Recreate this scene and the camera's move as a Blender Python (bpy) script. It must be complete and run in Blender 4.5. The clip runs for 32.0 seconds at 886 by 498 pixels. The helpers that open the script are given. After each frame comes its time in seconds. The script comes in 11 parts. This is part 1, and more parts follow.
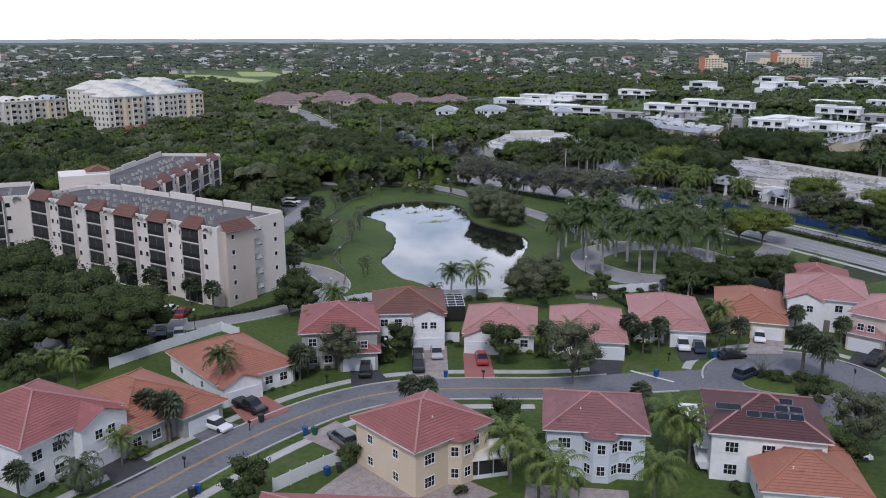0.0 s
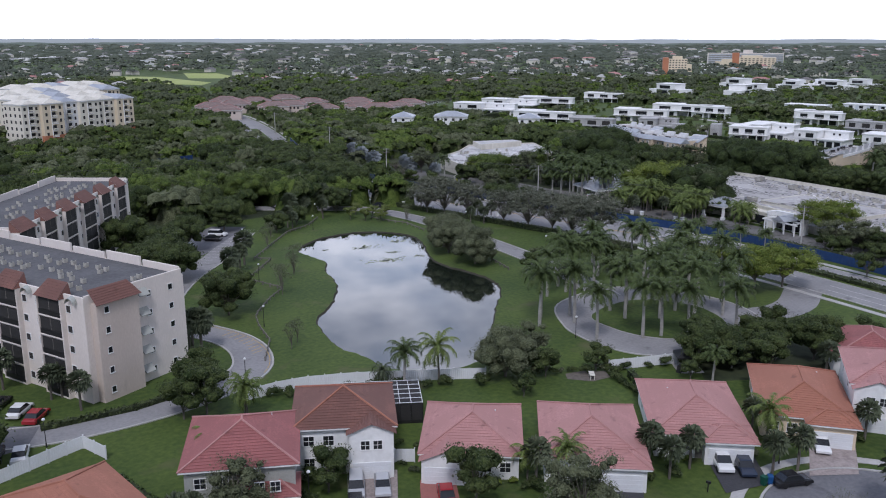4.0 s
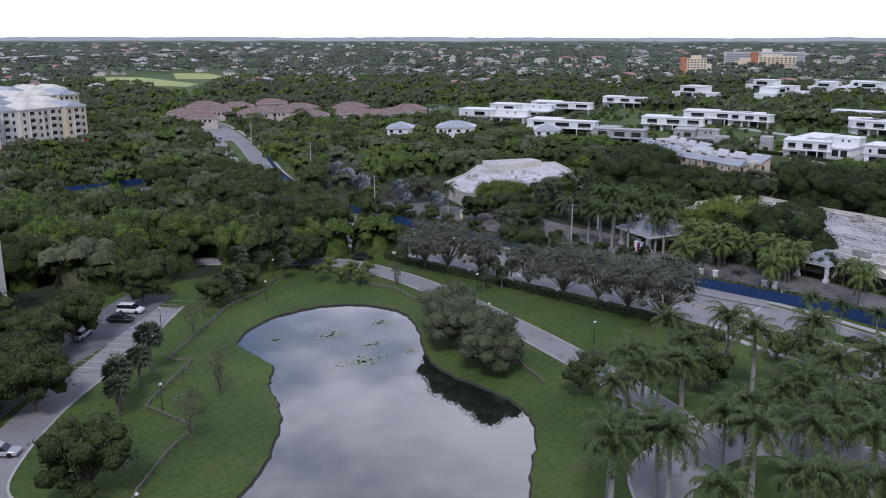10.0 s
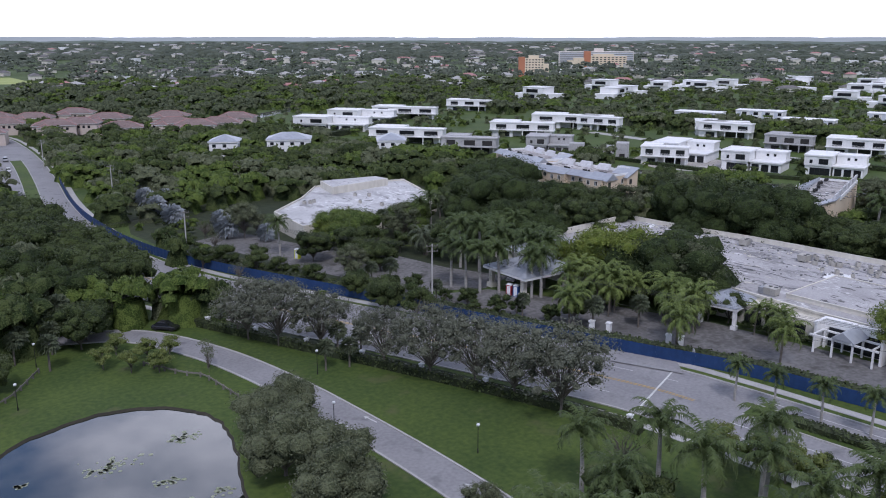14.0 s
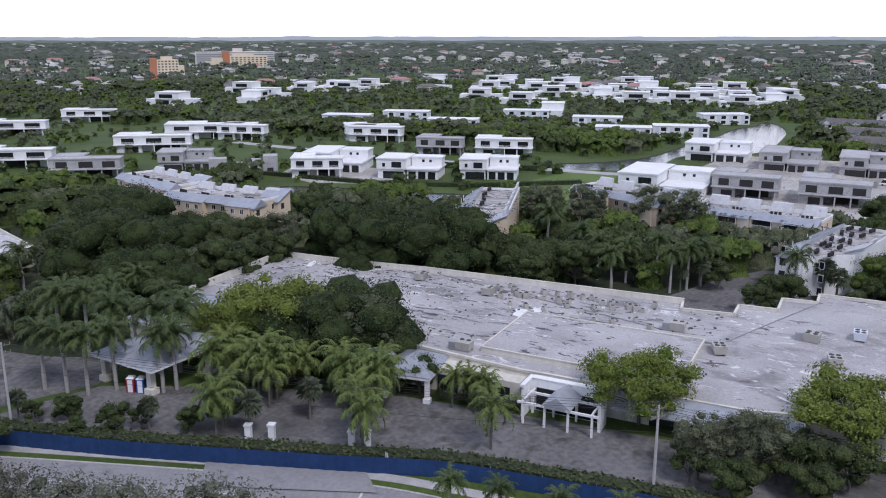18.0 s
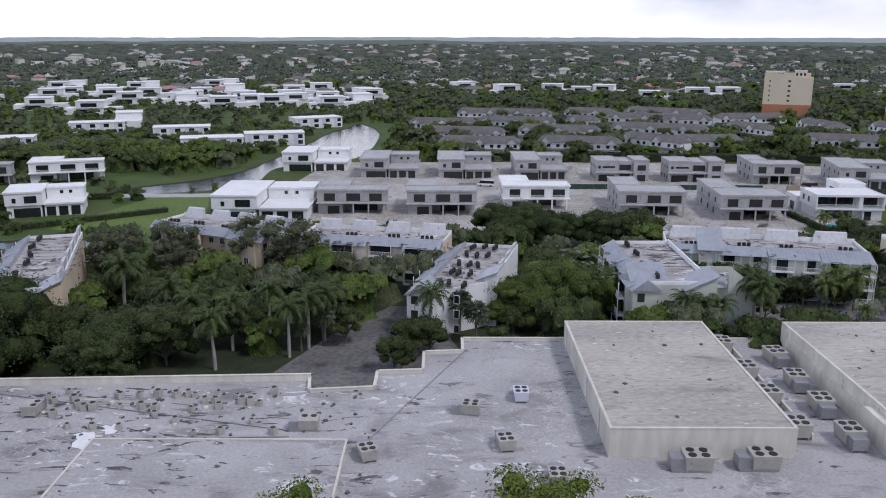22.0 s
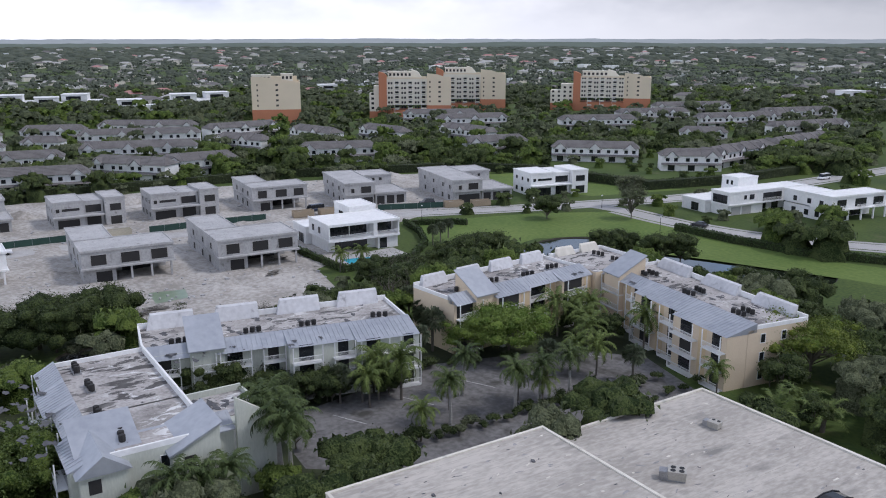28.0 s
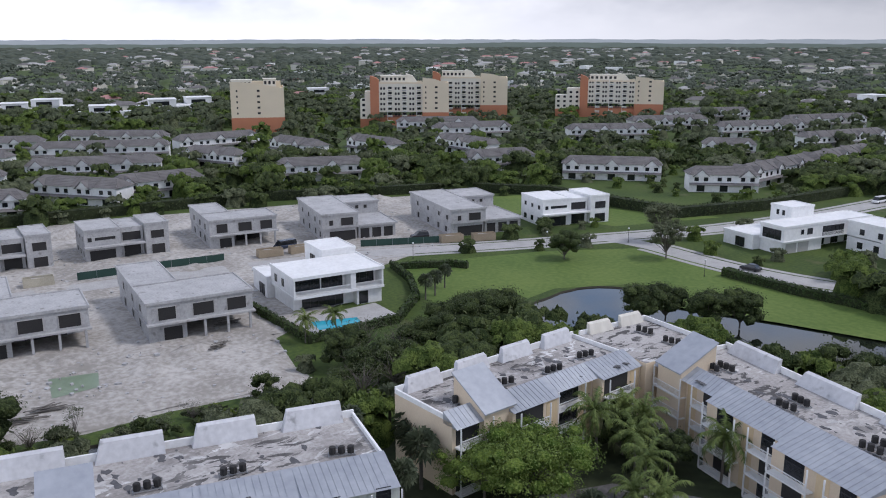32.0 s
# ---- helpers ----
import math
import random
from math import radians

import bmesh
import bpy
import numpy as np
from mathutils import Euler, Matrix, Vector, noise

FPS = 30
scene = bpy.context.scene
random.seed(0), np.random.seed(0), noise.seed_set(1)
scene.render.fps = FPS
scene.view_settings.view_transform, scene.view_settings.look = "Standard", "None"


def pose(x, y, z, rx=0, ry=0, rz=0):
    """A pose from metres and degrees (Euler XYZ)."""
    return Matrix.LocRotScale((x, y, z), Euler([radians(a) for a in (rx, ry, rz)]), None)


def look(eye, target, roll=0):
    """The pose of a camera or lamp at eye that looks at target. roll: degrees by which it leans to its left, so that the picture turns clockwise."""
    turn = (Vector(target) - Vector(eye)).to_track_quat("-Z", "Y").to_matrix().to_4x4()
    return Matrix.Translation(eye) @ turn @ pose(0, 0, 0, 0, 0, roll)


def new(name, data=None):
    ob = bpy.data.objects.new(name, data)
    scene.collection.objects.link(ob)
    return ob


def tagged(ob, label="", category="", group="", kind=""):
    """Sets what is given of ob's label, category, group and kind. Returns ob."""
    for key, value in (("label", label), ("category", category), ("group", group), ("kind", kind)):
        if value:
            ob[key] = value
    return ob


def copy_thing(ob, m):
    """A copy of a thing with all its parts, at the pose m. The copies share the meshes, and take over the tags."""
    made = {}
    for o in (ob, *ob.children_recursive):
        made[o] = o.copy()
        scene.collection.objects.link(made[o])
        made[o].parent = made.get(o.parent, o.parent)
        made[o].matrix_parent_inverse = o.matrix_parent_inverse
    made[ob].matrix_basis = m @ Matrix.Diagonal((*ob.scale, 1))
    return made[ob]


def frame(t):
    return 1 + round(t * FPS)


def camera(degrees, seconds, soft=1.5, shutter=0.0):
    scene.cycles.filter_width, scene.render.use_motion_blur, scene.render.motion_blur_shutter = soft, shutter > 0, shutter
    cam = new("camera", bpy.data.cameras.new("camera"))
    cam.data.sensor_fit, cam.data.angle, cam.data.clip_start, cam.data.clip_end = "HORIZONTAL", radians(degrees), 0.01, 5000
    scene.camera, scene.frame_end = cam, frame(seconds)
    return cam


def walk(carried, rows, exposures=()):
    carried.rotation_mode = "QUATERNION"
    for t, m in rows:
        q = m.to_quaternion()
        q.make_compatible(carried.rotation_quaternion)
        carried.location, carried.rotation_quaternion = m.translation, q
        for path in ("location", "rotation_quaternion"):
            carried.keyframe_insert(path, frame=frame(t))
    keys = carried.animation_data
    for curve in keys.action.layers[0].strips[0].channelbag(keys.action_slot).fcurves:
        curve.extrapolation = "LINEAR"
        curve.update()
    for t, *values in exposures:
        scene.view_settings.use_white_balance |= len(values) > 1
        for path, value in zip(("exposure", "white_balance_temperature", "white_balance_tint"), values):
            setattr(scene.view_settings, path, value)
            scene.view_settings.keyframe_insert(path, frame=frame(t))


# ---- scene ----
cam = camera(55.08, 32.0, 1.05)
# seconds, place in metres, yaw, pitch and roll in degrees
ROWS = [
    (0.0, 0.00, 0.00, 50.00, -26.59, -14.10, -0.01),
    (0.5, 2.22, 4.37, 50.02, -28.00, -14.09, -0.03),
    (1.0, 4.61, 8.71, 50.04, -28.36, -14.09, -0.03),
    (1.5, 7.16, 13.38, 50.05, -28.68, -14.09, -0.04),
    (2.0, 9.48, 17.52, 50.07, -29.06, -14.09, -0.05),
    (2.5, 11.98, 22.02, 50.09, -29.33, -14.09, -0.06),
    (3.0, 14.59, 26.57, 50.11, -29.33, -14.10, -0.07),
    (3.5, 17.23, 31.27, 50.12, -29.33, -14.09, -0.07),
    (5.5, 27.81, 50.42, 50.03, -29.23, -14.15, -0.07),
    (6.0, 30.49, 55.20, 50.01, -29.21, -14.15, -0.09),
    (6.5, 33.18, 59.98, 49.99, -29.18, -14.17, -0.10),
    (7.0, 35.88, 64.73, 49.97, -29.15, -14.17, -0.09),
    (7.5, 38.50, 69.39, 49.94, -29.12, -14.17, -0.09),
    (8.0, 40.98, 73.71, 49.91, -29.10, -14.19, -0.10),
    (8.5, 43.71, 78.33, 49.88, -29.08, -14.20, -0.10),
    (9.0, 46.49, 83.20, 49.85, -29.06, -14.19, -0.10),
    (9.5, 49.10, 87.67, 49.83, -29.04, -14.21, -0.09),
    (10.0, 51.58, 92.08, 49.80, -29.04, -14.21, -0.07),
    (10.5, 54.13, 96.51, 49.77, -29.04, -14.22, -0.07),
    (11.0, 56.68, 100.94, 49.80, -29.03, -14.23, -0.08),
    (11.5, 59.33, 105.29, 49.84, -29.68, -14.23, -0.07),
    (12.0, 61.95, 109.59, 49.87, -31.31, -14.23, -0.06),
    (12.5, 64.70, 113.80, 49.91, -33.17, -14.23, -0.08),
    (13.0, 67.63, 117.86, 49.95, -35.29, -14.22, -0.09),
    (13.5, 70.62, 121.79, 49.98, -37.49, -14.21, -0.08),
    (15.5, 84.36, 135.97, 50.12, -47.86, -14.23, -0.10),
    (16.0, 88.32, 139.07, 50.16, -51.23, -14.21, -0.09),
    (16.5, 92.62, 142.14, 50.19, -54.52, -14.23, -0.09),
    (17.0, 96.91, 144.74, 50.13, -57.36, -14.22, -0.09),
    (17.5, 101.16, 147.12, 50.07, -60.22, -14.23, -0.10),
    (18.0, 105.64, 149.35, 50.01, -63.04, -14.21, -0.13),
    (18.5, 110.12, 151.38, 49.95, -65.86, -14.21, -0.14),
    (19.0, 114.71, 153.20, 49.89, -68.68, -14.20, -0.15),
    (19.5, 119.46, 154.76, 49.82, -71.55, -14.20, -0.16),
    (20.0, 123.96, 155.98, 49.76, -74.54, -14.19, -0.17),
    (20.5, 128.87, 157.01, 49.77, -78.21, -14.17, -0.15),
    (21.0, 133.85, 157.70, 49.77, -81.94, -14.15, -0.17),
    (21.5, 138.71, 158.00, 49.78, -85.94, -14.14, -0.16),
    (22.0, 143.66, 158.07, 49.79, -89.95, -14.11, -0.15),
    (22.5, 148.44, 157.81, 49.79, -93.65, -14.10, -0.13),
    (23.0, 153.14, 157.21, 49.80, -97.33, -14.10, -0.12),
    (23.5, 157.84, 156.35, 49.82, -100.99, -14.06, -0.12),
    (24.0, 162.80, 155.03, 49.83, -104.90, -14.05, -0.10),
    (24.5, 167.44, 153.52, 49.85, -108.52, -14.04, -0.07),
    (25.0, 172.08, 151.74, 49.87, -111.60, -14.01, -0.05),
    (25.5, 176.48, 149.69, 49.89, -114.25, -14.01, -0.04),
    (26.0, 180.92, 147.43, 49.90, -117.34, -13.99, -0.03),
    (26.5, 184.94, 145.14, 49.92, -120.15, -13.99, -0.03),
    (28.5, 201.94, 134.22, 50.10, -122.81, -13.98, 0.01),
    (29.0, 206.23, 131.37, 50.15, -122.82, -13.97, 0.01),
    (29.5, 210.59, 128.49, 50.19, -122.84, -13.97, 0.02),
    (30.0, 214.98, 125.60, 50.26, -122.85, -13.97, 0.03),
    (30.5, 219.46, 122.62, 50.33, -122.85, -13.97, 0.04),
    (31.0, 224.24, 119.41, 50.40, -122.88, -13.97, 0.05),
    (31.5, 228.85, 116.36, 50.47, -122.89, -13.97, 0.05),
    (32.0, 233.47, 113.30, 50.53, -122.90, -13.96, 0.04),
]
walk(cam, [(t, pose(x, y, z, 90 + pitch, roll, yaw)) for t, x, y, z, yaw, pitch, roll in ROWS], [(0.0, 0.47, 6020.0, 16.0), (4.0, 0.47, 5990.0, 17.0), (12.0, 0.48, 5880.0, 20.0), (17.0, 0.59, 5920.0, 20.0), (21.5, 0.31, 6100.0, 18.5), (26.0, 0.40, 6120.0, 16.0), (30.0, 0.47, 6130.0, 16.0), (32.0, 0.45, 6130.0, 16.0)])

# ---- world, sun, exposure ----
SUN_EL, SUN_AZ = 52.0, 215.0  # degrees above the horizon, and compass bearing from +y
world = bpy.data.worlds.new("overcast_sky")
scene.world = world
world.use_nodes = True
wt = world.node_tree
wt.nodes.clear()


def wnode(kind, **sets):
    n = wt.nodes.new(kind)
    for k, v in sets.items():
        n.inputs[k].default_value = v
    return n


sky = wt.nodes.new("ShaderNodeTexSky")
sky.sky_type, sky.sun_disc = "NISHITA", False
sky.sun_elevation, sky.sun_rotation = radians(SUN_EL), radians(SUN_AZ)
coord = wt.nodes.new("ShaderNodeTexCoord")
stretch = wnode("ShaderNodeMapping")
stretch.inputs["Scale"].default_value = (1.0, 1.0, 2.2)
clouds = wnode("ShaderNodeTexNoise", Scale=3.1, Detail=7.0, Roughness=0.52)
cover = wt.nodes.new("ShaderNodeValToRGB")
cover.color_ramp.elements[0].position, cover.color_ramp.elements[0].color = 0.37, (0.0, 0.0, 0.0, 1)
cover.color_ramp.elements[1].position, cover.color_ramp.elements[1].color = 0.54, (1, 1, 1, 1)
shade_noise = wnode("ShaderNodeTexNoise", Scale=3.6, Detail=5.0, Roughness=0.55)
shade = wt.nodes.new("ShaderNodeValToRGB")
shade.color_ramp.elements[0].position, shade.color_ramp.elements[0].color = 0.36, (0.36, 0.40, 0.47, 1)
shade.color_ramp.elements[1].position, shade.color_ramp.elements[1].color = 0.62, (1.12, 1.11, 1.09, 1)
rise = wt.nodes.new("ShaderNodeSeparateXYZ")
lift = wt.nodes.new("ShaderNodeValToRGB")  # brighter towards the horizon, as under thin high cloud
lift.color_ramp.elements[0].position, lift.color_ramp.elements[0].color = 0.0, (1.55, 1.58, 1.63, 1)
lift.color_ramp.elements[1].position, lift.color_ramp.elements[1].color = 0.75, (0.90, 0.94, 1.02, 1)
low = wt.nodes.new("ShaderNodeMapRange")
low.inputs["From Min"].default_value, low.inputs["From Max"].default_value = 0.0, 0.06
tone = wt.nodes.new("ShaderNodeMix")
tone.data_type = "RGBA"
tone.inputs["A"].default_value = (1, 1, 1, 1)
gain = wt.nodes.new("ShaderNodeMix")
gain.data_type, gain.blend_type = "RGBA", "MULTIPLY"
gain.inputs["Factor"].default_value = 1.0
sky_bg, cloud_bg = wnode("ShaderNodeBackground", Strength=0.13), wnode("ShaderNodeBackground", Strength=1.0)
blend = wt.nodes.new("ShaderNodeMixShader")
wout = wt.nodes.new("ShaderNodeOutputWorld")
L = wt.links.new
L(coord.outputs["Generated"], stretch.inputs["Vector"])
L(coord.outputs["Generated"], rise.inputs["Vector"])
L(rise.outputs["Z"], lift.inputs["Fac"])
L(rise.outputs["Z"], low.inputs["Value"])
L(stretch.outputs["Vector"], clouds.inputs["Vector"])
L(stretch.outputs["Vector"], shade_noise.inputs["Vector"])
L(clouds.outputs["Fac"], cover.inputs["Fac"])
L(shade_noise.outputs["Fac"], shade.inputs["Fac"])
L(sky.outputs["Color"], sky_bg.inputs["Color"])
L(low.outputs["Result"], tone.inputs["Factor"])
L(shade.outputs["Color"], tone.inputs["B"])
L(tone.outputs["Result"], gain.inputs["A"])
L(lift.outputs["Color"], gain.inputs["B"])
# the cloud is thinner and brighter towards the north
thin = wt.nodes.new("ShaderNodeVectorMath")
thin.operation, thin.inputs[1].default_value = "DOT_PRODUCT", (0.10, 0.42, 0.0)
L(coord.outputs["Generated"], thin.inputs[0])
side = wnode("ShaderNodeMath")
side.operation, side.inputs[1].default_value = "ADD", 0.61
L(thin.outputs["Value"], side.inputs[0])
L(side.outputs[0], cloud_bg.inputs["Strength"])
L(gain.outputs["Result"], cloud_bg.inputs["Color"])
cover_low = wt.nodes.new("ShaderNodeMath")
cover_low.operation = "MAXIMUM"
solid = wt.nodes.new("ShaderNodeMapRange")
solid.inputs["From Min"].default_value, solid.inputs["From Max"].default_value = 0.26, 0.12
L(rise.outputs["Z"], solid.inputs["Value"])
L(cover.outputs["Color"], cover_low.inputs[0])
L(solid.outputs["Result"], cover_low.inputs[1])
L(cover_low.outputs[0], blend.inputs["Fac"])
L(sky_bg.outputs["Background"], blend.inputs[1])
L(cloud_bg.outputs["Background"], blend.inputs[2])
L(blend.outputs["Shader"], wout.inputs["Surface"])

sun_data = bpy.data.lights.new("sun", "SUN")
sun_data.energy, sun_data.angle, sun_data.color = 1.25, radians(11), (1.0, 0.98, 0.95)
sun = new("sun", sun_data)
az, el = radians(SUN_AZ), radians(SUN_EL)
sun.matrix_world = look((math.sin(az) * math.cos(el) * 300, math.cos(az) * math.cos(el) * 300, 300 * math.sin(el)), (0, 0, 0))
scene.view_settings.exposure = 0.0

# ---- materials ----


def mat(name, base, other=None, rough=0.8, fine=6.0, coarse=0.25, mixup=0.5, bump=0.15, metal=0.0, per_object=0.0, per_island=0.0, spec=0.4,
        stretch_by=(1, 1, 1), stain=None, stain_at=0.6, deep=0.05, steep=0.25):
    """A surface with grain at two scales. other: the second colour that grain and patches lead to. stain: a third colour in scattered patches."""
    m = bpy.data.materials.new(name)
    m.use_nodes = True
    t = m.node_tree
    b = t.nodes["Principled BSDF"]
    b.inputs["Roughness"].default_value, b.inputs["Metallic"].default_value = rough, metal
    b.inputs["Specular IOR Level"].default_value = spec
    other = other or tuple(c * 0.72 for c in base)
    geo = t.nodes.new("ShaderNodeNewGeometry")
    mp = t.nodes.new("ShaderNodeMapping")
    mp.inputs["Scale"].default_value = stretch_by
    t.links.new(geo.outputs["Position"], mp.inputs["Vector"])
    n1, n2 = t.nodes.new("ShaderNodeTexNoise"), t.nodes.new("ShaderNodeTexNoise")
    n1.inputs["Scale"].default_value, n1.inputs["Detail"].default_value = fine, 4
    n2.inputs["Scale"].default_value, n2.inputs["Detail"].default_value = coarse, 5
    for n in (n1, n2):
        t.links.new(mp.outputs["Vector"], n.inputs["Vector"])
    add = t.nodes.new("ShaderNodeMath")
    add.operation = "ADD"
    t.links.new(n1.outputs["Fac"], add.inputs[0])
    t.links.new(n2.outputs["Fac"], add.inputs[1])
    spread = t.nodes.new("ShaderNodeMapRange")
    spread.inputs["From Min"].default_value, spread.inputs["From Max"].default_value = 1 - steep, 1 + steep
    spread.inputs["To Max"].default_value = mixup * 2
    t.links.new(add.outputs[0], spread.inputs["Value"])
    fac = spread.outputs["Result"]
    for amount, source in ((per_object, "object"), (per_island, "island")):
        if amount:
            r = t.nodes.new("ShaderNodeObjectInfo").outputs["Random"] if source == "object" else geo.outputs["Random Per Island"]
            k = t.nodes.new("ShaderNodeMath")
            k.operation = "MULTIPLY_ADD"
            t.links.new(r, k.inputs[0])
            k.inputs[1].default_value = amount
            t.links.new(fac, k.inputs[2])
            fac = k.outputs[0]
    mix = t.nodes.new("ShaderNodeMix")
    mix.data_type = "RGBA"
    mix.clamp_factor = True
    mix.inputs["A"].default_value, mix.inputs["B"].default_value = (*base, 1), (*other, 1)
    t.links.new(fac, mix.inputs["Factor"])
    colour = mix.outputs["Result"]
    if stain:
        n3 = t.nodes.new("ShaderNodeTexNoise")
        n3.inputs["Scale"].default_value, n3.inputs["Detail"].default_value = coarse * 2.3, 7
        t.links.new(mp.outputs["Vector"], n3.inputs["Vector"])
        cut = t.nodes.new("ShaderNodeMapRange")
        cut.inputs["From Min"].default_value, cut.inputs["From Max"].default_value = stain_at, stain_at + 0.12
        t.links.new(n3.outputs["Fac"], cut.inputs["Value"])
        mix2 = t.nodes.new("ShaderNodeMix")
        mix2.data_type = "RGBA"
        mix2.inputs["B"].default_value = (*stain, 1)
        t.links.new(cut.outputs["Result"], mix2.inputs["Factor"])
        t.links.new(colour, mix2.inputs["A"])
        colour = mix2.outputs["Result"]
    t.links.new(colour, b.inputs["Base Color"])
    if bump:
        bm_ = t.nodes.new("ShaderNodeBump")
        bm_.inputs["Strength"].default_value, bm_.inputs["Distance"].default_value = bump, deep
        t.links.new(n1.outputs["Fac"], bm_.inputs["Height"])
        t.links.new(bm_.outputs["Normal"], b.inputs["Normal"])
    return m


INNER = {}


def leaf_mat(name, dark, light, tip=None):
    """Leaves that differ clump by clump; INNER holds the even, shaded inside of the same foliage."""
    dark, light = (tuple(c * 0.91 + 0.09 * (sum(q) / 3) for c in q) for q in (dark, light))
    INNER[name] = mat(name + "_inside", tuple(c * 1.15 for c in dark), tuple(b * 1.06 for b in light), rough=0.9, fine=3.6, coarse=0.5, mixup=0.42, bump=1.0, deep=0.6, per_object=0.12, per_island=0.2, spec=0.1, steep=0.11)
    return mat(name, dark, light, rough=0.62, fine=1.5, coarse=0.16, mixup=0.32, bump=0.85, deep=0.5, per_island=0.42, per_object=0.25, spec=0.25, stain=tip, stain_at=0.62)


def tile_mat(name, base, other):
    """Barrel roof tiles: a wave across the slope, in the roof's own directions."""
    m = mat(name, base, other, rough=0.75, fine=4.5, coarse=0.3, mixup=0.75, bump=0.35, per_island=0.4, stain=tuple(c * 0.55 for c in base), stain_at=0.62)
    return m


GRASS = mat("lawn_grass", (0.028, 0.055, 0.007), (0.070, 0.103, 0.016), rough=0.9, fine=1.3, coarse=0.06, bump=0.5, stain=(0.085, 0.09, 0.035), stain_at=0.6)
BRIGHT_GRASS = mat("watered_lawn", (0.068, 0.118, 0.018), (0.125, 0.175, 0.036), rough=0.9, fine=0.9, coarse=0.05, bump=0.4)
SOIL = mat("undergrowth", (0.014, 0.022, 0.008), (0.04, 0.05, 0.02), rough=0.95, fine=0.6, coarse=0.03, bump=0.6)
ASPHALT = mat("grey_asphalt", (0.115, 0.115, 0.125), (0.165, 0.165, 0.175), rough=0.9, fine=2.0, coarse=0.12, bump=0.1, stain=(0.09, 0.09, 0.1), stain_at=0.6)
PALE_ASPHALT = mat("sun_bleached_asphalt", (0.20, 0.195, 0.20), (0.27, 0.265, 0.265), rough=0.9, fine=2.0, coarse=0.12, bump=0.1, stain=(0.15, 0.147, 0.15), stain_at=0.6)
OLD_ASPHALT = mat("worn_asphalt", (0.19, 0.185, 0.18), (0.105, 0.10, 0.096), rough=0.95, fine=1.2, coarse=0.1, mixup=0.65, bump=0.2, stain=(0.06, 0.058, 0.05), stain_at=0.56)
DARK_ASPHALT = mat("dark_asphalt", (0.035, 0.035, 0.04), (0.06, 0.06, 0.065), rough=0.9, coarse=0.2)
CONCRETE = mat("pale_concrete", (0.44, 0.43, 0.415), (0.33, 0.32, 0.305), rough=0.85, fine=4.0, coarse=0.4)
BLOCK = mat("raw_grey_block", (0.46, 0.455, 0.45), (0.33, 0.328, 0.325), rough=0.95, fine=2.5, coarse=0.35, stain=(0.24, 0.235, 0.225), stain_at=0.6)
OLD_WHITE = mat("weathered_white_panel", (0.60, 0.60, 0.61), (0.47, 0.47, 0.48), rough=0.75, fine=1.5, coarse=0.3, stain=(0.3, 0.3, 0.3), stain_at=0.62)
PANEL_GREY = mat("grey_door_panel", (0.45, 0.44, 0.42), (0.38, 0.37, 0.36), rough=0.6, fine=1.0, coarse=0.2)
WHITE = mat("white_render", (0.80, 0.80, 0.79), (0.68, 0.68, 0.67), rough=0.7, fine=1.5, coarse=0.2)
OFF_WHITE = mat("old_white_paint", (0.68, 0.65, 0.575), (0.54, 0.51, 0.44), rough=0.8, fine=1.0, coarse=0.2, stain=(0.34, 0.33, 0.29), stain_at=0.66, stretch_by=(1, 1, 0.25))
HONEY = mat("honey_render", (0.64, 0.50, 0.31), (0.57, 0.44, 0.27), rough=0.85, coarse=0.25, stretch_by=(1, 1, 0.3), stain=(0.46, 0.36, 0.23), stain_at=0.66)
CREAM = mat("cream_render", (0.67, 0.555, 0.41), (0.60, 0.49, 0.355), rough=0.8, coarse=0.25)
BEIGE = mat("beige_pink_render", (0.58, 0.50, 0.44), (0.51, 0.435, 0.38), rough=0.85, coarse=0.2, stretch_by=(1, 1, 0.3), stain=(0.36, 0.31, 0.27), stain_at=0.66)
PALE_BEIGE = mat("pale_render", (0.74, 0.675, 0.62), (0.65, 0.59, 0.54), rough=0.85, coarse=0.2, stretch_by=(1, 1, 0.3))
PALE_CREAM = mat("pale_cream_render", (0.74, 0.70, 0.60), (0.66, 0.62, 0.52), rough=0.85, coarse=0.2)
GREY_WALL = mat("grey_green_render", (0.36, 0.37, 0.34), (0.3, 0.31, 0.285), rough=0.85)
PALE_BLUE = mat("pale_blue_render", (0.60, 0.63, 0.68), (0.54, 0.57, 0.62), rough=0.8)
SAGE = mat("pale_sage_render", (0.55, 0.57, 0.50), (0.46, 0.48, 0.42), rough=0.85, stretch_by=(1, 1, 0.3), stain=(0.36, 0.37, 0.32), stain_at=0.66)
OCHRE = mat("ochre_render", (0.62, 0.45, 0.25), (0.55, 0.4, 0.22), rough=0.85)
YELLOW = mat("pale_yellow_render", (0.72, 0.62, 0.46), (0.66, 0.57, 0.42), rough=0.8, coarse=0.1)
ORANGE = mat("orange_render", (0.50, 0.205, 0.11), (0.44, 0.18, 0.10), rough=0.8, coarse=0.1)
TILE_RED = tile_mat("red_roof_tiles", (0.33, 0.115, 0.11), (0.25, 0.09, 0.085))
TILE_PINK = tile_mat("faded_pink_roof_tiles", (0.46, 0.235, 0.22), (0.37, 0.19, 0.175))
TILE_ORANGE = tile_mat("orange_roof_tiles", (0.40, 0.165, 0.11), (0.31, 0.13, 0.085))
TILE_BROWN = tile_mat("brown_roof_tiles", (0.20, 0.092, 0.07), (0.14, 0.066, 0.052))
TILE_MAUVE = tile_mat("mauve_roof_tiles", (0.28, 0.12, 0.12), (0.2, 0.09, 0.09))
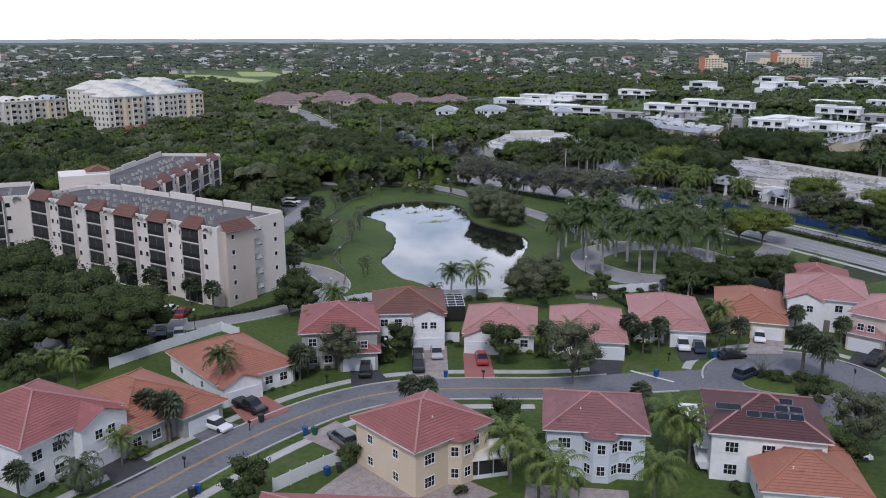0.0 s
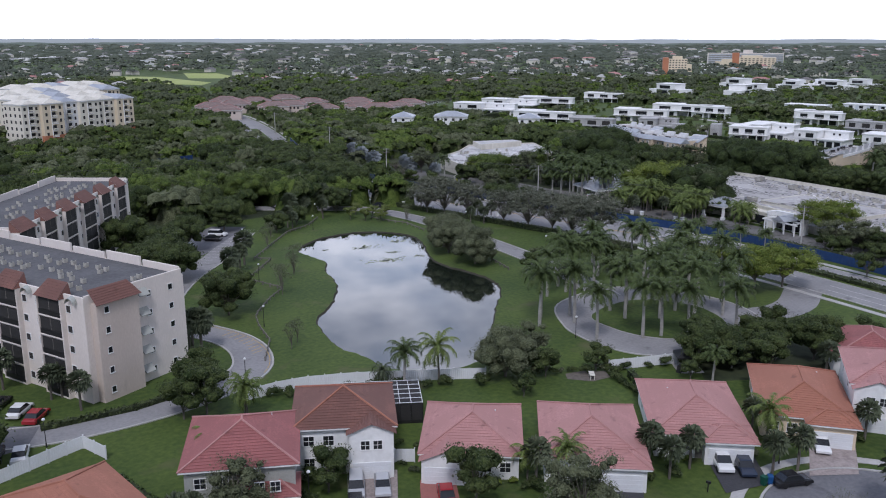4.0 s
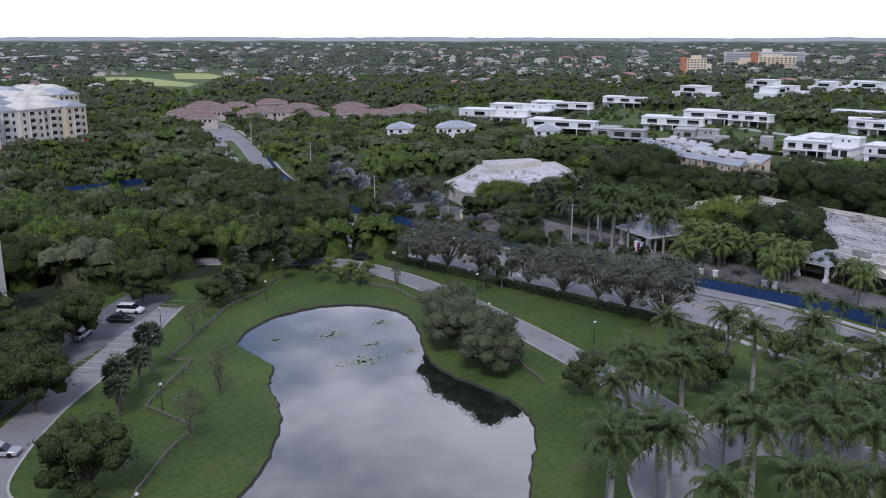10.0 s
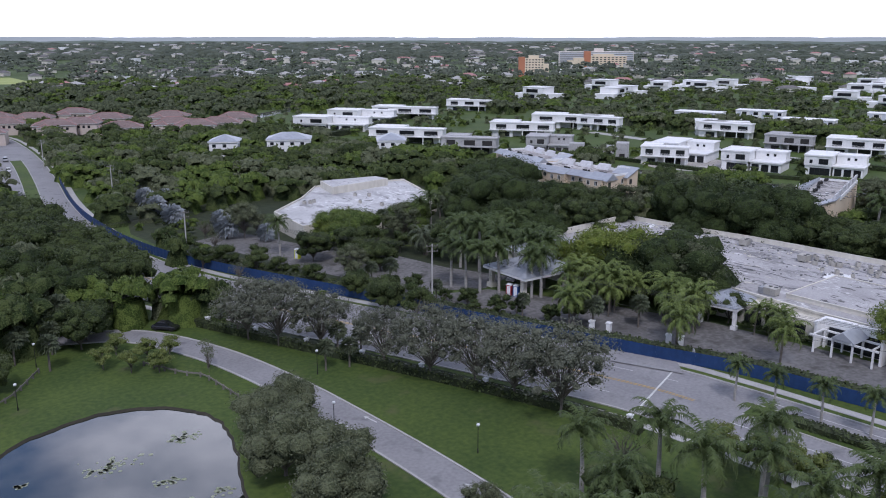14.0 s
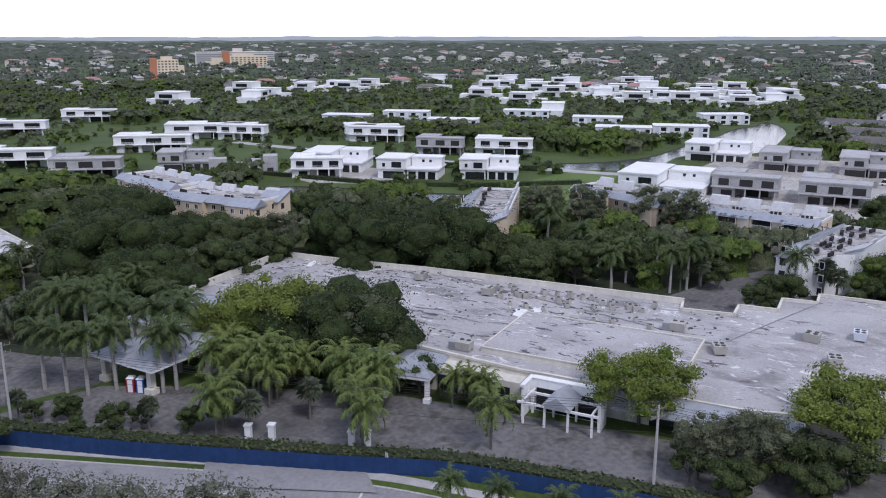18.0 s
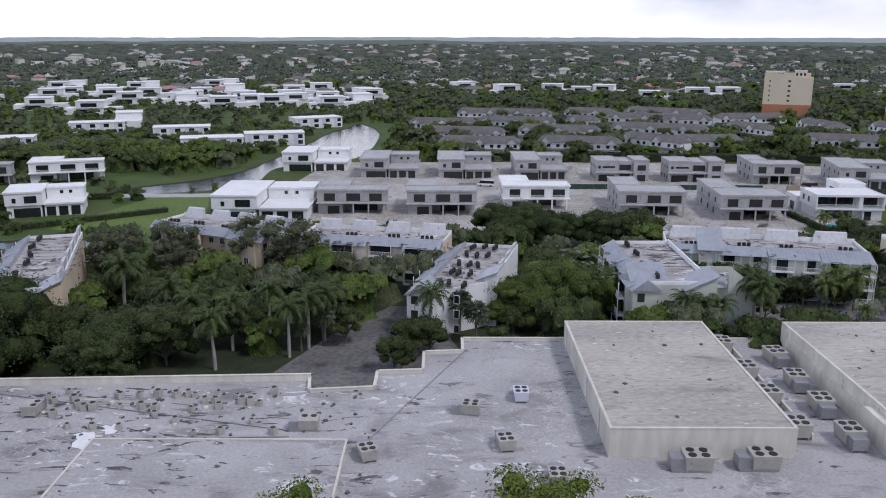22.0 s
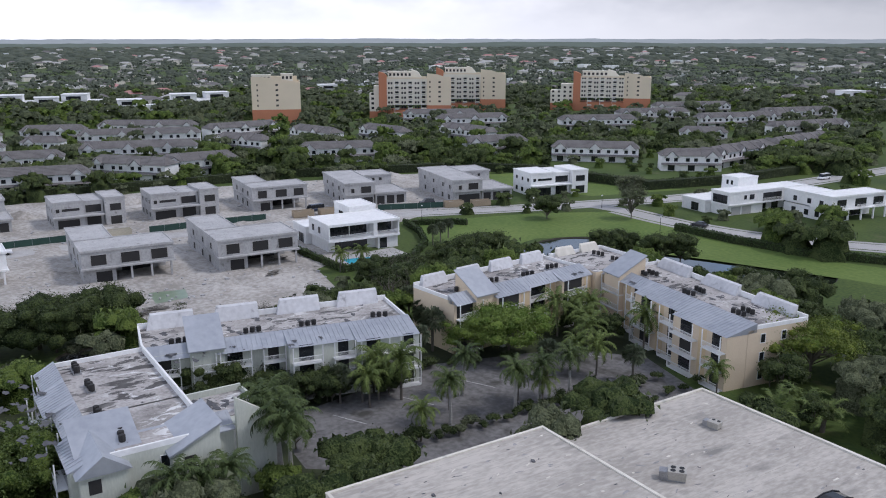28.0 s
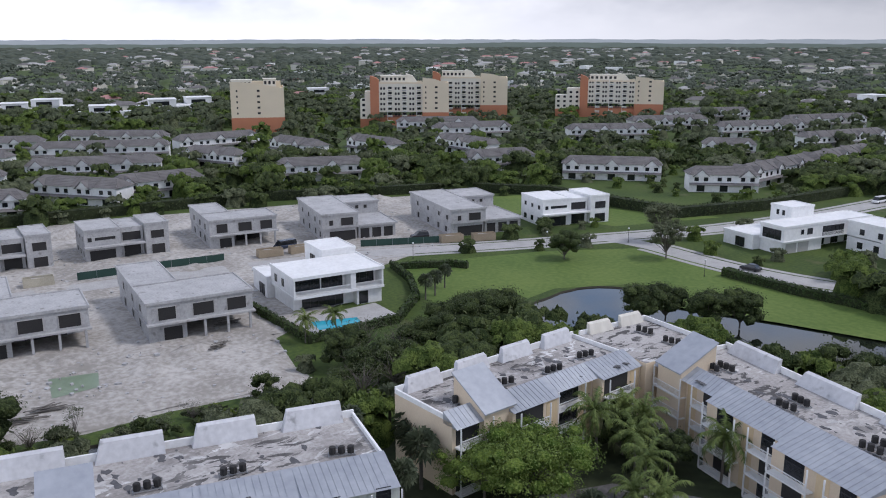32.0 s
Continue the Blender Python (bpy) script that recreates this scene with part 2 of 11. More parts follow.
TILE_DARK = tile_mat("dark_red_roof_tiles", (0.12, 0.05, 0.05), (0.09, 0.04, 0.04))
TILE_DUSTY = tile_mat("dusty_village_tiles", (0.29, 0.215, 0.20), (0.22, 0.165, 0.15))
SHINGLE = mat("dark_grey_shingles", (0.115, 0.108, 0.104), (0.18, 0.17, 0.163), rough=0.9, fine=2.5, coarse=0.3)
METAL_ROOF = mat("pale_metal_roof", (0.41, 0.43, 0.46), (0.32, 0.34, 0.375), rough=0.45, metal=0.3, fine=1.0, coarse=0.2)
def membrane_mat(name, base, worn, torn_at=0.66, white_at=0.60, crazed=0.5):
    """Old roofing membrane: mottled ground, ponding stains, torn dark scraps, white repairs and pale crazed lines."""
    m = mat(name, base, worn, rough=0.95, fine=2.6, coarse=0.10, mixup=0.45, bump=0.15, steep=0.24)
    t = m.node_tree
    b = t.nodes["Principled BSDF"]
    colour = b.inputs["Base Color"].links[0].from_socket
    geo = t.nodes.new("ShaderNodeNewGeometry")

    def grain(scale, detail, stretch=(1, 1, 1), warp=0.0):
        mp = t.nodes.new("ShaderNodeMapping")
        mp.inputs["Scale"].default_value = stretch
        t.links.new(geo.outputs["Position"], mp.inputs["Vector"])
        n = t.nodes.new("ShaderNodeTexNoise")
        n.inputs["Scale"].default_value, n.inputs["Detail"].default_value, n.inputs["Roughness"].default_value, n.inputs["Distortion"].default_value = scale, detail, 0.6, warp
        t.links.new(mp.outputs["Vector"], n.inputs["Vector"])
        return n.outputs["Fac"]

    def ramp(socket, a, z, top=1.0):
        r = t.nodes.new("ShaderNodeMapRange")
        r.inputs["From Min"].default_value, r.inputs["From Max"].default_value, r.inputs["To Max"].default_value = a, z, top
        t.links.new(socket, r.inputs["Value"])
        return r.outputs["Result"]

    def times(p, q):
        k = t.nodes.new("ShaderNodeMath")
        k.operation = "MULTIPLY"
        t.links.new(p, k.inputs[0])
        t.links.new(q, k.inputs[1])
        return k.outputs[0]

    def lay(fac, c):
        nonlocal colour
        x = t.nodes.new("ShaderNodeMix")
        x.data_type = "RGBA"
        x.inputs["B"].default_value = (*c, 1)
        t.links.new(fac, x.inputs["Factor"])
        t.links.new(colour, x.inputs["A"])
        colour = x.outputs["Result"]

    lay(ramp(grain(0.16, 7, (1, 0.5, 1), 0.6), 0.52, 0.66, 0.75), tuple(c * 0.55 for c in worn))
    crack = t.nodes.new("ShaderNodeTexVoronoi")
    crack.feature = "DISTANCE_TO_EDGE"
    crack.inputs["Scale"].default_value = 0.42
    wob = t.nodes.new("ShaderNodeTexNoise")
    wob.inputs["Scale"].default_value, wob.inputs["Detail"].default_value = 0.5, 4
    t.links.new(geo.outputs["Position"], wob.inputs["Vector"])
    grow = t.nodes.new("ShaderNodeVectorMath")
    grow.operation = "MULTIPLY_ADD"
    grow.inputs[1].default_value = (5, 5, 0)
    t.links.new(wob.outputs["Color"], grow.inputs[0])
    t.links.new(geo.outputs["Position"], grow.inputs[2])
    t.links.new(grow.outputs["Vector"], crack.inputs["Vector"])
    lay(times(ramp(crack.outputs["Distance"], 0.035, 0.0, crazed), ramp(grain(0.12, 4), 0.48, 0.60)), (0.62, 0.62, 0.61))
    lay(times(ramp(grain(0.55, 8, (1, 0.55, 1), 1.2), white_at, white_at + 0.035, 0.9), ramp(grain(0.07, 3), 0.45, 0.58)), (0.66, 0.66, 0.65))
    lay(times(ramp(grain(0.75, 9, (1, 0.4, 1), 0.8), torn_at, torn_at + 0.03, 0.92), ramp(grain(0.055, 3, (1, 1, 1), 0.5), 0.42, 0.54)), (0.06, 0.057, 0.055))
    t.links.new(colour, b.inputs["Base Color"])
    return m


FLAT_ROOF = membrane_mat("weathered_membrane_roof", (0.43, 0.415, 0.41), (0.30, 0.29, 0.285), 0.60, 0.585, 0.55)
COURT_ROOF = membrane_mat("torn_court_roof", (0.45, 0.43, 0.41), (0.27, 0.25, 0.235), 0.535, 0.56, 0.3)
HALL_ROOF = mat("streaked_membrane_roof", (0.485, 0.45, 0.40), (0.31, 0.288, 0.255), rough=0.95, fine=2.6, coarse=0.16, stretch_by=(1, 0.35, 1), mixup=0.45, stain=(0.22, 0.21, 0.19), stain_at=0.6, steep=0.2)
PATCHED_ROOF = membrane_mat("patched_pale_roof", (0.52, 0.515, 0.51), (0.36, 0.352, 0.35), 0.60, 0.54, 0.5)
SEAM = mat("membrane_seam_line", (0.42, 0.39, 0.35), (0.30, 0.28, 0.25), rough=0.95, fine=0.6, coarse=0.2, bump=0)
FELT = mat("worn_grey_felt", (0.34, 0.33, 0.325), (0.21, 0.205, 0.2), rough=0.95, fine=2.2, coarse=0.4, bump=0.1)
DARK_ROOF = mat("dark_gravel_roof", (0.075, 0.075, 0.08), (0.12, 0.12, 0.125), rough=0.95, fine=2.0, coarse=0.2)
SAND = mat("building_sand", (0.48, 0.455, 0.42), (0.28, 0.26, 0.23), rough=0.95, mixup=0.6, fine=1.1, coarse=0.09, bump=0.8, stain=(0.24, 0.225, 0.195), stain_at=0.6)
PAVER = mat("red_pavers", (0.33, 0.13, 0.11), (0.27, 0.11, 0.095), rough=0.9, fine=5)
PAVER_GREY = mat("blotchy_pavers", (0.36, 0.31, 0.29), (0.24, 0.2, 0.19), rough=0.9, fine=3, coarse=0.9)
PLASTIC_WHITE = mat("white_vinyl", (0.74, 0.75, 0.77), (0.66, 0.67, 0.68), rough=0.5)
WOOD = mat("weathered_timber", (0.20, 0.185, 0.16), (0.12, 0.11, 0.1), rough=0.9, fine=8)
BARK = mat("grey_bark", (0.16, 0.14, 0.12), (0.09, 0.08, 0.068), rough=0.95, fine=5, stretch_by=(1, 1, 0.3))
PALE_BARK = mat("pale_palm_bark", (0.36, 0.345, 0.32), (0.25, 0.24, 0.22), rough=0.9, fine=4, stretch_by=(0.4, 0.4, 3))
BLUE_CLOTH = mat("blue_mesh_screen", (0.009, 0.034, 0.11), (0.014, 0.046, 0.14), rough=0.7, fine=1.5, coarse=0.3)
STEEL = mat("galvanised_steel", (0.42, 0.43, 0.44), (0.3, 0.3, 0.31), rough=0.5, metal=0.7)
AC_METAL = mat("beige_sheet_metal", (0.45, 0.43, 0.385), (0.34, 0.325, 0.29), rough=0.6, stain=(0.26, 0.2, 0.15), stain_at=0.64, coarse=0.6)
BLACK = mat("black_plastic", (0.012, 0.012, 0.013), (0.02, 0.02, 0.02), rough=0.5)
DARK_GLASS = mat("dark_window_glass", (0.012, 0.014, 0.017), (0.02, 0.022, 0.026), rough=0.08, bump=0, spec=0.6, per_object=0.3)
# insect screens, and near-black panels that paint the shade inside openings
SCREEN_AND_SHADE = mat("dark_screen_and_inside_shade", (0.022, 0.021, 0.021), (0.035, 0.033, 0.032), rough=0.8, bump=0)
PAINT_LINE = mat("white_road_paint", (0.62, 0.62, 0.60), (0.42, 0.42, 0.4), rough=0.8, fine=3)
YELLOW_LINE = mat("yellow_road_paint", (0.52, 0.34, 0.08), (0.38, 0.26, 0.08), rough=0.8)
POOL = mat("pool_water", (0.05, 0.42, 0.52), (0.04, 0.34, 0.46), rough=0.06, bump=0.05)
POND_GREEN = mat("milky_green_water", (0.20, 0.26, 0.17), (0.16, 0.21, 0.14), rough=0.3)
WATER = mat("pond_water", (0.010, 0.013, 0.010), (0.014, 0.018, 0.013), rough=0.012, fine=0.9, coarse=0.05, bump=0.008, spec=0.9)
WATER.node_tree.nodes["Principled BSDF"].inputs["IOR"].default_value = 1.75
OPEN_WATER = mat("canal_water", (0.045, 0.052, 0.048), (0.06, 0.066, 0.06), rough=0.14, fine=2.5, coarse=0.2, bump=0.5, deep=0.08, spec=0.5)
EARTH = mat("wet_bank_earth", (0.045, 0.04, 0.028), (0.03, 0.028, 0.02), rough=0.95, fine=3)
LEAF_OAK = leaf_mat("oak_leaves", (0.014, 0.024, 0.009), (0.072, 0.096, 0.029))
LEAF_DEEP = leaf_mat("ficus_leaves", (0.011, 0.020, 0.007), (0.052, 0.074, 0.022))
LEAF_GREY = leaf_mat("grey_green_leaves", (0.040, 0.050, 0.024), (0.135, 0.152, 0.080))
LEAF_DRY = leaf_mat("dry_grey_leaves", (0.050, 0.058, 0.038), (0.150, 0.160, 0.112))
LEAF_FLAME = leaf_mat("flame_leaves", (0.020, 0.028, 0.010), (0.17, 0.035, 0.030))
LEAF_FRESH = leaf_mat("fresh_lime_leaves", (0.052, 0.100, 0.012), (0.165, 0.228, 0.036))
LEAF_LIME = leaf_mat("lime_leaves", (0.052, 0.092, 0.010), (0.175, 0.215, 0.030))
LEAF_FIG = leaf_mat("fig_leaves", (0.022, 0.044, 0.008), (0.112, 0.155, 0.030))
LEAF_MID = leaf_mat("garden_leaves", (0.014, 0.027, 0.008), (0.076, 0.100, 0.030))
LEAF_SILVER = leaf_mat("silver_fronds", (0.20, 0.23, 0.25), (0.30, 0.33, 0.35))
LEAF_YELLOW = leaf_mat("yellowish_leaves", (0.07, 0.10, 0.02), (0.165, 0.195, 0.05))
FROND = leaf_mat("palm_fronds", (0.018, 0.036, 0.009), (0.080, 0.114, 0.029))
FROND_LIME = leaf_mat("fresh_palm_fronds", (0.038, 0.068, 0.012), (0.145, 0.190, 0.038))
FROND_GREY = leaf_mat("fan_palm_fronds", (0.04, 0.058, 0.03), (0.10, 0.12, 0.065))
HEDGE = leaf_mat("hedge_leaves", (0.022, 0.045, 0.010), (0.06, 0.095, 0.022))
# distance haze is put into the colour of these two paler, greyer foliages
LEAF_HAZED = leaf_mat("hazed_leaves", (0.024, 0.034, 0.018), (0.10, 0.118, 0.060))
HAZED_CANOPY = mat("far_canopy", (0.038, 0.050, 0.035), (0.095, 0.110, 0.078), rough=0.9, fine=0.5, coarse=0.02, mixup=0.3, bump=1.0, per_island=0.5)

# ---- building helpers ----


class Mesh:
    """Gathers boxes, prisms and strips, each with its own corners, into one mesh."""

    def __init__(self):
        self.v, self.f = [], []

    def face(self, *pts):
        n = len(self.v)
        self.v.extend(pts)
        self.f.append(tuple(range(n, n + len(pts))))

    def hull(self, bottom, top):
        n, k = len(self.v), len(bottom)
        self.v.extend(bottom)
        self.v.extend(top)
        self.f.append(tuple(range(n + k - 1, n - 1, -1)))
        self.f.append(tuple(range(n + k, n + 2 * k)))
        for i in range(k):
            j = (i + 1) % k
            self.f.append((n + i, n + j, n + k + j, n + k + i))
        return self

    def box(self, x0, y0, z0, x1, y1, z1):
        b = [(x0, y0), (x1, y0), (x1, y1), (x0, y1)]
        return self.hull([(x, y, z0) for x, y in b], [(x, y, z1) for x, y in b])

    def prism(self, poly, z0, z1):
        return self.hull([(x, y, z0) for x, y in poly], [(x, y, z1) for x, y in poly])

    def tube(self, a, b, r0, r1, sides=6):
        a, b = Vector(a), Vector(b)
        d = (b - a).normalized()
        u = d.orthogonal().normalized()
        w = d.cross(u)
        ring = [u * math.cos(i * math.tau / sides) + w * math.sin(i * math.tau / sides) for i in range(sides)]
        return self.hull([tuple(a + q * r0) for q in ring], [tuple(b + q * r1) for q in ring])

    def cable(self, pts, r, sides=4):
        """One unbroken round line through the points."""
        n, P = len(self.v), [Vector(q) for q in pts]
        for i, q in enumerate(P):
            d = (P[min(i + 1, len(P) - 1)] - P[max(i - 1, 0)]).normalized()
            u = d.cross(Vector((0, 0, 1)))
            u = u.normalized() if u.length > 1e-4 else Vector((1, 0, 0))
            w = u.cross(d)
            self.v.extend(tuple(q + (u * math.cos(k * math.tau / sides) + w * math.sin(k * math.tau / sides)) * r) for k in range(sides))
        for i in range(len(P) - 1):
            for k in range(sides):
                a, b = n + i * sides + k, n + i * sides + (k + 1) % sides
                self.f.append((a, b, b + sides, a + sides))
        return self

    def data(self, name, material, smooth=False):
        me = bpy.data.meshes.new(name)
        me.from_pydata(self.v, [], self.f)
        me.materials.append(material)
        if smooth:
            me.polygons.foreach_set("use_smooth", [True] * len(me.polygons))
        me.update()
        return me


def part(name, mesh, material, parent, label="", at=None, smooth=False):
    """One mesh object under a thing or a part. mesh: a Mesh, or mesh data already made and shared."""
    me = mesh.data(name, material, smooth) if isinstance(mesh, Mesh) else mesh
    ob = new(name, me)
    ob.parent = parent
    if at is not None:
        ob.matrix_basis = at
    return tagged(ob, label)


def thing(name, m, label, category, group=""):
    ob = new(name)
    ob.empty_display_size = 0.3
    ob.matrix_basis = m
    return tagged(ob, label, category, group)


def structure(name, mesh, material, label, category="", smooth=False):
    ob = new(name, mesh.data(name, material, smooth) if isinstance(mesh, Mesh) else mesh)
    return tagged(ob, label, category, kind="structure")


def spline(points, steps=6, closed=False):
    """A smooth line through the points."""
    n, out = len(points), []
    P = lambda i: Vector(points[i % n] if closed else points[max(0, min(n - 1, i))])
    for i in range(n if closed else n - 1):
        a, b, c, d = P(i - 1), P(i), P(i + 1), P(i + 2)
        for s in range(steps):
            t = s / steps
            q = 0.5 * (2 * b + (c - a) * t + (2 * a - 5 * b + 4 * c - d) * t * t + (3 * b - a - 3 * c + d) * t ** 3)
            out.append((q.x, q.y))
    if not closed:
        out.append(tuple(points[-1]))
    return out


def offset(line, d):
    """The line moved d metres to its left."""
    out = []
    for i, p in enumerate(line):
        a, b = Vector(line[max(0, i - 1)]), Vector(line[min(len(line) - 1, i + 1)])
        t = (b - a).normalized()
        out.append((p[0] - t.y * d, p[1] + t.x * d))
    return out


def strip(mesh, line, d0, d1, z0, z1):
    """A band along a line, between two distances to its left, standing from z0 to z1."""
    a, b = offset(line, d0), offset(line, d1)
    for i in range(len(line) - 1):
        mesh.prism([a[i], a[i + 1], b[i + 1], b[i]] if d1 > d0 else [a[i], b[i], b[i + 1], a[i + 1]], z0, z1)
    return mesh


def sheet(mesh, line, d0, d1, z):
    a, b = offset(line, d0), offset(line, d1)
    for i in range(len(line) - 1):
        mesh.face((*a[i], z), (*a[i + 1], z), (*b[i + 1], z), (*b[i], z))
    return mesh


def flat(mesh, poly, z):
    mesh.face(*[(x, y, z) for x, y in poly])
    return mesh

# ---- ground and water ----
from mathutils import geometry as mgeo

POND = [(86.5, 225.8), (93.6, 233.9), (101, 236.6), (108, 236.7), (114.4, 232.6), (117.5, 226), (116.4, 217.8), (111.5, 205), (111, 196), (113, 189),
        (113.7, 181.7), (111.3, 174.5), (104, 165), (97.5, 156), (91, 147.5), (84.7, 142.8), (77, 144), (73.2, 148), (71.5, 155), (69.8, 160),
        (70, 166), (71.1, 173.9), (74.7, 179.4), (78, 183.5), (82.6, 192.5), (84.7, 199.4), (85.5, 206), (88.1, 212.2), (87, 219)]
CANAL = [(412, 258), (428, 224), (446, 223), (470, 222), (484, 208), (497, 195), (532, 190.5), (575, 190.5), (606, 194), (627, 200), (640, 208), (615, 211), (594, 218), (558, 221), (520, 225.5), (490, 229.5), (461, 234), (440, 246), (425, 262)]
LAGOON = [(355, 18), (360, 4), (360, -6), (352, -13), (341, -15), (322, -24), (302, -32), (297, -14), (316, -4), (336, 6), (347, 21)]
BACKWATER = [(320, 326), (321, 305), (325, 285), (329, 262), (334, 246), (351, 247), (349, 266), (345, 280), (342, 300), (334, 326)]
FAR_CANAL = [(200, 560), (262, 548), (310, 588), (353, 622), (420, 665), (410, 675), (345, 632), (300, 600), (258, 563), (202, 574)]
DITCH = [(341, 118), (342, 100), (336, 84), (330, 84), (333, 100), (334, 118)]
PONDS = [("pond", POND), ("canal", CANAL), ("lagoon", LAGOON), ("backwater", BACKWATER), ("far_canal", FAR_CANAL), ("ditch", DITCH)]
verts, edges, loops = [], [], []
for x, y in ((-4900, -4900), (4900, -4900), (4900, 4900), (-4900, 4900)):
    verts.append(Vector((x, y)))
edges += [(0, 1), (1, 2), (2, 3), (3, 0)]
for name, pts in PONDS:
    rng = random.Random(len(pts))
    loop = [(x + rng.uniform(-0.22, 0.22), y + rng.uniform(-0.22, 0.22)) for x, y in spline(pts, 7, True)]
    loops.append((name, loop))
    n = len(verts)
    verts += [Vector(p) for p in loop]
    edges += [(n + i, n + (i + 1) % len(loop)) for i in range(len(loop))]


def inside(p, poly):
    hit, j = False, len(poly) - 1
    for i in range(len(poly)):
        (x0, y0), (x1, y1) = poly[i], poly[j]
        if (y0 > p[1]) != (y1 > p[1]) and p[0] < (x1 - x0) * (p[1] - y0) / (y1 - y0) + x0:
            hit = not hit
        j = i
    return hit


cv, _, cf, *_ = mgeo.delaunay_2d_cdt(verts, edges, [], 0, 1e-4)
ground = Mesh()
ground.v = [(p.x, p.y, 0.0) for p in cv]
for f in cf:
    c = sum((cv[i] for i in f), Vector((0, 0))) / len(f)
    if not any(inside(c, loop) for _, loop in loops):
        ground.f.append(tuple(f))
structure("ground", ground, GRASS, "mown green grass and open ground", "ground")
for name, loop in loops:
    bank, water = Mesh(), Mesh()
    k = len(loop)
    area = sum(loop[i][0] * loop[(i + 1) % k][1] - loop[(i + 1) % k][0] * loop[i][1] for i in range(k))
    inner = offset(loop + loop[:1], 0.55 if area > 0 else -0.55)[:k]
    for i in range(k):
        j = (i + 1) % k
        bank.face((*loop[i], 0.0), (*loop[j], 0.0), (*inner[j], -0.5), (*inner[i], -0.5))
    structure(name + "_bank", bank, EARTH, "bare earth bank at the water's edge", "bank")
    water.face(*[(x, y, -0.28) for x, y in loop])
    structure(name + "_water", water, WATER if name in ("pond", "lagoon") else OPEN_WATER, "still dark water that mirrors the clouds", "water")

WOOD_FLOORS = [
    [(-120, 250), (-20, 235), (30, 262), (62, 262), (96, 268), (128, 278), (130, 330), (128, 400), (140, 460), (140, 600), (-160, 600)],
    [(150, 300), (166, 256), (184, 250), (215, 262), (245, 262), (266, 250), (256, 226), (256, 180), (270, 168), (275, 140), (268, 50), (285, 44),
     (275, 20), (300, 10), (330, 80), (322, 130), (330, 190), (320, 260), (300, 330), (230, 360), (160, 380), (148, 340)],
    [(60, -10), (118, 60), (112, 62), (60, 20)],
    [(138, 262), (147, 233), (160, 194), (157, 192), (143, 232), (134, 262)],
    [(118, 128), (135, 126), (158, 122), (172, 128), (172, 112), (130, 112), (112, 120)],
]
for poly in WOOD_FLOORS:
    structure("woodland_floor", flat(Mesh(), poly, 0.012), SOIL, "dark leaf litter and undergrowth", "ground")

for poly in ([(397.7, 21.5), (389, -16), (379, -37), (369, -42), (349, -36), (315, -38), (262, -60), (262, -40), (296, -30), (324, -18), (340, -10), (356, -15.5), (363, 2), (358, 20), (366, 28), (375, 28)],
             [(456, -45), (452, -60), (419, -67), (392, -86), (400, -51), (440, -34)], [(352, 222), (362, 262), (408, 250), (408, 232), (374, 224)]):
    structure("lawn", flat(Mesh(), poly, 0.01), BRIGHT_GRASS, "bright watered lawn among the villas", "lawn")

# ---- roads ----


def kerb(line, d, name="kerb", material=None, w=0.3, h=0.15):
    structure(name, strip(Mesh(), line, d - w / 2, d + w / 2, 0.0, h), material or CONCRETE, "pale concrete kerb", "kerb")


def paint(line, d, w, z, material, dash=0, gap=0, name="road_line"):
    m, run = Mesh(), 0.0
    pts = spline(line, 4) if len(line) < 8 else line
    for i in range(len(pts) - 1):
        a, b = pts[i], pts[i + 1]
        if not dash or (run % (dash + gap)) < dash:
            sheet(m, [a, b], d - w / 2, d + w / 2, z)
        run += math.dist(a, b)
    if m.f:
        structure(name, m, material, "painted road line", "marking")


STREET = spline([(-22, 72), (-6, 84), (9.8, 93.1), (18.9, 98.3), (28.3, 102.6), (36.8, 105.1), (45.2, 105.1), (54.4, 101.8), (67.5, 95.4), (79, 92), (90, 88)], 6)
structure("street", sheet(Mesh(), STREET, -3.7, 3.7, 0.03), ASPHALT, "curving grey asphalt street", "road")
TURN_AT, TURN_R = (99.5, 81.0), 13.6
ring = [(TURN_AT[0] + TURN_R * math.cos(i * math.tau / 48), TURN_AT[1] + TURN_R * math.sin(i * math.tau / 48)) for i in range(48)]
structure("turning_circle", flat(Mesh(), ring, 0.042), ASPHALT, "grey asphalt turning circle", "road")
SPUR = spline([(107, 76), (112, 68), (116, 58), (118, 45)], 5)
structure("street_spur", sheet(Mesh(), SPUR, -3.6, 3.6, 0.036), ASPHALT, "grey asphalt street", "road")
kerb(STREET[:-8], 3.8)
kerb(STREET[:-4], -3.8)
arc = [(TURN_AT[0] + (TURN_R + 0.2) * math.cos(a), TURN_AT[1] + (TURN_R + 0.2) * math.sin(a)) for a in [radians(145 - 6 * i) for i in range(29)]]
kerb(arc, 0)
isle = [(98.6 + 7.6 * math.cos(a) * 0.86 + 3.6 * math.sin(a) * 0.5, 80.9 - 7.6 * math.cos(a) * 0.5 + 3.6 * math.sin(a) * 0.86) for a in [i * math.tau / 36 for i in range(36)]]
structure("turning_island", Mesh().prism(isle, 0.0, 0.2), GRASS, "grassy island with a concrete kerb", "island")
kerb(isle + isle[:1], 0.1)
for side in (1, -1):
    walkway = STREET[: -7 if side > 0 else -14]
    structure("pavement", strip(Mesh(), walkway, side * 5.6, side * 7.0, 0.0, 0.07), CONCRETE, "pale concrete pavement", "pavement")
arc2 = [(TURN_AT[0] + (TURN_R + 2.6) * math.cos(a), TURN_AT[1] + (TURN_R + 2.6) * math.sin(a)) for a in [radians(132 - 6 * i) for i in range(26)]]
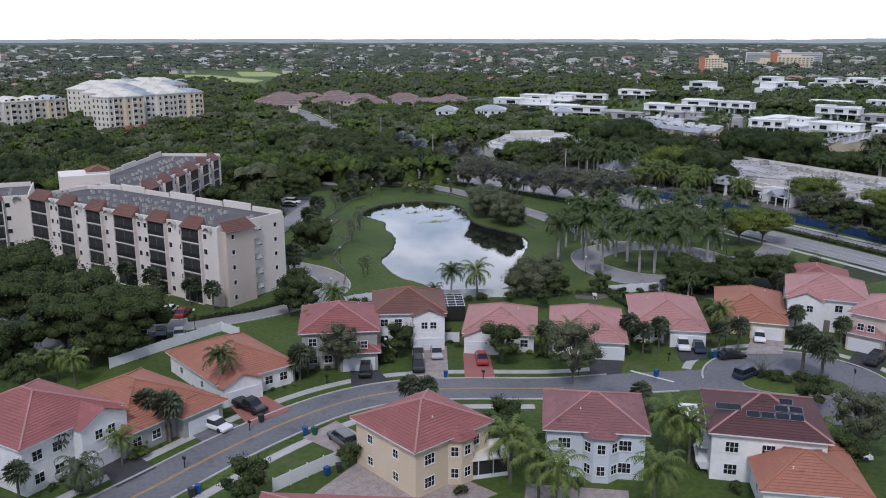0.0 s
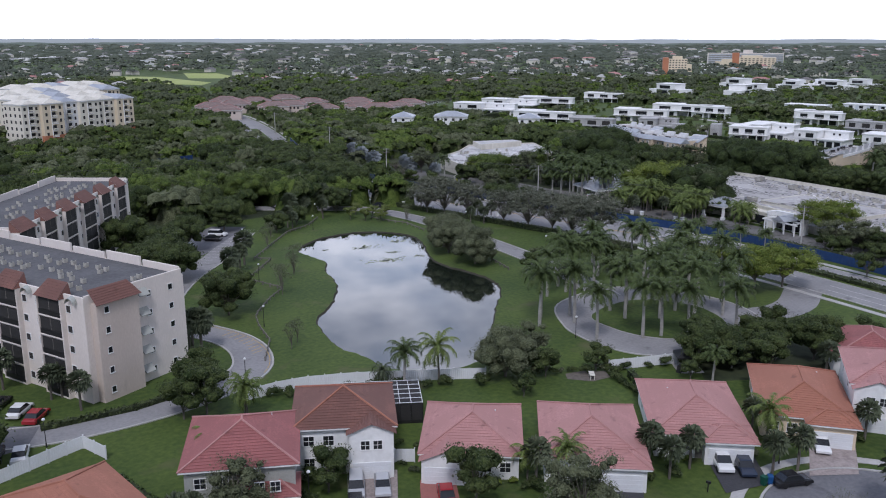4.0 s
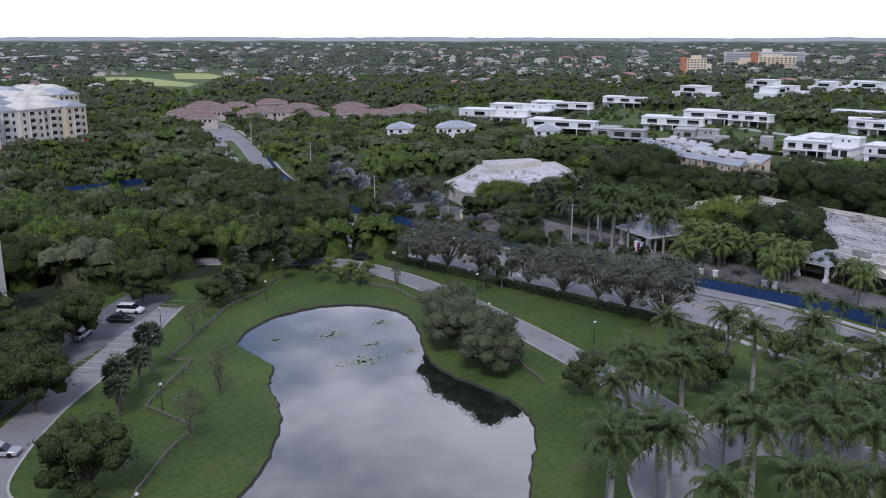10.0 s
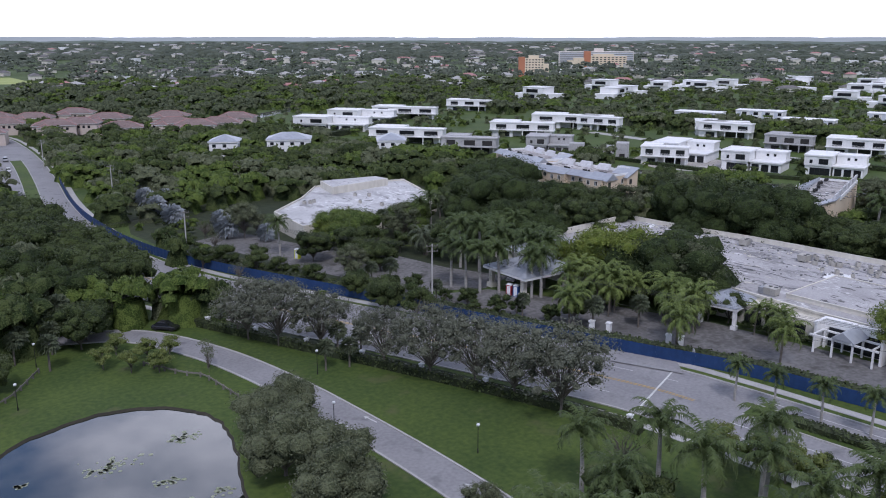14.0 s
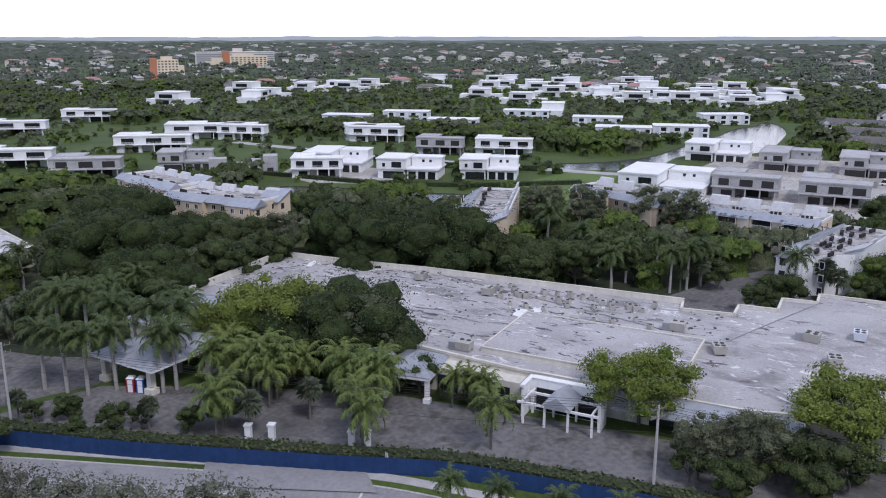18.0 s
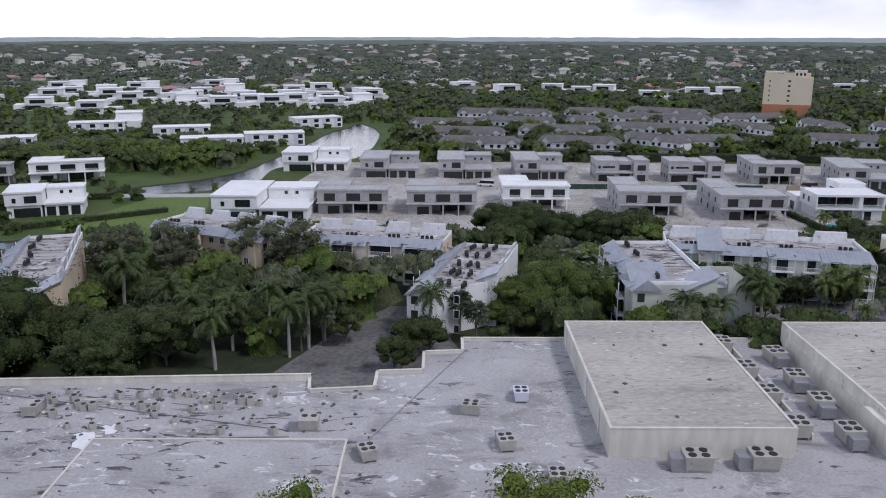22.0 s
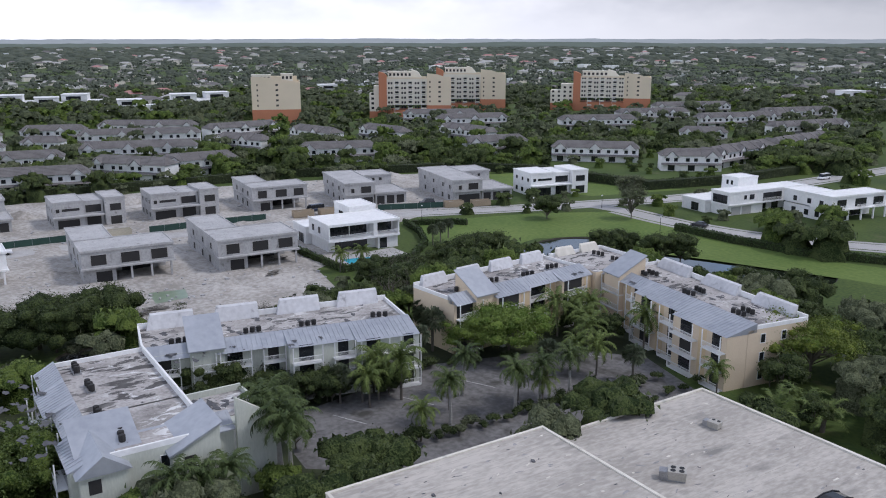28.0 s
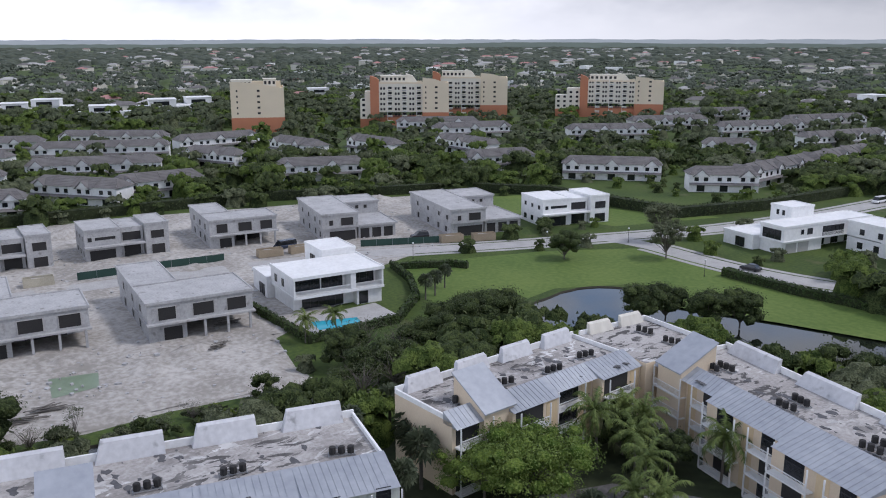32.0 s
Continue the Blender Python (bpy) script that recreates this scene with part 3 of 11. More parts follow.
structure("pavement", strip(Mesh(), arc2, -0.7, 0.7, 0.0, 0.075), CONCRETE, "pale concrete pavement", "pavement")
paint(STREET[:-12], 0.12, 0.12, 0.045, YELLOW_LINE)
paint(STREET[:-12], -0.12, 0.12, 0.045, YELLOW_LINE)
structure("stop_line", sheet(Mesh(), [(80.2, 96.2), (83.2, 89.8)], 0, 0.5, 0.055), PAINT_LINE, "white stop line", "marking")

DRIVE = spline([(92, 281), (100.8, 276), (111, 270.3), (121, 263.5), (127.3, 248), (130.2, 230), (131.1, 212.5), (131.3, 197), (130.8, 183.5), (129.4, 170), (127, 160)], 6)
structure("entrance_drive", sheet(Mesh(), DRIVE, -2.7, 2.7, 0.03), PALE_ASPHALT, "winding grey asphalt drive", "road")
kerb(DRIVE, 2.8)
kerb(DRIVE, -2.8)
OVAL_IN = spline([(116.9, 152.6), (115.6, 145), (117.8, 138.9), (123.2, 135), (132.3, 135.6), (136.6, 140), (137.2, 148.5), (129.5, 156)], 6, True)
OVAL_OUT = spline([(115.5, 161), (109, 150.5), (108, 143.2), (109, 137), (112.2, 132.2), (119, 128.9), (128, 128.6), (137, 131.5), (144, 139), (144.5, 150), (138, 160), (130, 165)], 6, True)
structure("palm_oval_road", flat(Mesh(), OVAL_OUT, 0.042), PALE_ASPHALT, "grey asphalt loop round a palm island", "road")
structure("palm_island", Mesh().prism(OVAL_IN, 0.0, 0.16), GRASS, "kerbed grass island", "island")
kerb(OVAL_IN + OVAL_IN[:1], 0.1)
kerb(OVAL_OUT + OVAL_OUT[:1], -0.1)
GATE_ROAD = spline([(140, 140), (148, 137.5), (156, 139), (166, 145), (178, 150)], 5)
structure("gate_road", sheet(Mesh(), GATE_ROAD, -3.6, 3.6, 0.05), PALE_ASPHALT, "grey asphalt gate road", "road")

BLVD = spline([(150, 640), (166, 590), (165, 545), (158, 490), (149, 440), (139.5, 392), (134.5, 350), (134, 315), (138.5, 286), (150.5, 252), (159.2, 229), (169.5, 199), (172, 186), (173.5, 168), (175, 150), (176, 120), (176, 60)], 7)
structure("boulevard", sheet(Mesh(), BLVD, -9.3, 9.0, 0.02), PALE_ASPHALT, "wide pale grey asphalt boulevard", "road")
kerb(BLVD, 9.1)
kerb(BLVD, -9.3)
structure("pavement", strip(Mesh(), BLVD, 10.6, 12.2, 0.0, 0.07), CONCRETE, "pale concrete pavement", "pavement")
structure("pavement", strip(Mesh(), BLVD, -12.6, -11.2, 0.0, 0.07), CONCRETE, "pale concrete pavement", "pavement")
south = BLVD[86:]
north = BLVD[20:52]
structure("median", strip(Mesh(), south, 0.6, 4.6, 0.0, 0.16), GRASS, "grass strip between the carriageways", "median")
structure("median", strip(Mesh(), north, -2.0, 2.0, 0.0, 0.16), GRASS, "grass strip between the carriageways", "median")
for d in (0.5, 4.7):
    kerb(south, d)
for d in (-2.1, 2.1):
    kerb(north, d)
paint(BLVD[52:84], 0.2, 0.15, 0.04, YELLOW_LINE)
paint(BLVD[52:84], -0.2, 0.15, 0.04, YELLOW_LINE)
for d in (-6.2, -3.0, 6.8):
    paint(BLVD[86:], d, 0.15, 0.04, PAINT_LINE)
for d in (-4.8, 4.6):
    paint(BLVD[40:84], d, 0.13, 0.04, PAINT_LINE, 3, 6)

structure("driveway_apron", flat(Mesh(), [(176.6, 217.3), (182.6, 198.8), (178.6, 194.6), (170.6, 213.6)][::-1], 0.17), PALE_ASPHALT, "pale asphalt apron across the verge", "road")
paint([(178.2, 196.3), (163.2, 191.2)], 0, 0.3, 0.042, PAINT_LINE)
LOOP = spline([(-12, 190), (-6, 172), (8, 156), (21, 149.5), (34, 149), (46, 152), (53.5, 157), (56.2, 164), (55.5, 172), (51, 181), (47.5, 190), (50, 200), (57, 214), (67, 228), (80, 250)], 6)
structure("residents_drive", sheet(Mesh(), LOOP, -3.0, 3.0, 0.03), PALE_ASPHALT, "pale asphalt drive beside the apartment block", "road")
kerb(LOOP, -3.1)
kerb(LOOP[:-26], 3.1)
paint(LOOP[36:60], -2.6, 0.12, 0.045, YELLOW_LINE)
structure("car_park", flat(Mesh(), [(47, 205), (56, 221), (67, 234), (83, 257), (75, 262), (58, 240), (40, 214)], 0.034), ASPHALT, "asphalt car park in front of the block", "car park")
structure("car_park", flat(Mesh(), [(-8, 180), (8, 160), (24, 152), (22, 146), (2, 142), (-14, 160)], 0.034), ASPHALT, "asphalt car park beside the drive", "car park")

structure("far_car_park", flat(Mesh(), [(72, 366), (98, 366), (103, 384), (76, 384)], 0.034), ASPHALT, "asphalt car park among trees", "car park")
for i in range(9):
    structure("bay_line", sheet(Mesh(), [(74 + 2.8 * i, 374), (74.6 + 2.8 * i, 379)], -0.07, 0.07, 0.046), PAINT_LINE, "white parking bay line", "marking")
FORECOURT = [(160, 276), (170, 252), (186, 246), (196, 226), (203, 205), (206, 178), (208, 150), (216, 120), (218, 60), (200, 60), (196, 120), (193, 160), (190, 178), (185.5, 195), (179, 212), (172, 232), (164, 252), (154, 278)]
structure("hotel_forecourt", flat(Mesh(), FORECOURT, 0.026), OLD_ASPHALT, "cracked, stained asphalt forecourt", "forecourt")
structure("hotel_approach", flat(Mesh(), [(157, 322), (163, 293), (170, 263), (172, 254), (186, 247), (196, 250), (190, 264), (186, 290), (177, 300), (170, 326)], 0.034), OLD_ASPHALT, "cracked asphalt drive towards the banquet building", "forecourt")
structure("service_yard", flat(Mesh(), [(253, 186), (264, 184), (284, 176), (297, 168), (298, 153), (284, 158), (269, 154), (262.5, 162), (254.5, 168.5), (252, 176)], 0.026), OLD_ASPHALT, "cracked asphalt service yard", "yard")
COURT = [(271, 84), (273, 44), (288, 40), (298, 48), (304, 70), (298, 100), (284, 101)]
structure("condo_car_park", flat(Mesh(), COURT, 0.026), OLD_ASPHALT, "abandoned cracked asphalt car park", "car park")
for i in range(0, 14, 3):
    y = 46 + i * 3.6
    structure("bay_line", sheet(Mesh(), [(292 - 0.1 * i, y), (297 - 0.1 * i, y + 2.6)], -0.06, 0.06, 0.036), PAINT_LINE, "faded white bay line", "marking")

SITE = [(349, 118), (345, 97), (346, 86), (345, 75), (338, 63.5), (352, 64.5), (366, 62), (378, 44), (398, 24), (408, 2), (430, -24), (470, -34), (486, 60), (486, 150), (484, 204), (398, 214), (372, 206), (366, 180), (360, 165), (358, 135)]
SITE_NORTH = [(352, 342), (372, 350), (384, 330), (380, 300), (352, 300), (344, 322)]
structure("building_site", flat(Mesh(), SITE_NORTH, 0.02), SAND, "pale churned sand of a building site", "site")
VILLA_ST = spline([(420, 420), (412, 340), (410, 260), (414, 200), (417, 140), (417, 80), (411, 25), (399, -12), (389, -46), (382, -75), (379, -110), (379, -142), (380, -220)], 6)
structure("villa_street", sheet(Mesh(), VILLA_ST, -3.2, 3.2, 0.045), CONCRETE, "pale concrete street between new villas", "road")
SAND_POOL = [(367.6, 98.2), (366.4, 91.2), (360.4, 92.3), (359.6, 98.9)]


def sand_level(x, y):
    """Height of the churned sand: heaped and rutted in the yards, level along the street, at the pool and at its rim."""
    road = min(math.hypot(x - p[0], y - p[1]) for p in VILLA_ST[::2])
    pool = math.hypot(x - 363.5, (y - 95))
    rim = min((Vector((x, y)) - mgeo.intersect_point_line(Vector((x, y)), Vector(p), Vector(q))[0]).length if 0 <= mgeo.intersect_point_line(Vector((x, y)), Vector(p), Vector(q))[1] <= 1 else 99 for p, q in zip(SITE, SITE[1:] + SITE[:1]))
    k = max(0.0, min(1.0, (road - 7) / 6)) * max(0.0, min(1.0, (pool - 6.0) / 3)) * min(1.0, rim / 3)
    big = noise.fractal(Vector((x * 0.09, y * 0.09, 1.7)), 0.9, 2.1, 3)
    small = noise.fractal(Vector((x * 0.45, y * 0.45, 4.1)), 0.8, 2.1, 3)
    return 0.03 + k * max(0.0, 0.22 + 0.42 * big + 0.2 * small)


sand = Mesh()
cells, step_ = {}, 1.3
for i in range(115):
    for j in range(192):
        x, y = 338 + i * step_, -34 + j * step_
        if inside((x, y), SITE):
            cells[i, j] = len(sand.v)
            sand.v.append((x, y, sand_level(x, y)))
for (i, j), a in cells.items():
    if all(q in cells for q in ((i + 1, j), (i + 1, j + 1), (i, j + 1))):
        sand.f.append((a, cells[i + 1, j], cells[i + 1, j + 1], cells[i, j + 1]))
structure("building_site", flat(Mesh(), SITE, 0.014), SAND, "level sand round a building site", "site")
structure("building_site", sand, SAND, "pale churned sand of a building site", "site", True)
SIDE_ST = spline([(392, -39), (378, -42), (362, -42), (350, -43), (335, -47), (318, -56), (290, -78), (250, -110)], 6)
structure("villa_street", sheet(Mesh(), SIDE_ST, -3.2, 3.2, 0.051), CONCRETE, "pale concrete street beside the lawn", "road")
for d in (4.6, -4.6):
    structure("pavement", strip(Mesh(), SIDE_ST[6:], d - 0.7, d + 0.7, 0, 0.06), CONCRETE, "pale concrete pavement", "pavement")
    structure("pavement", strip(Mesh(), VILLA_ST[36:], d - 0.7, d + 0.7, 0, 0.06), CONCRETE, "pale concrete pavement", "pavement")

# ---- trees ----
rnd = random.Random(7)
THICK, FINE = 1.12, 0.64  # how many leaf clumps, and how small


def leaf_cloud(lobes, count, size, rng, flatten=0.8, sag=0.0):
    """Small bent leaf clumps over the outside of rounded lobes: (x, y, z, radius)."""
    m = Mesh()
    weights = [r * r for *_, r in lobes]
    for x, y, z, r in rng.choices(lobes, weights, k=int(count * 1.9 * THICK)):
        d = Vector((rng.gauss(0, 1), rng.gauss(0, 1), rng.gauss(0.45, 0.9)))
        d.normalize()
        if d.z < -0.35:
            d.z = -0.5 * d.z
        p = Vector((x, y, z)) + Vector((d.x * r, d.y * r, d.z * r * flatten)) * rng.uniform(0.74, 1.22)
        nrm = (d + Vector((rng.gauss(0, 0.5), rng.gauss(0, 0.5), rng.gauss(0.2, 0.5) - sag))).normalized()
        u = nrm.orthogonal().normalized()
        u.rotate(Matrix.Rotation(rng.uniform(0, math.tau), 3, nrm))
        w = nrm.cross(u)
        s = size * FINE * rng.uniform(0.6, 1.45)
        a, b = u * s, w * s * rng.uniform(0.5, 0.9)
        c = nrm * s * 0.3
        m.face(tuple(p - a * 0.7 - c), tuple(p - b + c * 0.5), tuple(p + a * 0.8 - c))
    return m


ICO = []
for s in (-1, 1):
    for q in (-1.618, 1.618):
        ICO += [(0, s, q), (s, q, 0), (q, 0, s)]
ICO = [Vector(q).normalized() for q in ICO]
ICO_FACES = [f for f in ((a, b, c) for a in range(12) for b in range(a + 1, 12) for c in range(b + 1, 12))
             if all((ICO[f[i]] - ICO[f[j]]).length < 1.1 for i, j in ((0, 1), (1, 2), (0, 2)))]


def cores(m, lobes, rng, k=0.8, flatten=0.8):
    """The shaded inner mass of each lobe, lumpy and low-sided, so that the crown is not hollow."""
    for x, y, z, r in lobes:
        n = len(m.v)
        for q in ICO:
            u = k * r * rng.uniform(0.8, 1.15)
            m.v.append((x + q.x * u, y + q.y * u, z + q.z * u * flatten))
        for f in ICO_FACES:
            a, b, c = (ICO[i] for i in f)
            m.f.append(tuple(n + i for i in (f if (b - a).cross(c - a).dot(a) > 0 else f[::-1])))
    return m


def crown_data(m, name, leaves, leaf):
    """A crown's mesh: the outer leaves first, then its shaded inside in a second material."""
    me = m.data(name, leaf, True)
    me.materials.append(INNER[leaf.name])
    me.polygons.foreach_set("material_index", [int(i >= leaves) for i in range(len(me.polygons))])
    return me


def limbs(m, base, lobes, r, rng, bare=1.0):
    for x, y, z, q in lobes:
        a = Vector((base[0], base[1], base[2] * rng.uniform(0.55, 1.0)))
        e = Vector((x, y, z + q * 0.2 * bare))
        k = a.lerp(e, 0.5) + Vector((rng.uniform(-0.4, 0.4), rng.uniform(-0.4, 0.4), rng.uniform(0, 0.6)))
        m.tube(a, k, r * 0.5, r * 0.33, 5)
        m.tube(k, e, r * 0.33, r * 0.1, 5)
    return m


def broadleaf(kind, h, w, trunk_h, lobes_n, leaves, size, leaf, rng, r=0.22, flatten=0.75, spread=0.78, gap=1.0, core=0.84):
    """Tree data: a trunk mesh with limbs and a crown mesh, for a tree h high and w wide."""
    cz = trunk_h + (h - trunk_h) * 0.45
    lobes = []
    for i in range(lobes_n):
        a = i * 2.4 + rng.uniform(-0.4, 0.4)
        d = w * 0.5 * spread * math.sqrt((i + 0.4) / lobes_n)
        q = w * rng.uniform(0.13, 0.23) * gap
        lobes.append((d * math.cos(a), d * math.sin(a), cz + rng.uniform(-0.26, 0.30) * (h - trunk_h) - 0.42 * d * (h - trunk_h) / w, q))
    top = max(z + q * flatten for _, _, z, q in lobes)
    lobes = [(x, y, z + (h - top) * 0.8, q) for x, y, z, q in lobes]
    t = Mesh().tube((0, 0, -0.2), (rng.uniform(-0.2, 0.2), rng.uniform(-0.2, 0.2), trunk_h), r, r * 0.75, 7)
    limbs(t, (0, 0, trunk_h), lobes, r, rng)
    crown = leaf_cloud(lobes, leaves, size, rng, flatten)
    n = len(crown.f)
    if core:
        cores(crown, lobes, rng, core, flatten)
    return kind, t.data("trunk", BARK), crown_data(crown, "crown", n, leaf)


def frond(m, base, yaw, rise, length, width, rng, segs=8, droop=1.0, plume=0.0):
    """A feather frond: a bent spine with leaflets on both sides, hanging as they near the tip."""
    d = Vector((math.cos(yaw), math.sin(yaw), 0))
    s = Vector((-d.y, d.x, 0))
    pts, ang, p = [], rise, Vector(base)
    for i in range(segs + 1):
        pts.append(p.copy())
        p = p + (d * math.cos(ang) + Vector((0, 0, math.sin(ang)))) * (length / segs)
        ang -= droop * (0.16 + 0.09 * i) * 7 / segs
    for i in range(segs):
        a, b = pts[i], pts[i + 1]
        m.face(tuple(a - s * 0.035), tuple(a + s * 0.035), tuple(b + s * 0.02), tuple(b - s * 0.02))
        for j in range(4):
            u = (i + 0.25 * j + 0.2) / segs
            k = math.sin(math.pi * min(0.94, 0.12 + u * 0.86)) ** 0.5 * width
            p0 = a.lerp(b, 0.25 * j)
            p1 = p0 + (b - a) * 0.30
            for side in (-1, 1):
                fall = Vector((0, 0, -k * rng.uniform(0.2, 0.85) + plume * k))
                tip = p0 + s * side * k * rng.uniform(0.6, 1.0) + fall + (b - a) * rng.uniform(0.4, 1.1)
                m.face(tuple(p0), tuple(p1), tuple(tip))


def palm(kind, h, fronds, length, width, leaf, rng, r=0.16, bark=None, shaft=False, droop=1.0, low=-0.5, swell=0.0, plume=0.0):
    t = Mesh()
    bend = rng.uniform(-0.5, 0.5)
    zs = [-0.2, h * 0.3, h * 0.6, h]
    for i in range(3):
        k0, k1 = r * (1.25 - 0.12 * i + swell * (i == 1)), r * (1.25 - 0.12 * (i + 1) + swell * (i == 0))
        t.tube((bend * (zs[i] / h) ** 2, 0, zs[i]), (bend * (zs[i + 1] / h) ** 2, 0, zs[i + 1]), k0, k1, 7)
    c = Mesh()
    top = (bend, 0, h)
    if shaft:
        c.tube(top, (bend, 0, h + 1.5), r * 0.95, r * 0.4, 6)
        top = (bend, 0, h + 1.3)
    for i in range(fronds):
        u = i / max(1, fronds - 1)
        frond(c, top, i * 2.4 + rng.uniform(-0.2, 0.2), 1.25 - u * (1.25 - low), length * rng.uniform(0.85, 1.1), width, rng, droop=droop, plume=plume)
    return kind, t.data("trunk", bark or PALE_BARK), c.data("crown", leaf)


def fan_palm(kind, h, fans, size, leaf, rng, r=0.17):
    """A fan palm: a round head of stiff, pleated fans on short stalks."""
    t = Mesh().tube((0, 0, -0.2), (0, 0, h), r * 1.15, r, 7)
    c = Mesh()
    for i in range(fans):
        el_, yaw = 1.3 - 2.3 * (i / fans), i * 2.4
        d = Vector((math.cos(yaw) * math.cos(el_), math.sin(yaw) * math.cos(el_), math.sin(el_)))
        s = d.cross(Vector((0, 0, 1))).normalized()
        u = s.cross(d).normalized()
        base = Vector((0, 0, h)) + d * size * 0.5
        c.face(tuple(Vector((0, 0, h)) - s * 0.04), tuple(Vector((0, 0, h)) + s * 0.04), tuple(base + s * 0.03), tuple(base - s * 0.03))
        for k in range(7):
            a0, a1 = (k - 3.5) * 0.42, (k - 2.75) * 0.42
            lift = 0.12 if k % 2 else -0.05
            e0 = base + (d * math.cos(a0) + s * math.sin(a0)) * size * rng.uniform(0.5, 0.7) + u * lift * size
            e1 = base + (d * math.cos(a1) + s * math.sin(a1)) * size * rng.uniform(0.75, 1.0) - Vector((0, 0, 0.22 * size))
            c.face(tuple(base), tuple(e0), tuple(e1))
    return kind, t.data("trunk", BARK), c.data("crown", leaf)


def shrub(h, w, leaves, size, leaf, rng):
    lobes = [(rng.uniform(-0.28, 0.28) * w, rng.uniform(-0.28, 0.28) * w, h * rng.uniform(0.35, 0.65), w * rng.uniform(0.2, 0.32)) for _ in range(6)]
    m = leaf_cloud(lobes, leaves, size, rng, 0.75)
    n = len(m.f)
    return crown_data(cores(m, lobes, rng, 0.8, 0.75), "foliage", n, leaf)


KINDS = {
    "oak": ("tree", "broad evergreen oak with a dense dark green crown", [broadleaf("oak", 9.5, 11.0, 1.7, 40, 1500, 0.33, LEAF_OAK, random.Random(s), gap=0.92, core=0.78) for s in (1, 2, 3)]),
    "grey": ("tree", "broad grey-green street tree with fine leaves", [broadleaf("grey", 10.5, 8.8, 2.8, 44, 2300, 0.25, LEAF_GREY, random.Random(s), spread=0.9, gap=0.85, core=0.6) for s in (4, 5, 6)]),
    "ficus": ("tree", "huge spreading fig tree with deep green foliage", [broadleaf("ficus", 12, 17, 2.4, 56, 4200, 0.36, LEAF_DEEP, random.Random(s), r=0.5, spread=0.85) for s in (7, 8)]),
    "fig": ("tree", "huge rounded fig tree with fresh green foliage", [broadleaf("fig", 12, 16, 2.0, 64, 6000, 0.32, LEAF_FIG, random.Random(s), r=0.5, spread=0.9, gap=0.85, core=0.74) for s in (31, 32)]),
    "lime": ("tree", "spreading tree with bright lime green foliage", [broadleaf("lime", 8.5, 12, 3.2, 52, 5600, 0.27, LEAF_LIME, random.Random(s), flatten=0.6, spread=0.95, gap=0.72, core=0.62) for s in (9, 10)]),
    "fresh": ("tree", "spreading court tree with bright fresh lime foliage", [broadleaf("fresh", 8.5, 13, 2.4, 56, 6000, 0.27, LEAF_FRESH, random.Random(41), flatten=0.6, spread=0.95, gap=0.75, core=0.62)]),
    "dry": ("tree", "thin-crowned street tree with dry grey-brown twigs and leaves", [broadleaf("dry", 10.0, 9.2, 2.4, 56, 3300, 0.23, LEAF_DRY, random.Random(s), r=0.15, spread=0.92, gap=0.8, core=0.4) for s in (51, 52)]),
    "flame": ("tree", "small garden tree with dark red flowers", [broadleaf("flame", 5.0, 5.2, 1.4, 14, 700, 0.2, LEAF_FLAME, random.Random(53), r=0.12)]),
    "mid": ("tree", "rounded garden tree with mid-green leaves", [broadleaf("mid", 6.0, 6.0, 1.6, 14, 700, 0.26, LEAF_MID, random.Random(s), r=0.14) for s in (11, 12)]),
    "slim": ("tree", "slim young street tree with thin foliage", [broadleaf("slim", 6.0, 3.6, 1.6, 14, 300, 0.22, LEAF_GREY, random.Random(s), r=0.07, core=0.0) for s in (13, 14)]),
    "yellow": ("tree", "small round tree with yellowish foliage", [broadleaf("yellow", 4.6, 5.0, 1.2, 14, 650, 0.24, LEAF_YELLOW, random.Random(s), r=0.12, core=0.7) for s in (15, 16)]),
    "willow": ("tree", "low spreading waterside tree with olive foliage", [broadleaf("willow", 7.6, 8.2, 1.0, 40, 4200, 0.22, LEAF_GREY, random.Random(s), spread=0.85) for s in (17, 18)]),
    "royal": ("palm", "tall royal palm with a smooth pale trunk", [palm("royal", 7.6, 26, 4.1, 0.95, FROND, random.Random(s), r=0.24, shaft=True, swell=0.15, droop=0.62, low=-0.3) for s in (19, 20)]),
    "coco": ("palm", "coconut palm with long arching fronds", [palm("coco", 6.0, 22, 4.1, 0.85, FROND_LIME, random.Random(s), r=0.15, low=-0.65, droop=0.62, bark=BARK) for s in (21, 22)]),
    "date": ("palm", "date palm with a wide head of grey-green fronds", [palm("date", 3.0, 30, 3.4, 0.5, FROND_GREY, random.Random(s), r=0.3, low=-0.9, bark=BARK) for s in (23,)]),
    "fan": ("palm", "cabbage palm with a round head of fan leaves", [fan_palm("fan", 4.6, 34, 1.45, FROND_GREY, random.Random(s)) for s in (24, 25)]),
    "silver": ("palm", "silver fan palm with pale blue-grey leaves", [fan_palm("silver", 3.2, 34, 2.4, LEAF_SILVER, random.Random(s), 0.25) for s in (26,)]),
    "traveller": ("palm", "traveller's palm with a fan of upright leaves", [palm("traveller", 1.6, 13, 3.8, 0.7, FROND_LIME, random.Random(27), r=0.25, bark=BARK, low=0.35, droop=0.6, plume=0.5)]),
    "bare": ("tree", "leafless pale grey tree with fine twigs", [broadleaf("bare", 6.0, 6.5, 1.6, 34, 260, 0.2, LEAF_GREY, random.Random(28), r=0.14, spread=0.9, core=0.0)]),
}

TREE_NAMES = {"bare": "bare_tree", "slim": "sapling", "willow": "willow_tree", "oak": "oak_tree", "fig": "fig_tree", "ficus": "fig_tree"}


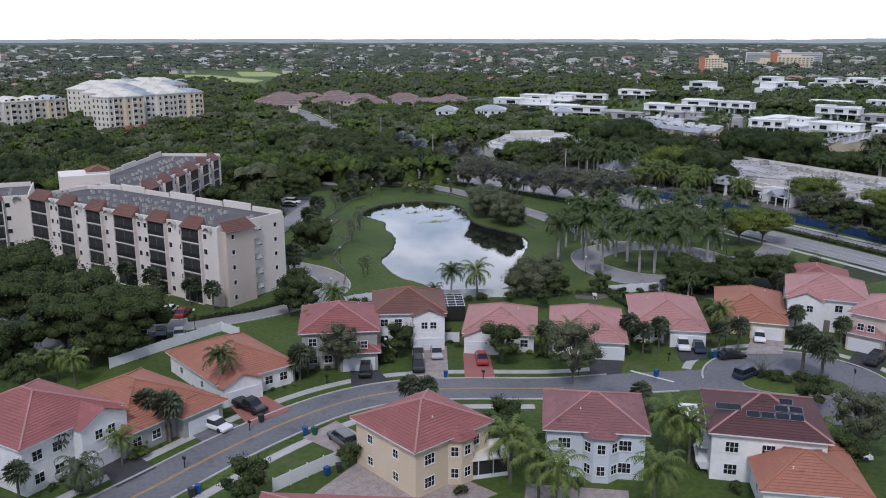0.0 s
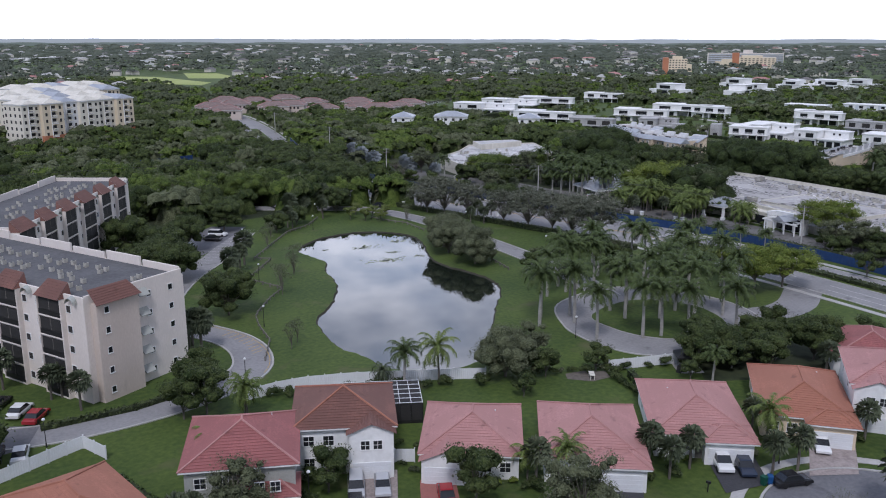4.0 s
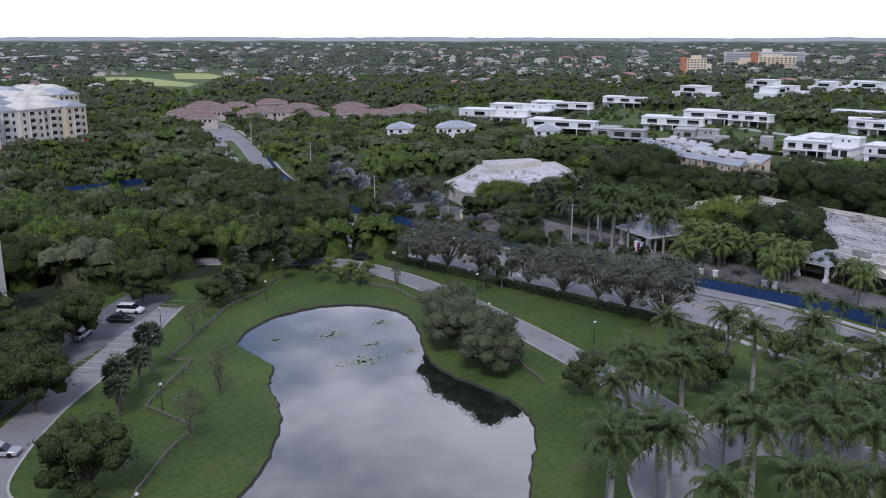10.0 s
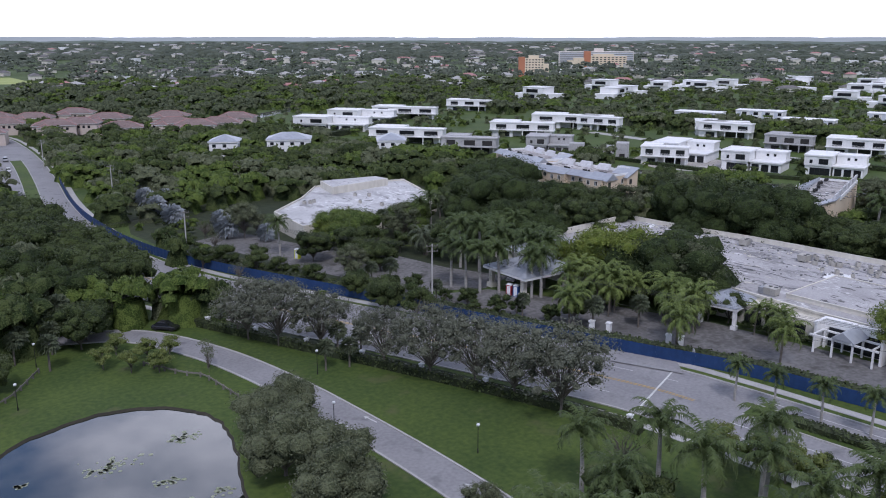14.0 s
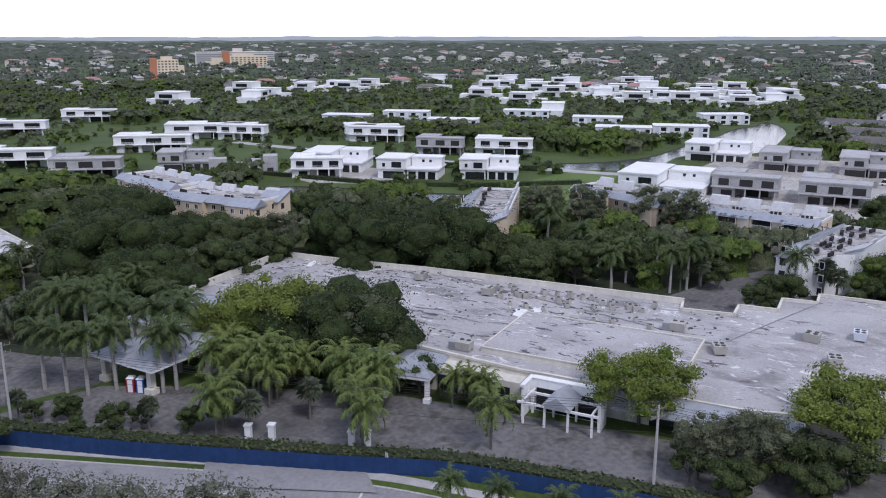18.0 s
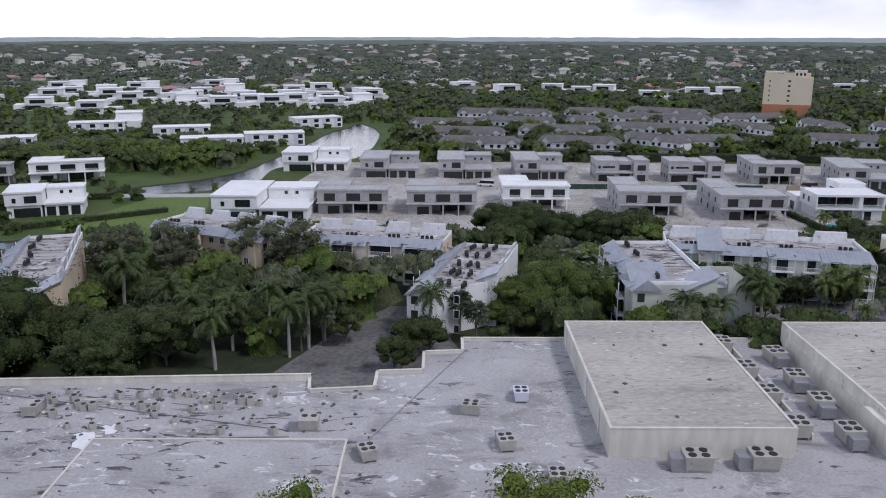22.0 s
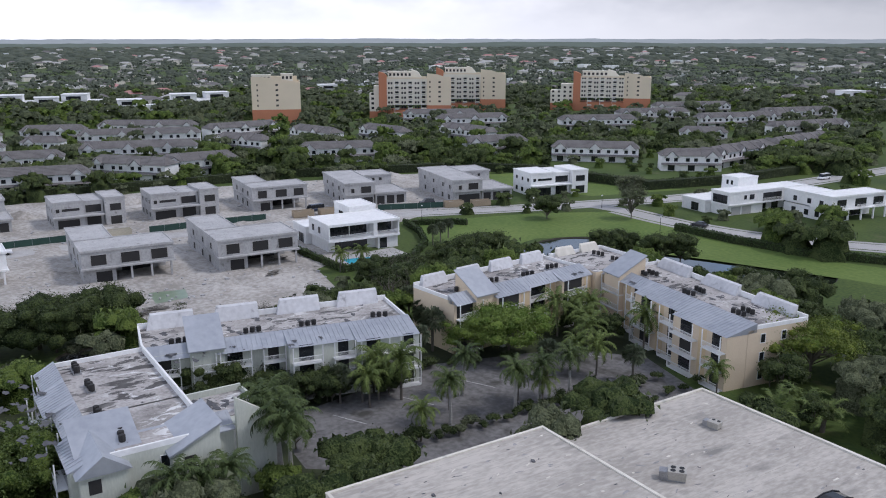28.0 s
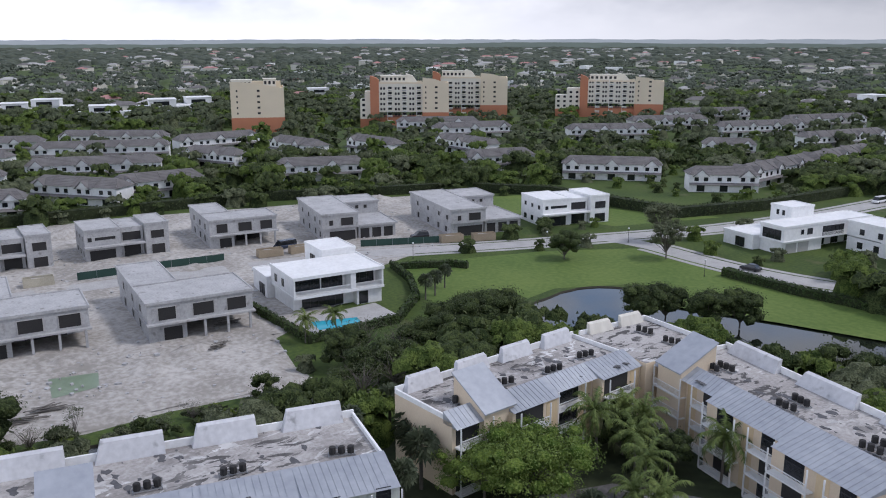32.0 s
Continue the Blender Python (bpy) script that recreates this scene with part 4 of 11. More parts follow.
def plant(kind, x, y, s=1.0, group=""):
    category, label, variants = KINDS[kind]
    if inside((x, y), SITE):
        return None
    i = rnd.randrange(len(variants))
    m = Matrix.Translation((x, y, 0)) @ Matrix.Rotation(rnd.uniform(0, math.tau), 4, "Z")
    k = s * rnd.uniform(0.94, 1.06)
    _, trunk, crown = variants[i]
    ob = thing("palm_tree" if category == "palm" else TREE_NAMES.get(kind, "tree"), m, label, category, group)
    size = Matrix.Diagonal((k, k, k, 1))
    part("trunk", trunk, None, ob, at=size)
    part("crown", crown, None, ob, at=size)
    return ob


SHRUBS = {name: [shrub(1.6, 2.2, 150, 0.2, leaf, random.Random(s)) for s in (1, 2)] for name, leaf in
          (("green", LEAF_MID), ("dark", LEAF_OAK), ("grey", LEAF_GREY), ("lime", LEAF_LIME))}


def bush(x, y, s=1.0, tone="green"):
    if inside((x, y), SITE):
        return None
    ob = new("dry_shrub" if tone == "grey" else "understorey_shrub" if tone == "dark" else "shrub", rnd.choice(SHRUBS[tone]))
    ob.matrix_basis = Matrix.Translation((x, y, 0)) @ Matrix.Rotation(rnd.uniform(0, math.tau), 4, "Z") @ Matrix.Scale(s * rnd.uniform(0.85, 1.2), 4)
    return tagged(ob, {"green": "rounded green garden shrub", "dark": "dark green understorey shrub", "grey": "dry shrub with grey-green leaves", "lime": "small shrub with bright green leaves"}[tone], "shrub")


def fill(poly, count, kinds, seed, apart=5.0, s=(0.8, 1.2), avoid=()):
    """Trees set at random over a stretch of the plan, no closer than apart."""
    rng, placed, tries = random.Random(seed), [], 0
    xs, ys = [p[0] for p in poly], [p[1] for p in poly]
    while len(placed) < count and tries < count * 40:
        tries += 1
        p = (rng.uniform(min(xs), max(xs)), rng.uniform(min(ys), max(ys)))
        if inside(p, poly) and all(math.dist(p, q) > apart for q in placed) and not any(inside(p, a) for a in avoid):
            placed.append(p)
            plant(rng.choice(kinds), *p, rng.uniform(*s))

# rough scrub between the building site and the courts
rs = random.Random(61)
for i in range(46):
    u = rs.random()
    x, y = 347.5 - 8 * u + rs.gauss(-2.5, 1.6), 116 - 56 * u + rs.gauss(0, 2)
    bush(x, y, rs.uniform(0.7, 1.5), rs.choice(("grey", "dark", "dark", "green", "lime")))
for x, y, kind, k_ in ((343, 104, "bare", 0.7), (341, 84, "bare", 0.6), (337, 70, "bare", 0.8), (345, 58, "bare", 1.0), (352, 52, "bare", 1.0), (349, 46, "bare", 0.9)):
    plant(kind, x, y, k_)
structure("sand_patch", flat(Mesh(), [(341.5, 71), (343.5, 66), (341, 61.5), (337.5, 63), (336.5, 69)], 0.024), SAND, "pale bare sand among scrub", "ground")

# ---- windows and other repeated building parts ----
SHARED = {}


def wall_frame(a, b, z=0.0):
    """The frame of a wall from a to b, seen from outside on its right: x along it, y inward, z up."""
    d = (Vector(b) - Vector(a)).normalized()
    return Matrix(((d.x, -d.y, 0, a[0]), (d.y, d.x, 0, a[1]), (0, 0, 1, z), (0, 0, 0, 1)))


def window_data(w, h, bars, frame_mat, glass):
    key = (round(w, 2), round(h, 2), bars, frame_mat.name, glass.name)
    if key not in SHARED:
        f, p, t = Mesh(), Mesh(), 0.065
        f.box(-w / 2, -0.06, 0, -w / 2 + t, 0.05, h).box(w / 2 - t, -0.06, 0, w / 2, 0.05, h)
        f.box(-w / 2 + t, -0.06, h - t, w / 2 - t, 0.05, h).box(-w / 2 - 0.05, -0.1, -0.06, w / 2 + 0.05, 0.05, t)
        for i in range(bars):
            x = -w / 2 + w * (i + 1) / (bars + 1)
            f.box(x - 0.022, -0.04, t, x + 0.022, 0.04, h - t)
        if bars:
            f.box(-w / 2 + t, -0.035, h * 0.5 - 0.02, w / 2 - t, 0.035, h * 0.5 + 0.02)
        p.box(-w / 2 + t, -0.02, t, w / 2 - t, 0.02, h - t)
        SHARED[key] = (f.data("window", frame_mat), p.data("pane", glass))
    return SHARED[key]


def window(parent, m, x, z, w, h, bars=1, frame_mat=None, glass=None, whole=False):
    """A framed window set on the wall frame m; whole: frame and pane as one mesh, on far buildings."""
    if whole:
        key = ("whole", round(w, 1), round(h, 1), bars, (frame_mat or WHITE).name)
        if key not in SHARED:
            t, k = 0.08, bars + 1
            xs, zs = [-w / 2], [0.0, t, h - t, h]
            for i in range(k):
                xs += [-w / 2 + w * i / k + t * (1 if i == 0 else 0.4), -w / 2 + w * (i + 1) / k - t * (1 if i == k - 1 else 0.4)]
            xs.append(w / 2)
            f, glazed = Mesh(), []
            f.v = [(x, -0.08, z) for z in zs for x in xs]
            n = len(xs)
            for j in range(3):
                for i in range(n - 1):
                    ring = (j * n + i, j * n + i + 1, (j + 1) * n + i + 1, (j + 1) * n + i)
                    if j == 1 and i % 2:
                        at_ = len(f.v)
                        f.v += [(f.v[q][0], -0.02, f.v[q][2]) for q in ring]
                        f.f += [(ring[q], ring[(q + 1) % 4], at_ + (q + 1) % 4, at_ + q) for q in range(4)]
                        glazed.append(len(f.f))
                        f.f.append((at_, at_ + 1, at_ + 2, at_ + 3))
                    else:
                        f.f.append(ring)
            edge = [i for i in range(n)] + [j * n + n - 1 for j in (1, 2, 3)] + [3 * n + i for i in range(n - 2, -1, -1)] + [2 * n, n]
            back = len(f.v)
            f.v += [(f.v[q][0], 0.03, f.v[q][2]) for q in edge]
            f.f += [(edge[(q + 1) % len(edge)], edge[q], back + q, back + (q + 1) % len(edge)) for q in range(len(edge))]
            me = f.data("window", frame_mat or WHITE)
            me.materials.append(glass or DARK_GLASS)
            for q in glazed:
                me.polygons[q].material_index = 1
            SHARED[key] = me
        return part("window", SHARED[key], None, parent, at=m @ Matrix.Translation((x, 0, z)))
    f, p = window_data(w, h, bars, frame_mat or WHITE, glass or DARK_GLASS)
    ob = part("window", f, None, parent, at=m @ Matrix.Translation((x, 0, z)))
    part("pane", p, None, ob)
    return ob


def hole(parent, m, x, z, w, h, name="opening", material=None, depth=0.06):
    """A dark screen, or a panel that paints an opening's unlit inside, standing slightly proud of the wall, with a
    reveal round it.
    """
    key = ("hole", round(w, 2), round(h, 2), (material or SCREEN_AND_SHADE).name, depth)
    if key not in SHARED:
        SHARED[key] = Mesh().box(-w / 2, -0.02, 0, w / 2, depth, h).data(name, material or SCREEN_AND_SHADE)
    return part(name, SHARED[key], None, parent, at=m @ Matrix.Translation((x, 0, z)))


def inset(mesh, m, x, z, w, h, depth=0.06):
    """Adds a small dark panel for a window or opening to a mesh that gathers those of one far wall."""
    q = m @ Matrix.Translation((x, 0, z))
    P = lambda u, v, k: tuple(q @ Vector((u, v, k)))
    mesh.hull([P(-w / 2, -0.03, 0), P(w / 2, -0.03, 0), P(w / 2, depth, 0), P(-w / 2, depth, 0)], [P(-w / 2, -0.03, h), P(w / 2, -0.03, h), P(w / 2, depth, h), P(-w / 2, depth, h)])


def inset_part(mesh, parent, material=None, name="window"):
    return tagged(part(name, mesh, material or DARK_GLASS, parent), "dark panes of a far wall", kind="stuff")


def tile_plane(mesh, a, b, c, d, course=0.42, lift=0.05):
    """A roof slope from the eave a-b up to d-c in overlapping courses of tiles."""
    a, b, c, d = map(Vector, (a, b, c, d))
    n = max(1, round(((d + c) / 2 - (a + b) / 2).length / course))
    nrm = (b - a).cross(d - a)
    if nrm.length < 1e-6:
        nrm = (b - a).cross(c - a)
    nrm.normalize()
    up = nrm * lift
    for i in range(n):
        t0, t1 = i / n, (i + 1) / n
        p0, q0, p1, q1 = a.lerp(d, t0), b.lerp(c, t0), a.lerp(d, t1), b.lerp(c, t1)
        mesh.face(tuple(p0 + up), tuple(q0 + up), tuple(q1), tuple(p1))
        mesh.face(tuple(p0), tuple(q0), tuple(q0 + up), tuple(p0 + up))


def hip_roof(parent, x0, y0, x1, y1, z, material, pitch=0.42, gable=""):
    """A hipped roof, its eaves 0.55 m out, with ridge caps; gable: the ends ('f', 'b', 'l', 'r') that stand upright."""
    o = 0.55
    x0, y0, x1, y1 = x0 - o, y0 - o, x1 + o, y1 + o
    w, d = x1 - x0, y1 - y0
    half = min(w, d) / 2
    top = z + half * pitch
    if w >= d:
        r0, r1 = (x0 + (0 if "l" in gable else half), (y0 + y1) / 2, top), (x1 - (0 if "r" in gable else half), (y0 + y1) / 2, top)
    else:
        r0, r1 = ((x0 + x1) / 2, y0 + (0 if "f" in gable else half), top), ((x0 + x1) / 2, y1 - (0 if "b" in gable else half), top)
    A, B, C, D = (x0, y0, z), (x1, y0, z), (x1, y1, z), (x0, y1, z)
    m, caps = Mesh(), Mesh()
    if w >= d:
        slopes = [(A, B, r1, r0), (B, C, r1, r1), (C, D, r0, r1), (D, A, r0, r0)]
    else:
        slopes = [(A, B, r0, r0), (B, C, r1, r0), (C, D, r1, r1), (D, A, r0, r1)]
    for s in slopes:
        tile_plane(m, *s)
    roof = part("roof", m, material, parent)
    hips = [(A, r0), (B, r1 if w >= d else r0), (C, r1), (D, r0 if w >= d else r1)]
    for p, q in hips + [(r0, r1)]:
        if math.dist(p, q) > 0.1:
            caps.tube((p[0], p[1], p[2] + 0.04), (q[0], q[1], q[2] + 0.06), 0.13, 0.13, 5)
    part("ridge_cap", caps, TILE_ORANGE if material in (TILE_BROWN, TILE_ORANGE) else SHINGLE if material is SHINGLE else TILE_PINK, roof)
    eave = Mesh().box(x0 + 0.03, y0 + 0.03, z - 0.2, x1 - 0.03, y1 - 0.03, z - 0.01)
    part("eave_board", eave, WHITE, roof)
    return roof


def gable_front(parent, x, y, w, z, rise, wall, tiles, deep=3.0):
    """A gabled front face standing over a wing, with its two small roof slopes."""
    m = Mesh()
    low_ = z - 0.14
    m.hull([(x - w / 2, y, low_), (x + w / 2, y, low_), (x, y, low_ + rise)], [(x - w / 2, y + 0.25, low_), (x + w / 2, y + 0.25, low_), (x, y + 0.25, low_ + rise)])
    g = part("gable", m, wall, parent)
    r = Mesh()
    o = 0.35
    tile_plane(r, (x - w / 2 - o, y - o, z - o * rise * 2 / w), (x - w / 2 - o, y + deep, z - o * rise * 2 / w), (x, y + deep, z + rise + 0.08), (x, y - o, z + rise + 0.08))
    tile_plane(r, (x + w / 2 + o, y + deep, z - o * rise * 2 / w), (x + w / 2 + o, y - o, z - o * rise * 2 / w), (x, y - o, z + rise + 0.08), (x, y + deep, z + rise + 0.08))
    part("gable_roof", r, tiles, g)


def garage_door(parent, x, y, w=4.9, h=2.15):
    m = Mesh()
    for i in range(4):
        m.box(x - w / 2, y - 0.08, 0.02 + i * h / 4, x + w / 2, y + 0.04, (i + 1) * h / 4 - 0.02)
    m.box(x - w / 2 + 0.02, y - 0.05, 0, x + w / 2 - 0.02, y + 0.04, h)
    return part("garage_door", m, PLASTIC_WHITE, parent, "white panelled garage door")


def house(x, y, ang, w, d, storeys, tiles, walls, label, garage=1, wing=0.5, gable=True, back=False):
    """A suburban house with its front centre at x, y. ang: the way from front to back. garage: which side of the front its door stands on."""
    hs = thing("house", pose(x, y, 0, 0, 0, ang - 90), label, "house", "houses along the street")
    h = 2.75 * storeys + (0.25 if storeys == 1 else 0.35)
    part("wall", Mesh().box(-w / 2, 0, 0, w / 2, d, h), walls, hs)
    hip_roof(hs, -w / 2, 0, w / 2, d, h + 0.2, tiles)
    gw, front = w * wing, -1.6
    gx = garage * (w / 2 - gw / 2)
    wing_h = 3.0 if storeys == 1 or not gable else h
    part("garage_wing", Mesh().box(gx - gw / 2, front, 0, gx + gw / 2, 0.2, wing_h), walls, hs)
    garage_door(hs, gx, front - 0.02, min(4.9, gw - 0.7))
    if gable:
        gable_front(hs, gx, front - 0.01, gw, wing_h + 0.1, gw * 0.2, walls, tiles, d * 0.35)
    else:
        hip_roof(hs, gx - gw / 2, front, gx + gw / 2, 2.5, wing_h + 0.15, tiles)
    F = wall_frame((-w / 2, 0), (w / 2, 0))
    B = wall_frame((w / 2, d), (-w / 2, d))
    Lw = wall_frame((-w / 2, d), (-w / 2, 0))
    R = wall_frame((w / 2, 0), (w / 2, d))
    for s in range(storeys):
        z = 0.9 + 2.8 * s
        for u in ((0.5 - garage * 0.36), (0.5 - garage * 0.16)):
            window(hs, F, w * u, z, 1.3, 1.3, 1)
        if s:
            window(hs, wall_frame((gx - gw / 2, front), (gx + gw / 2, front)), gw * 0.36, z, 1.1, 1.2)
            window(hs, wall_frame((gx - gw / 2, front), (gx + gw / 2, front)), gw * 0.64, z, 1.1, 1.2)
        for u in (0.18, 0.5, 0.8):
            window(hs, B, w * u, z - 0.1, 1.5, 1.35, 2)
        for u in (0.25, 0.68):
            window(hs, Lw, d * u, z, 1.0, 1.1, 1)
            window(hs, R, d * u, z, 1.0, 1.1, 1)
    part("front_door", Mesh().box(-0.5, -0.05, 0, 0.5, 0.06, 2.1), WOOD, hs, at=Matrix.Translation((-garage * w * 0.03, 0, 0)))
    for i in range(2):
        vx, vy = rnd.uniform(-w * 0.3, w * 0.3), d * (0.65 + 0.1 * i)
        part("vent_pipe", SHARED.setdefault("vent", Mesh().tube((0, 0, 0), (0, 0, 1.25), 0.08, 0.08).data("vent_pipe", PLASTIC_WHITE)), None, hs, at=Matrix.Translation((vx, vy, h + 0.5)))
    return hs


HOUSES = [
    (2.0, 100.6, 124, 13, 15, 2, TILE_RED, WHITE, "two-storey white house with a red tiled roof", 1, 0.5, True),
    (13.6, 104.6, 118, 14, 16, 1, TILE_ORANGE, GREY_WALL, "low grey house with an orange tiled hip roof", 1, 0.45, False),
    (27.0, 113.6, 104, 12, 16, 1, TILE_ORANGE, WHITE, "low white house with an orange tiled roof and gable", -1, 0.5, True),
    (41.0, 117.4, 70, 11.5, 12.5, 2, TILE_RED, GREY_WALL, "grey two-storey house with a faded red tiled roof", 1, 0.5, False),
    (54.3, 120.8, 67, 11.4, 11.6, 2, TILE_BROWN, WHITE, "white two-storey house with a brown tiled roof and gable", 1, 0.45, True),
    (66.6, 112.6, 57, 11.2, 13.4, 1, TILE_PINK, WHITE, "low white house with a faded pink tiled roof", -1, 0.5, True),
    (78.4, 104.6, 56, 11.4, 14.6, 1, TILE_PINK, WHITE, "low house with a faded pink tiled hip roof", 1, 0.5, False),
    (93.8, 103.0, 55, 11.4, 16, 1, TILE_PINK, WHITE, "low white house with a salmon tiled hip roof", 1, 0.5, False),
    (109.0, 100.0, 46, 11, 16.6, 1, TILE_ORANGE, CREAM, "low cream house with an orange tiled hip roof", 1, 0.5, False),
    (122.0, 95.6, 42, 12.5, 13, 2, TILE_PINK, WHITE, "white two-storey house with a dusty pink tiled roof", -1, 0.45, True),
    (121.6, 83.6, 22, 11, 12, 2, TILE_PINK, BEIGE, "beige two-storey house with a pink tiled roof", -1, 0.5, False),
    (37.8, 89.2, -75, 11.2, 11, 2, TILE_RED, CREAM, "cream two-storey house with a bright red tiled roof", -1, 0.45, False),
    (61.6, 80.9, -123.5, 11.2, 10.4, 2, TILE_MAUVE, PALE_BLUE, "pale blue two-storey house with a mauve tiled roof", 1, 0.45, False),
    (79.8, 71.2, -129, 12.4, 11.6, 2, TILE_DARK, WHITE, "white two-storey house with a dark red tiled roof and solar panels", 1, 0.45, False),
    (77.3, 62.6, -126, 10.6, 10, 1, TILE_ORANGE, WHITE, "low white house with an orange tiled roof", -1, 0.45, False),
    (25.4, 70.8, -120.5, 17, 9, 2, TILE_RED, CREAM, "cream two-storey house with a red tiled roof", 1, 0.45, False),
    (-12.6, 91.5, 128, 12, 13, 1, SHINGLE, GREY_WALL, "low grey house with a grey shingled roof", 1, 0.5, False),
    (130.0, 72.5, 6, 12, 13, 2, TILE_ORANGE, WHITE, "white two-storey house with an orange tiled roof", -1, 0.5, False),
    (134.5, 108.0, 42, 11.5, 14, 1, TILE_RED, WHITE, "low white house with a red tiled roof", 1, 0.5, False),
]
BUILT = [house(*row) for row in HOUSES]


def bay(hs, x, y, w, h, deep, walls, tiles):
    """A three-sided bay with windows and a pointed roof of its own, on the back of a house."""
    p = [(x - w / 2, y), (x - w / 2 + deep, y + deep), (x + w / 2 - deep, y + deep), (x + w / 2, y)]
    b = part("bay", Mesh().prism(p[::-1], 0, h), walls, hs)
    for i in range(3):
        m = wall_frame(p[3 - i], p[2 - i])
        run = math.dist(p[3 - i], p[2 - i])
        for z in (0.9, 3.6):
            window(b, m, run / 2, z, min(1.0, run * 0.6), 1.25, 1)
    r, tip = Mesh(), (x, y - 0.8, h + 1.7)
    q = [(x - w / 2 - 0.4, y, h), (x - w / 2 + deep - 0.3, y + deep + 0.4, h), (x + w / 2 - deep + 0.3, y + deep + 0.4, h), (x + w / 2 + 0.4, y, h)]
    for i in range(3):
        tile_plane(r, q[i + 1], q[i], tip, tip)
    part("bay_roof", r, tiles, b)


bay(BUILT[11], -1.2, 11.0, 4.0, 5.6, 1.1, CREAM, TILE_RED)
bay(BUILT[12], -0.6, 10.4, 4.2, 5.6, 1.2, PALE_BLUE, TILE_MAUVE)

# solar panels on the dark roof
for i, (px, py) in enumerate([(-3.2, 9.1), (-1.6, 9.1), (0, 9.1), (1.6, 9.1), (-3.2, 8.0), (-1.6, 8.0), (3.6, 8.3), (5.0, 8.3), (-2.2, 6.9)]):
    slope = math.degrees(math.atan(0.42))
    z = 6.05 + 0.42 * (12.15 - py) + 0.12
    panel = part("solar_panel", Mesh().box(-0.75, -0.5, 0, 0.75, 0.5, 0.05), STEEL, BUILT[13], "black solar panel", at=pose(px, py, z, -slope, 0, 0))
    cells = Mesh().box(-0.71, -0.46, 0.05, 0.71, 0.46, 0.058)
    part("cell_face", cells, DARK_GLASS, panel)

# driveways
DRIVEWAYS = [
    ([(14.8, 107.6), (19.4, 108.4), (22.8, 103.4), (17.2, 100.6)], ASPHALT, "grey asphalt driveway"),
    ([(22.2, 112.6), (27.3, 113.5), (29.6, 105.8), (23.2, 103.6)], PAVER, "red paver driveway"),
    ([(42.4, 117.0), (46.1, 115.8), (45.6, 109.5), (39.9, 109.7)], DARK_ASPHALT, "black asphalt driveway"),
    ([(54.6, 120.4), (60.0, 118.5), (54.2, 106.4), (49.2, 107.6)], PAVER_GREY, "brown paver driveway"),
    ([(61.2, 115.0), (65.0, 113.4), (60.5, 103.2), (56.2, 104.9)], PAVER, "pink-red concrete driveway"),
    ([(77.4, 103.0), (82.4, 100.7), (78.6, 96.2), (73.6, 97.2)], DARK_ASPHALT, "dark asphalt driveway"),
    ([(94.8, 103.6), (99.9, 100.4), (96.0, 94.6), (90.0, 95.6)], DARK_ASPHALT, "dark asphalt driveway"),
    ([(108.6, 99.1), (113.2, 95.9), (107.0, 91.0), (101.6, 93.6)], PAVER_GREY, "brown paver driveway"),
    ([(119.5, 86.8), (121.5, 82.5), (113.4, 78.5), (112.6, 83.5)], DARK_ASPHALT, "dark asphalt driveway"),
    ([(31.0, 91.5), (36.0, 92.8), (34.0, 99.8), (28.5, 97.2)], PAVER_GREY, "grey paver driveway"),
    ([(23.5, 82.0), (33.0, 88.2), (36.4, 77.5), (42, 79), (44, 74), (28, 72)], PAVER_GREY, "blotchy grey paver patio"),
    ([(48.0, 74.5), (57.5, 68.0), (55, 64.5), (45.5, 71)], PAVER_GREY, "grey paver patio"),
    ([(4.0, 104.0), (8.6, 102.4), (10.6, 97.4), (5.8, 94.6)], DARK_ASPHALT, "dark asphalt driveway"),
]
for i, (poly, material, label) in enumerate(DRIVEWAYS):
    structure("driveway", flat(Mesh(), poly, 0.082), material, label, "driveway")
structure("garden_pool", flat(Mesh(), spline([(52.6, 68.4), (55.6, 66.6), (54.6, 64.4), (51.0, 66.2)], 5, True), 0.1), POOL, "small blue garden pool", "pool")


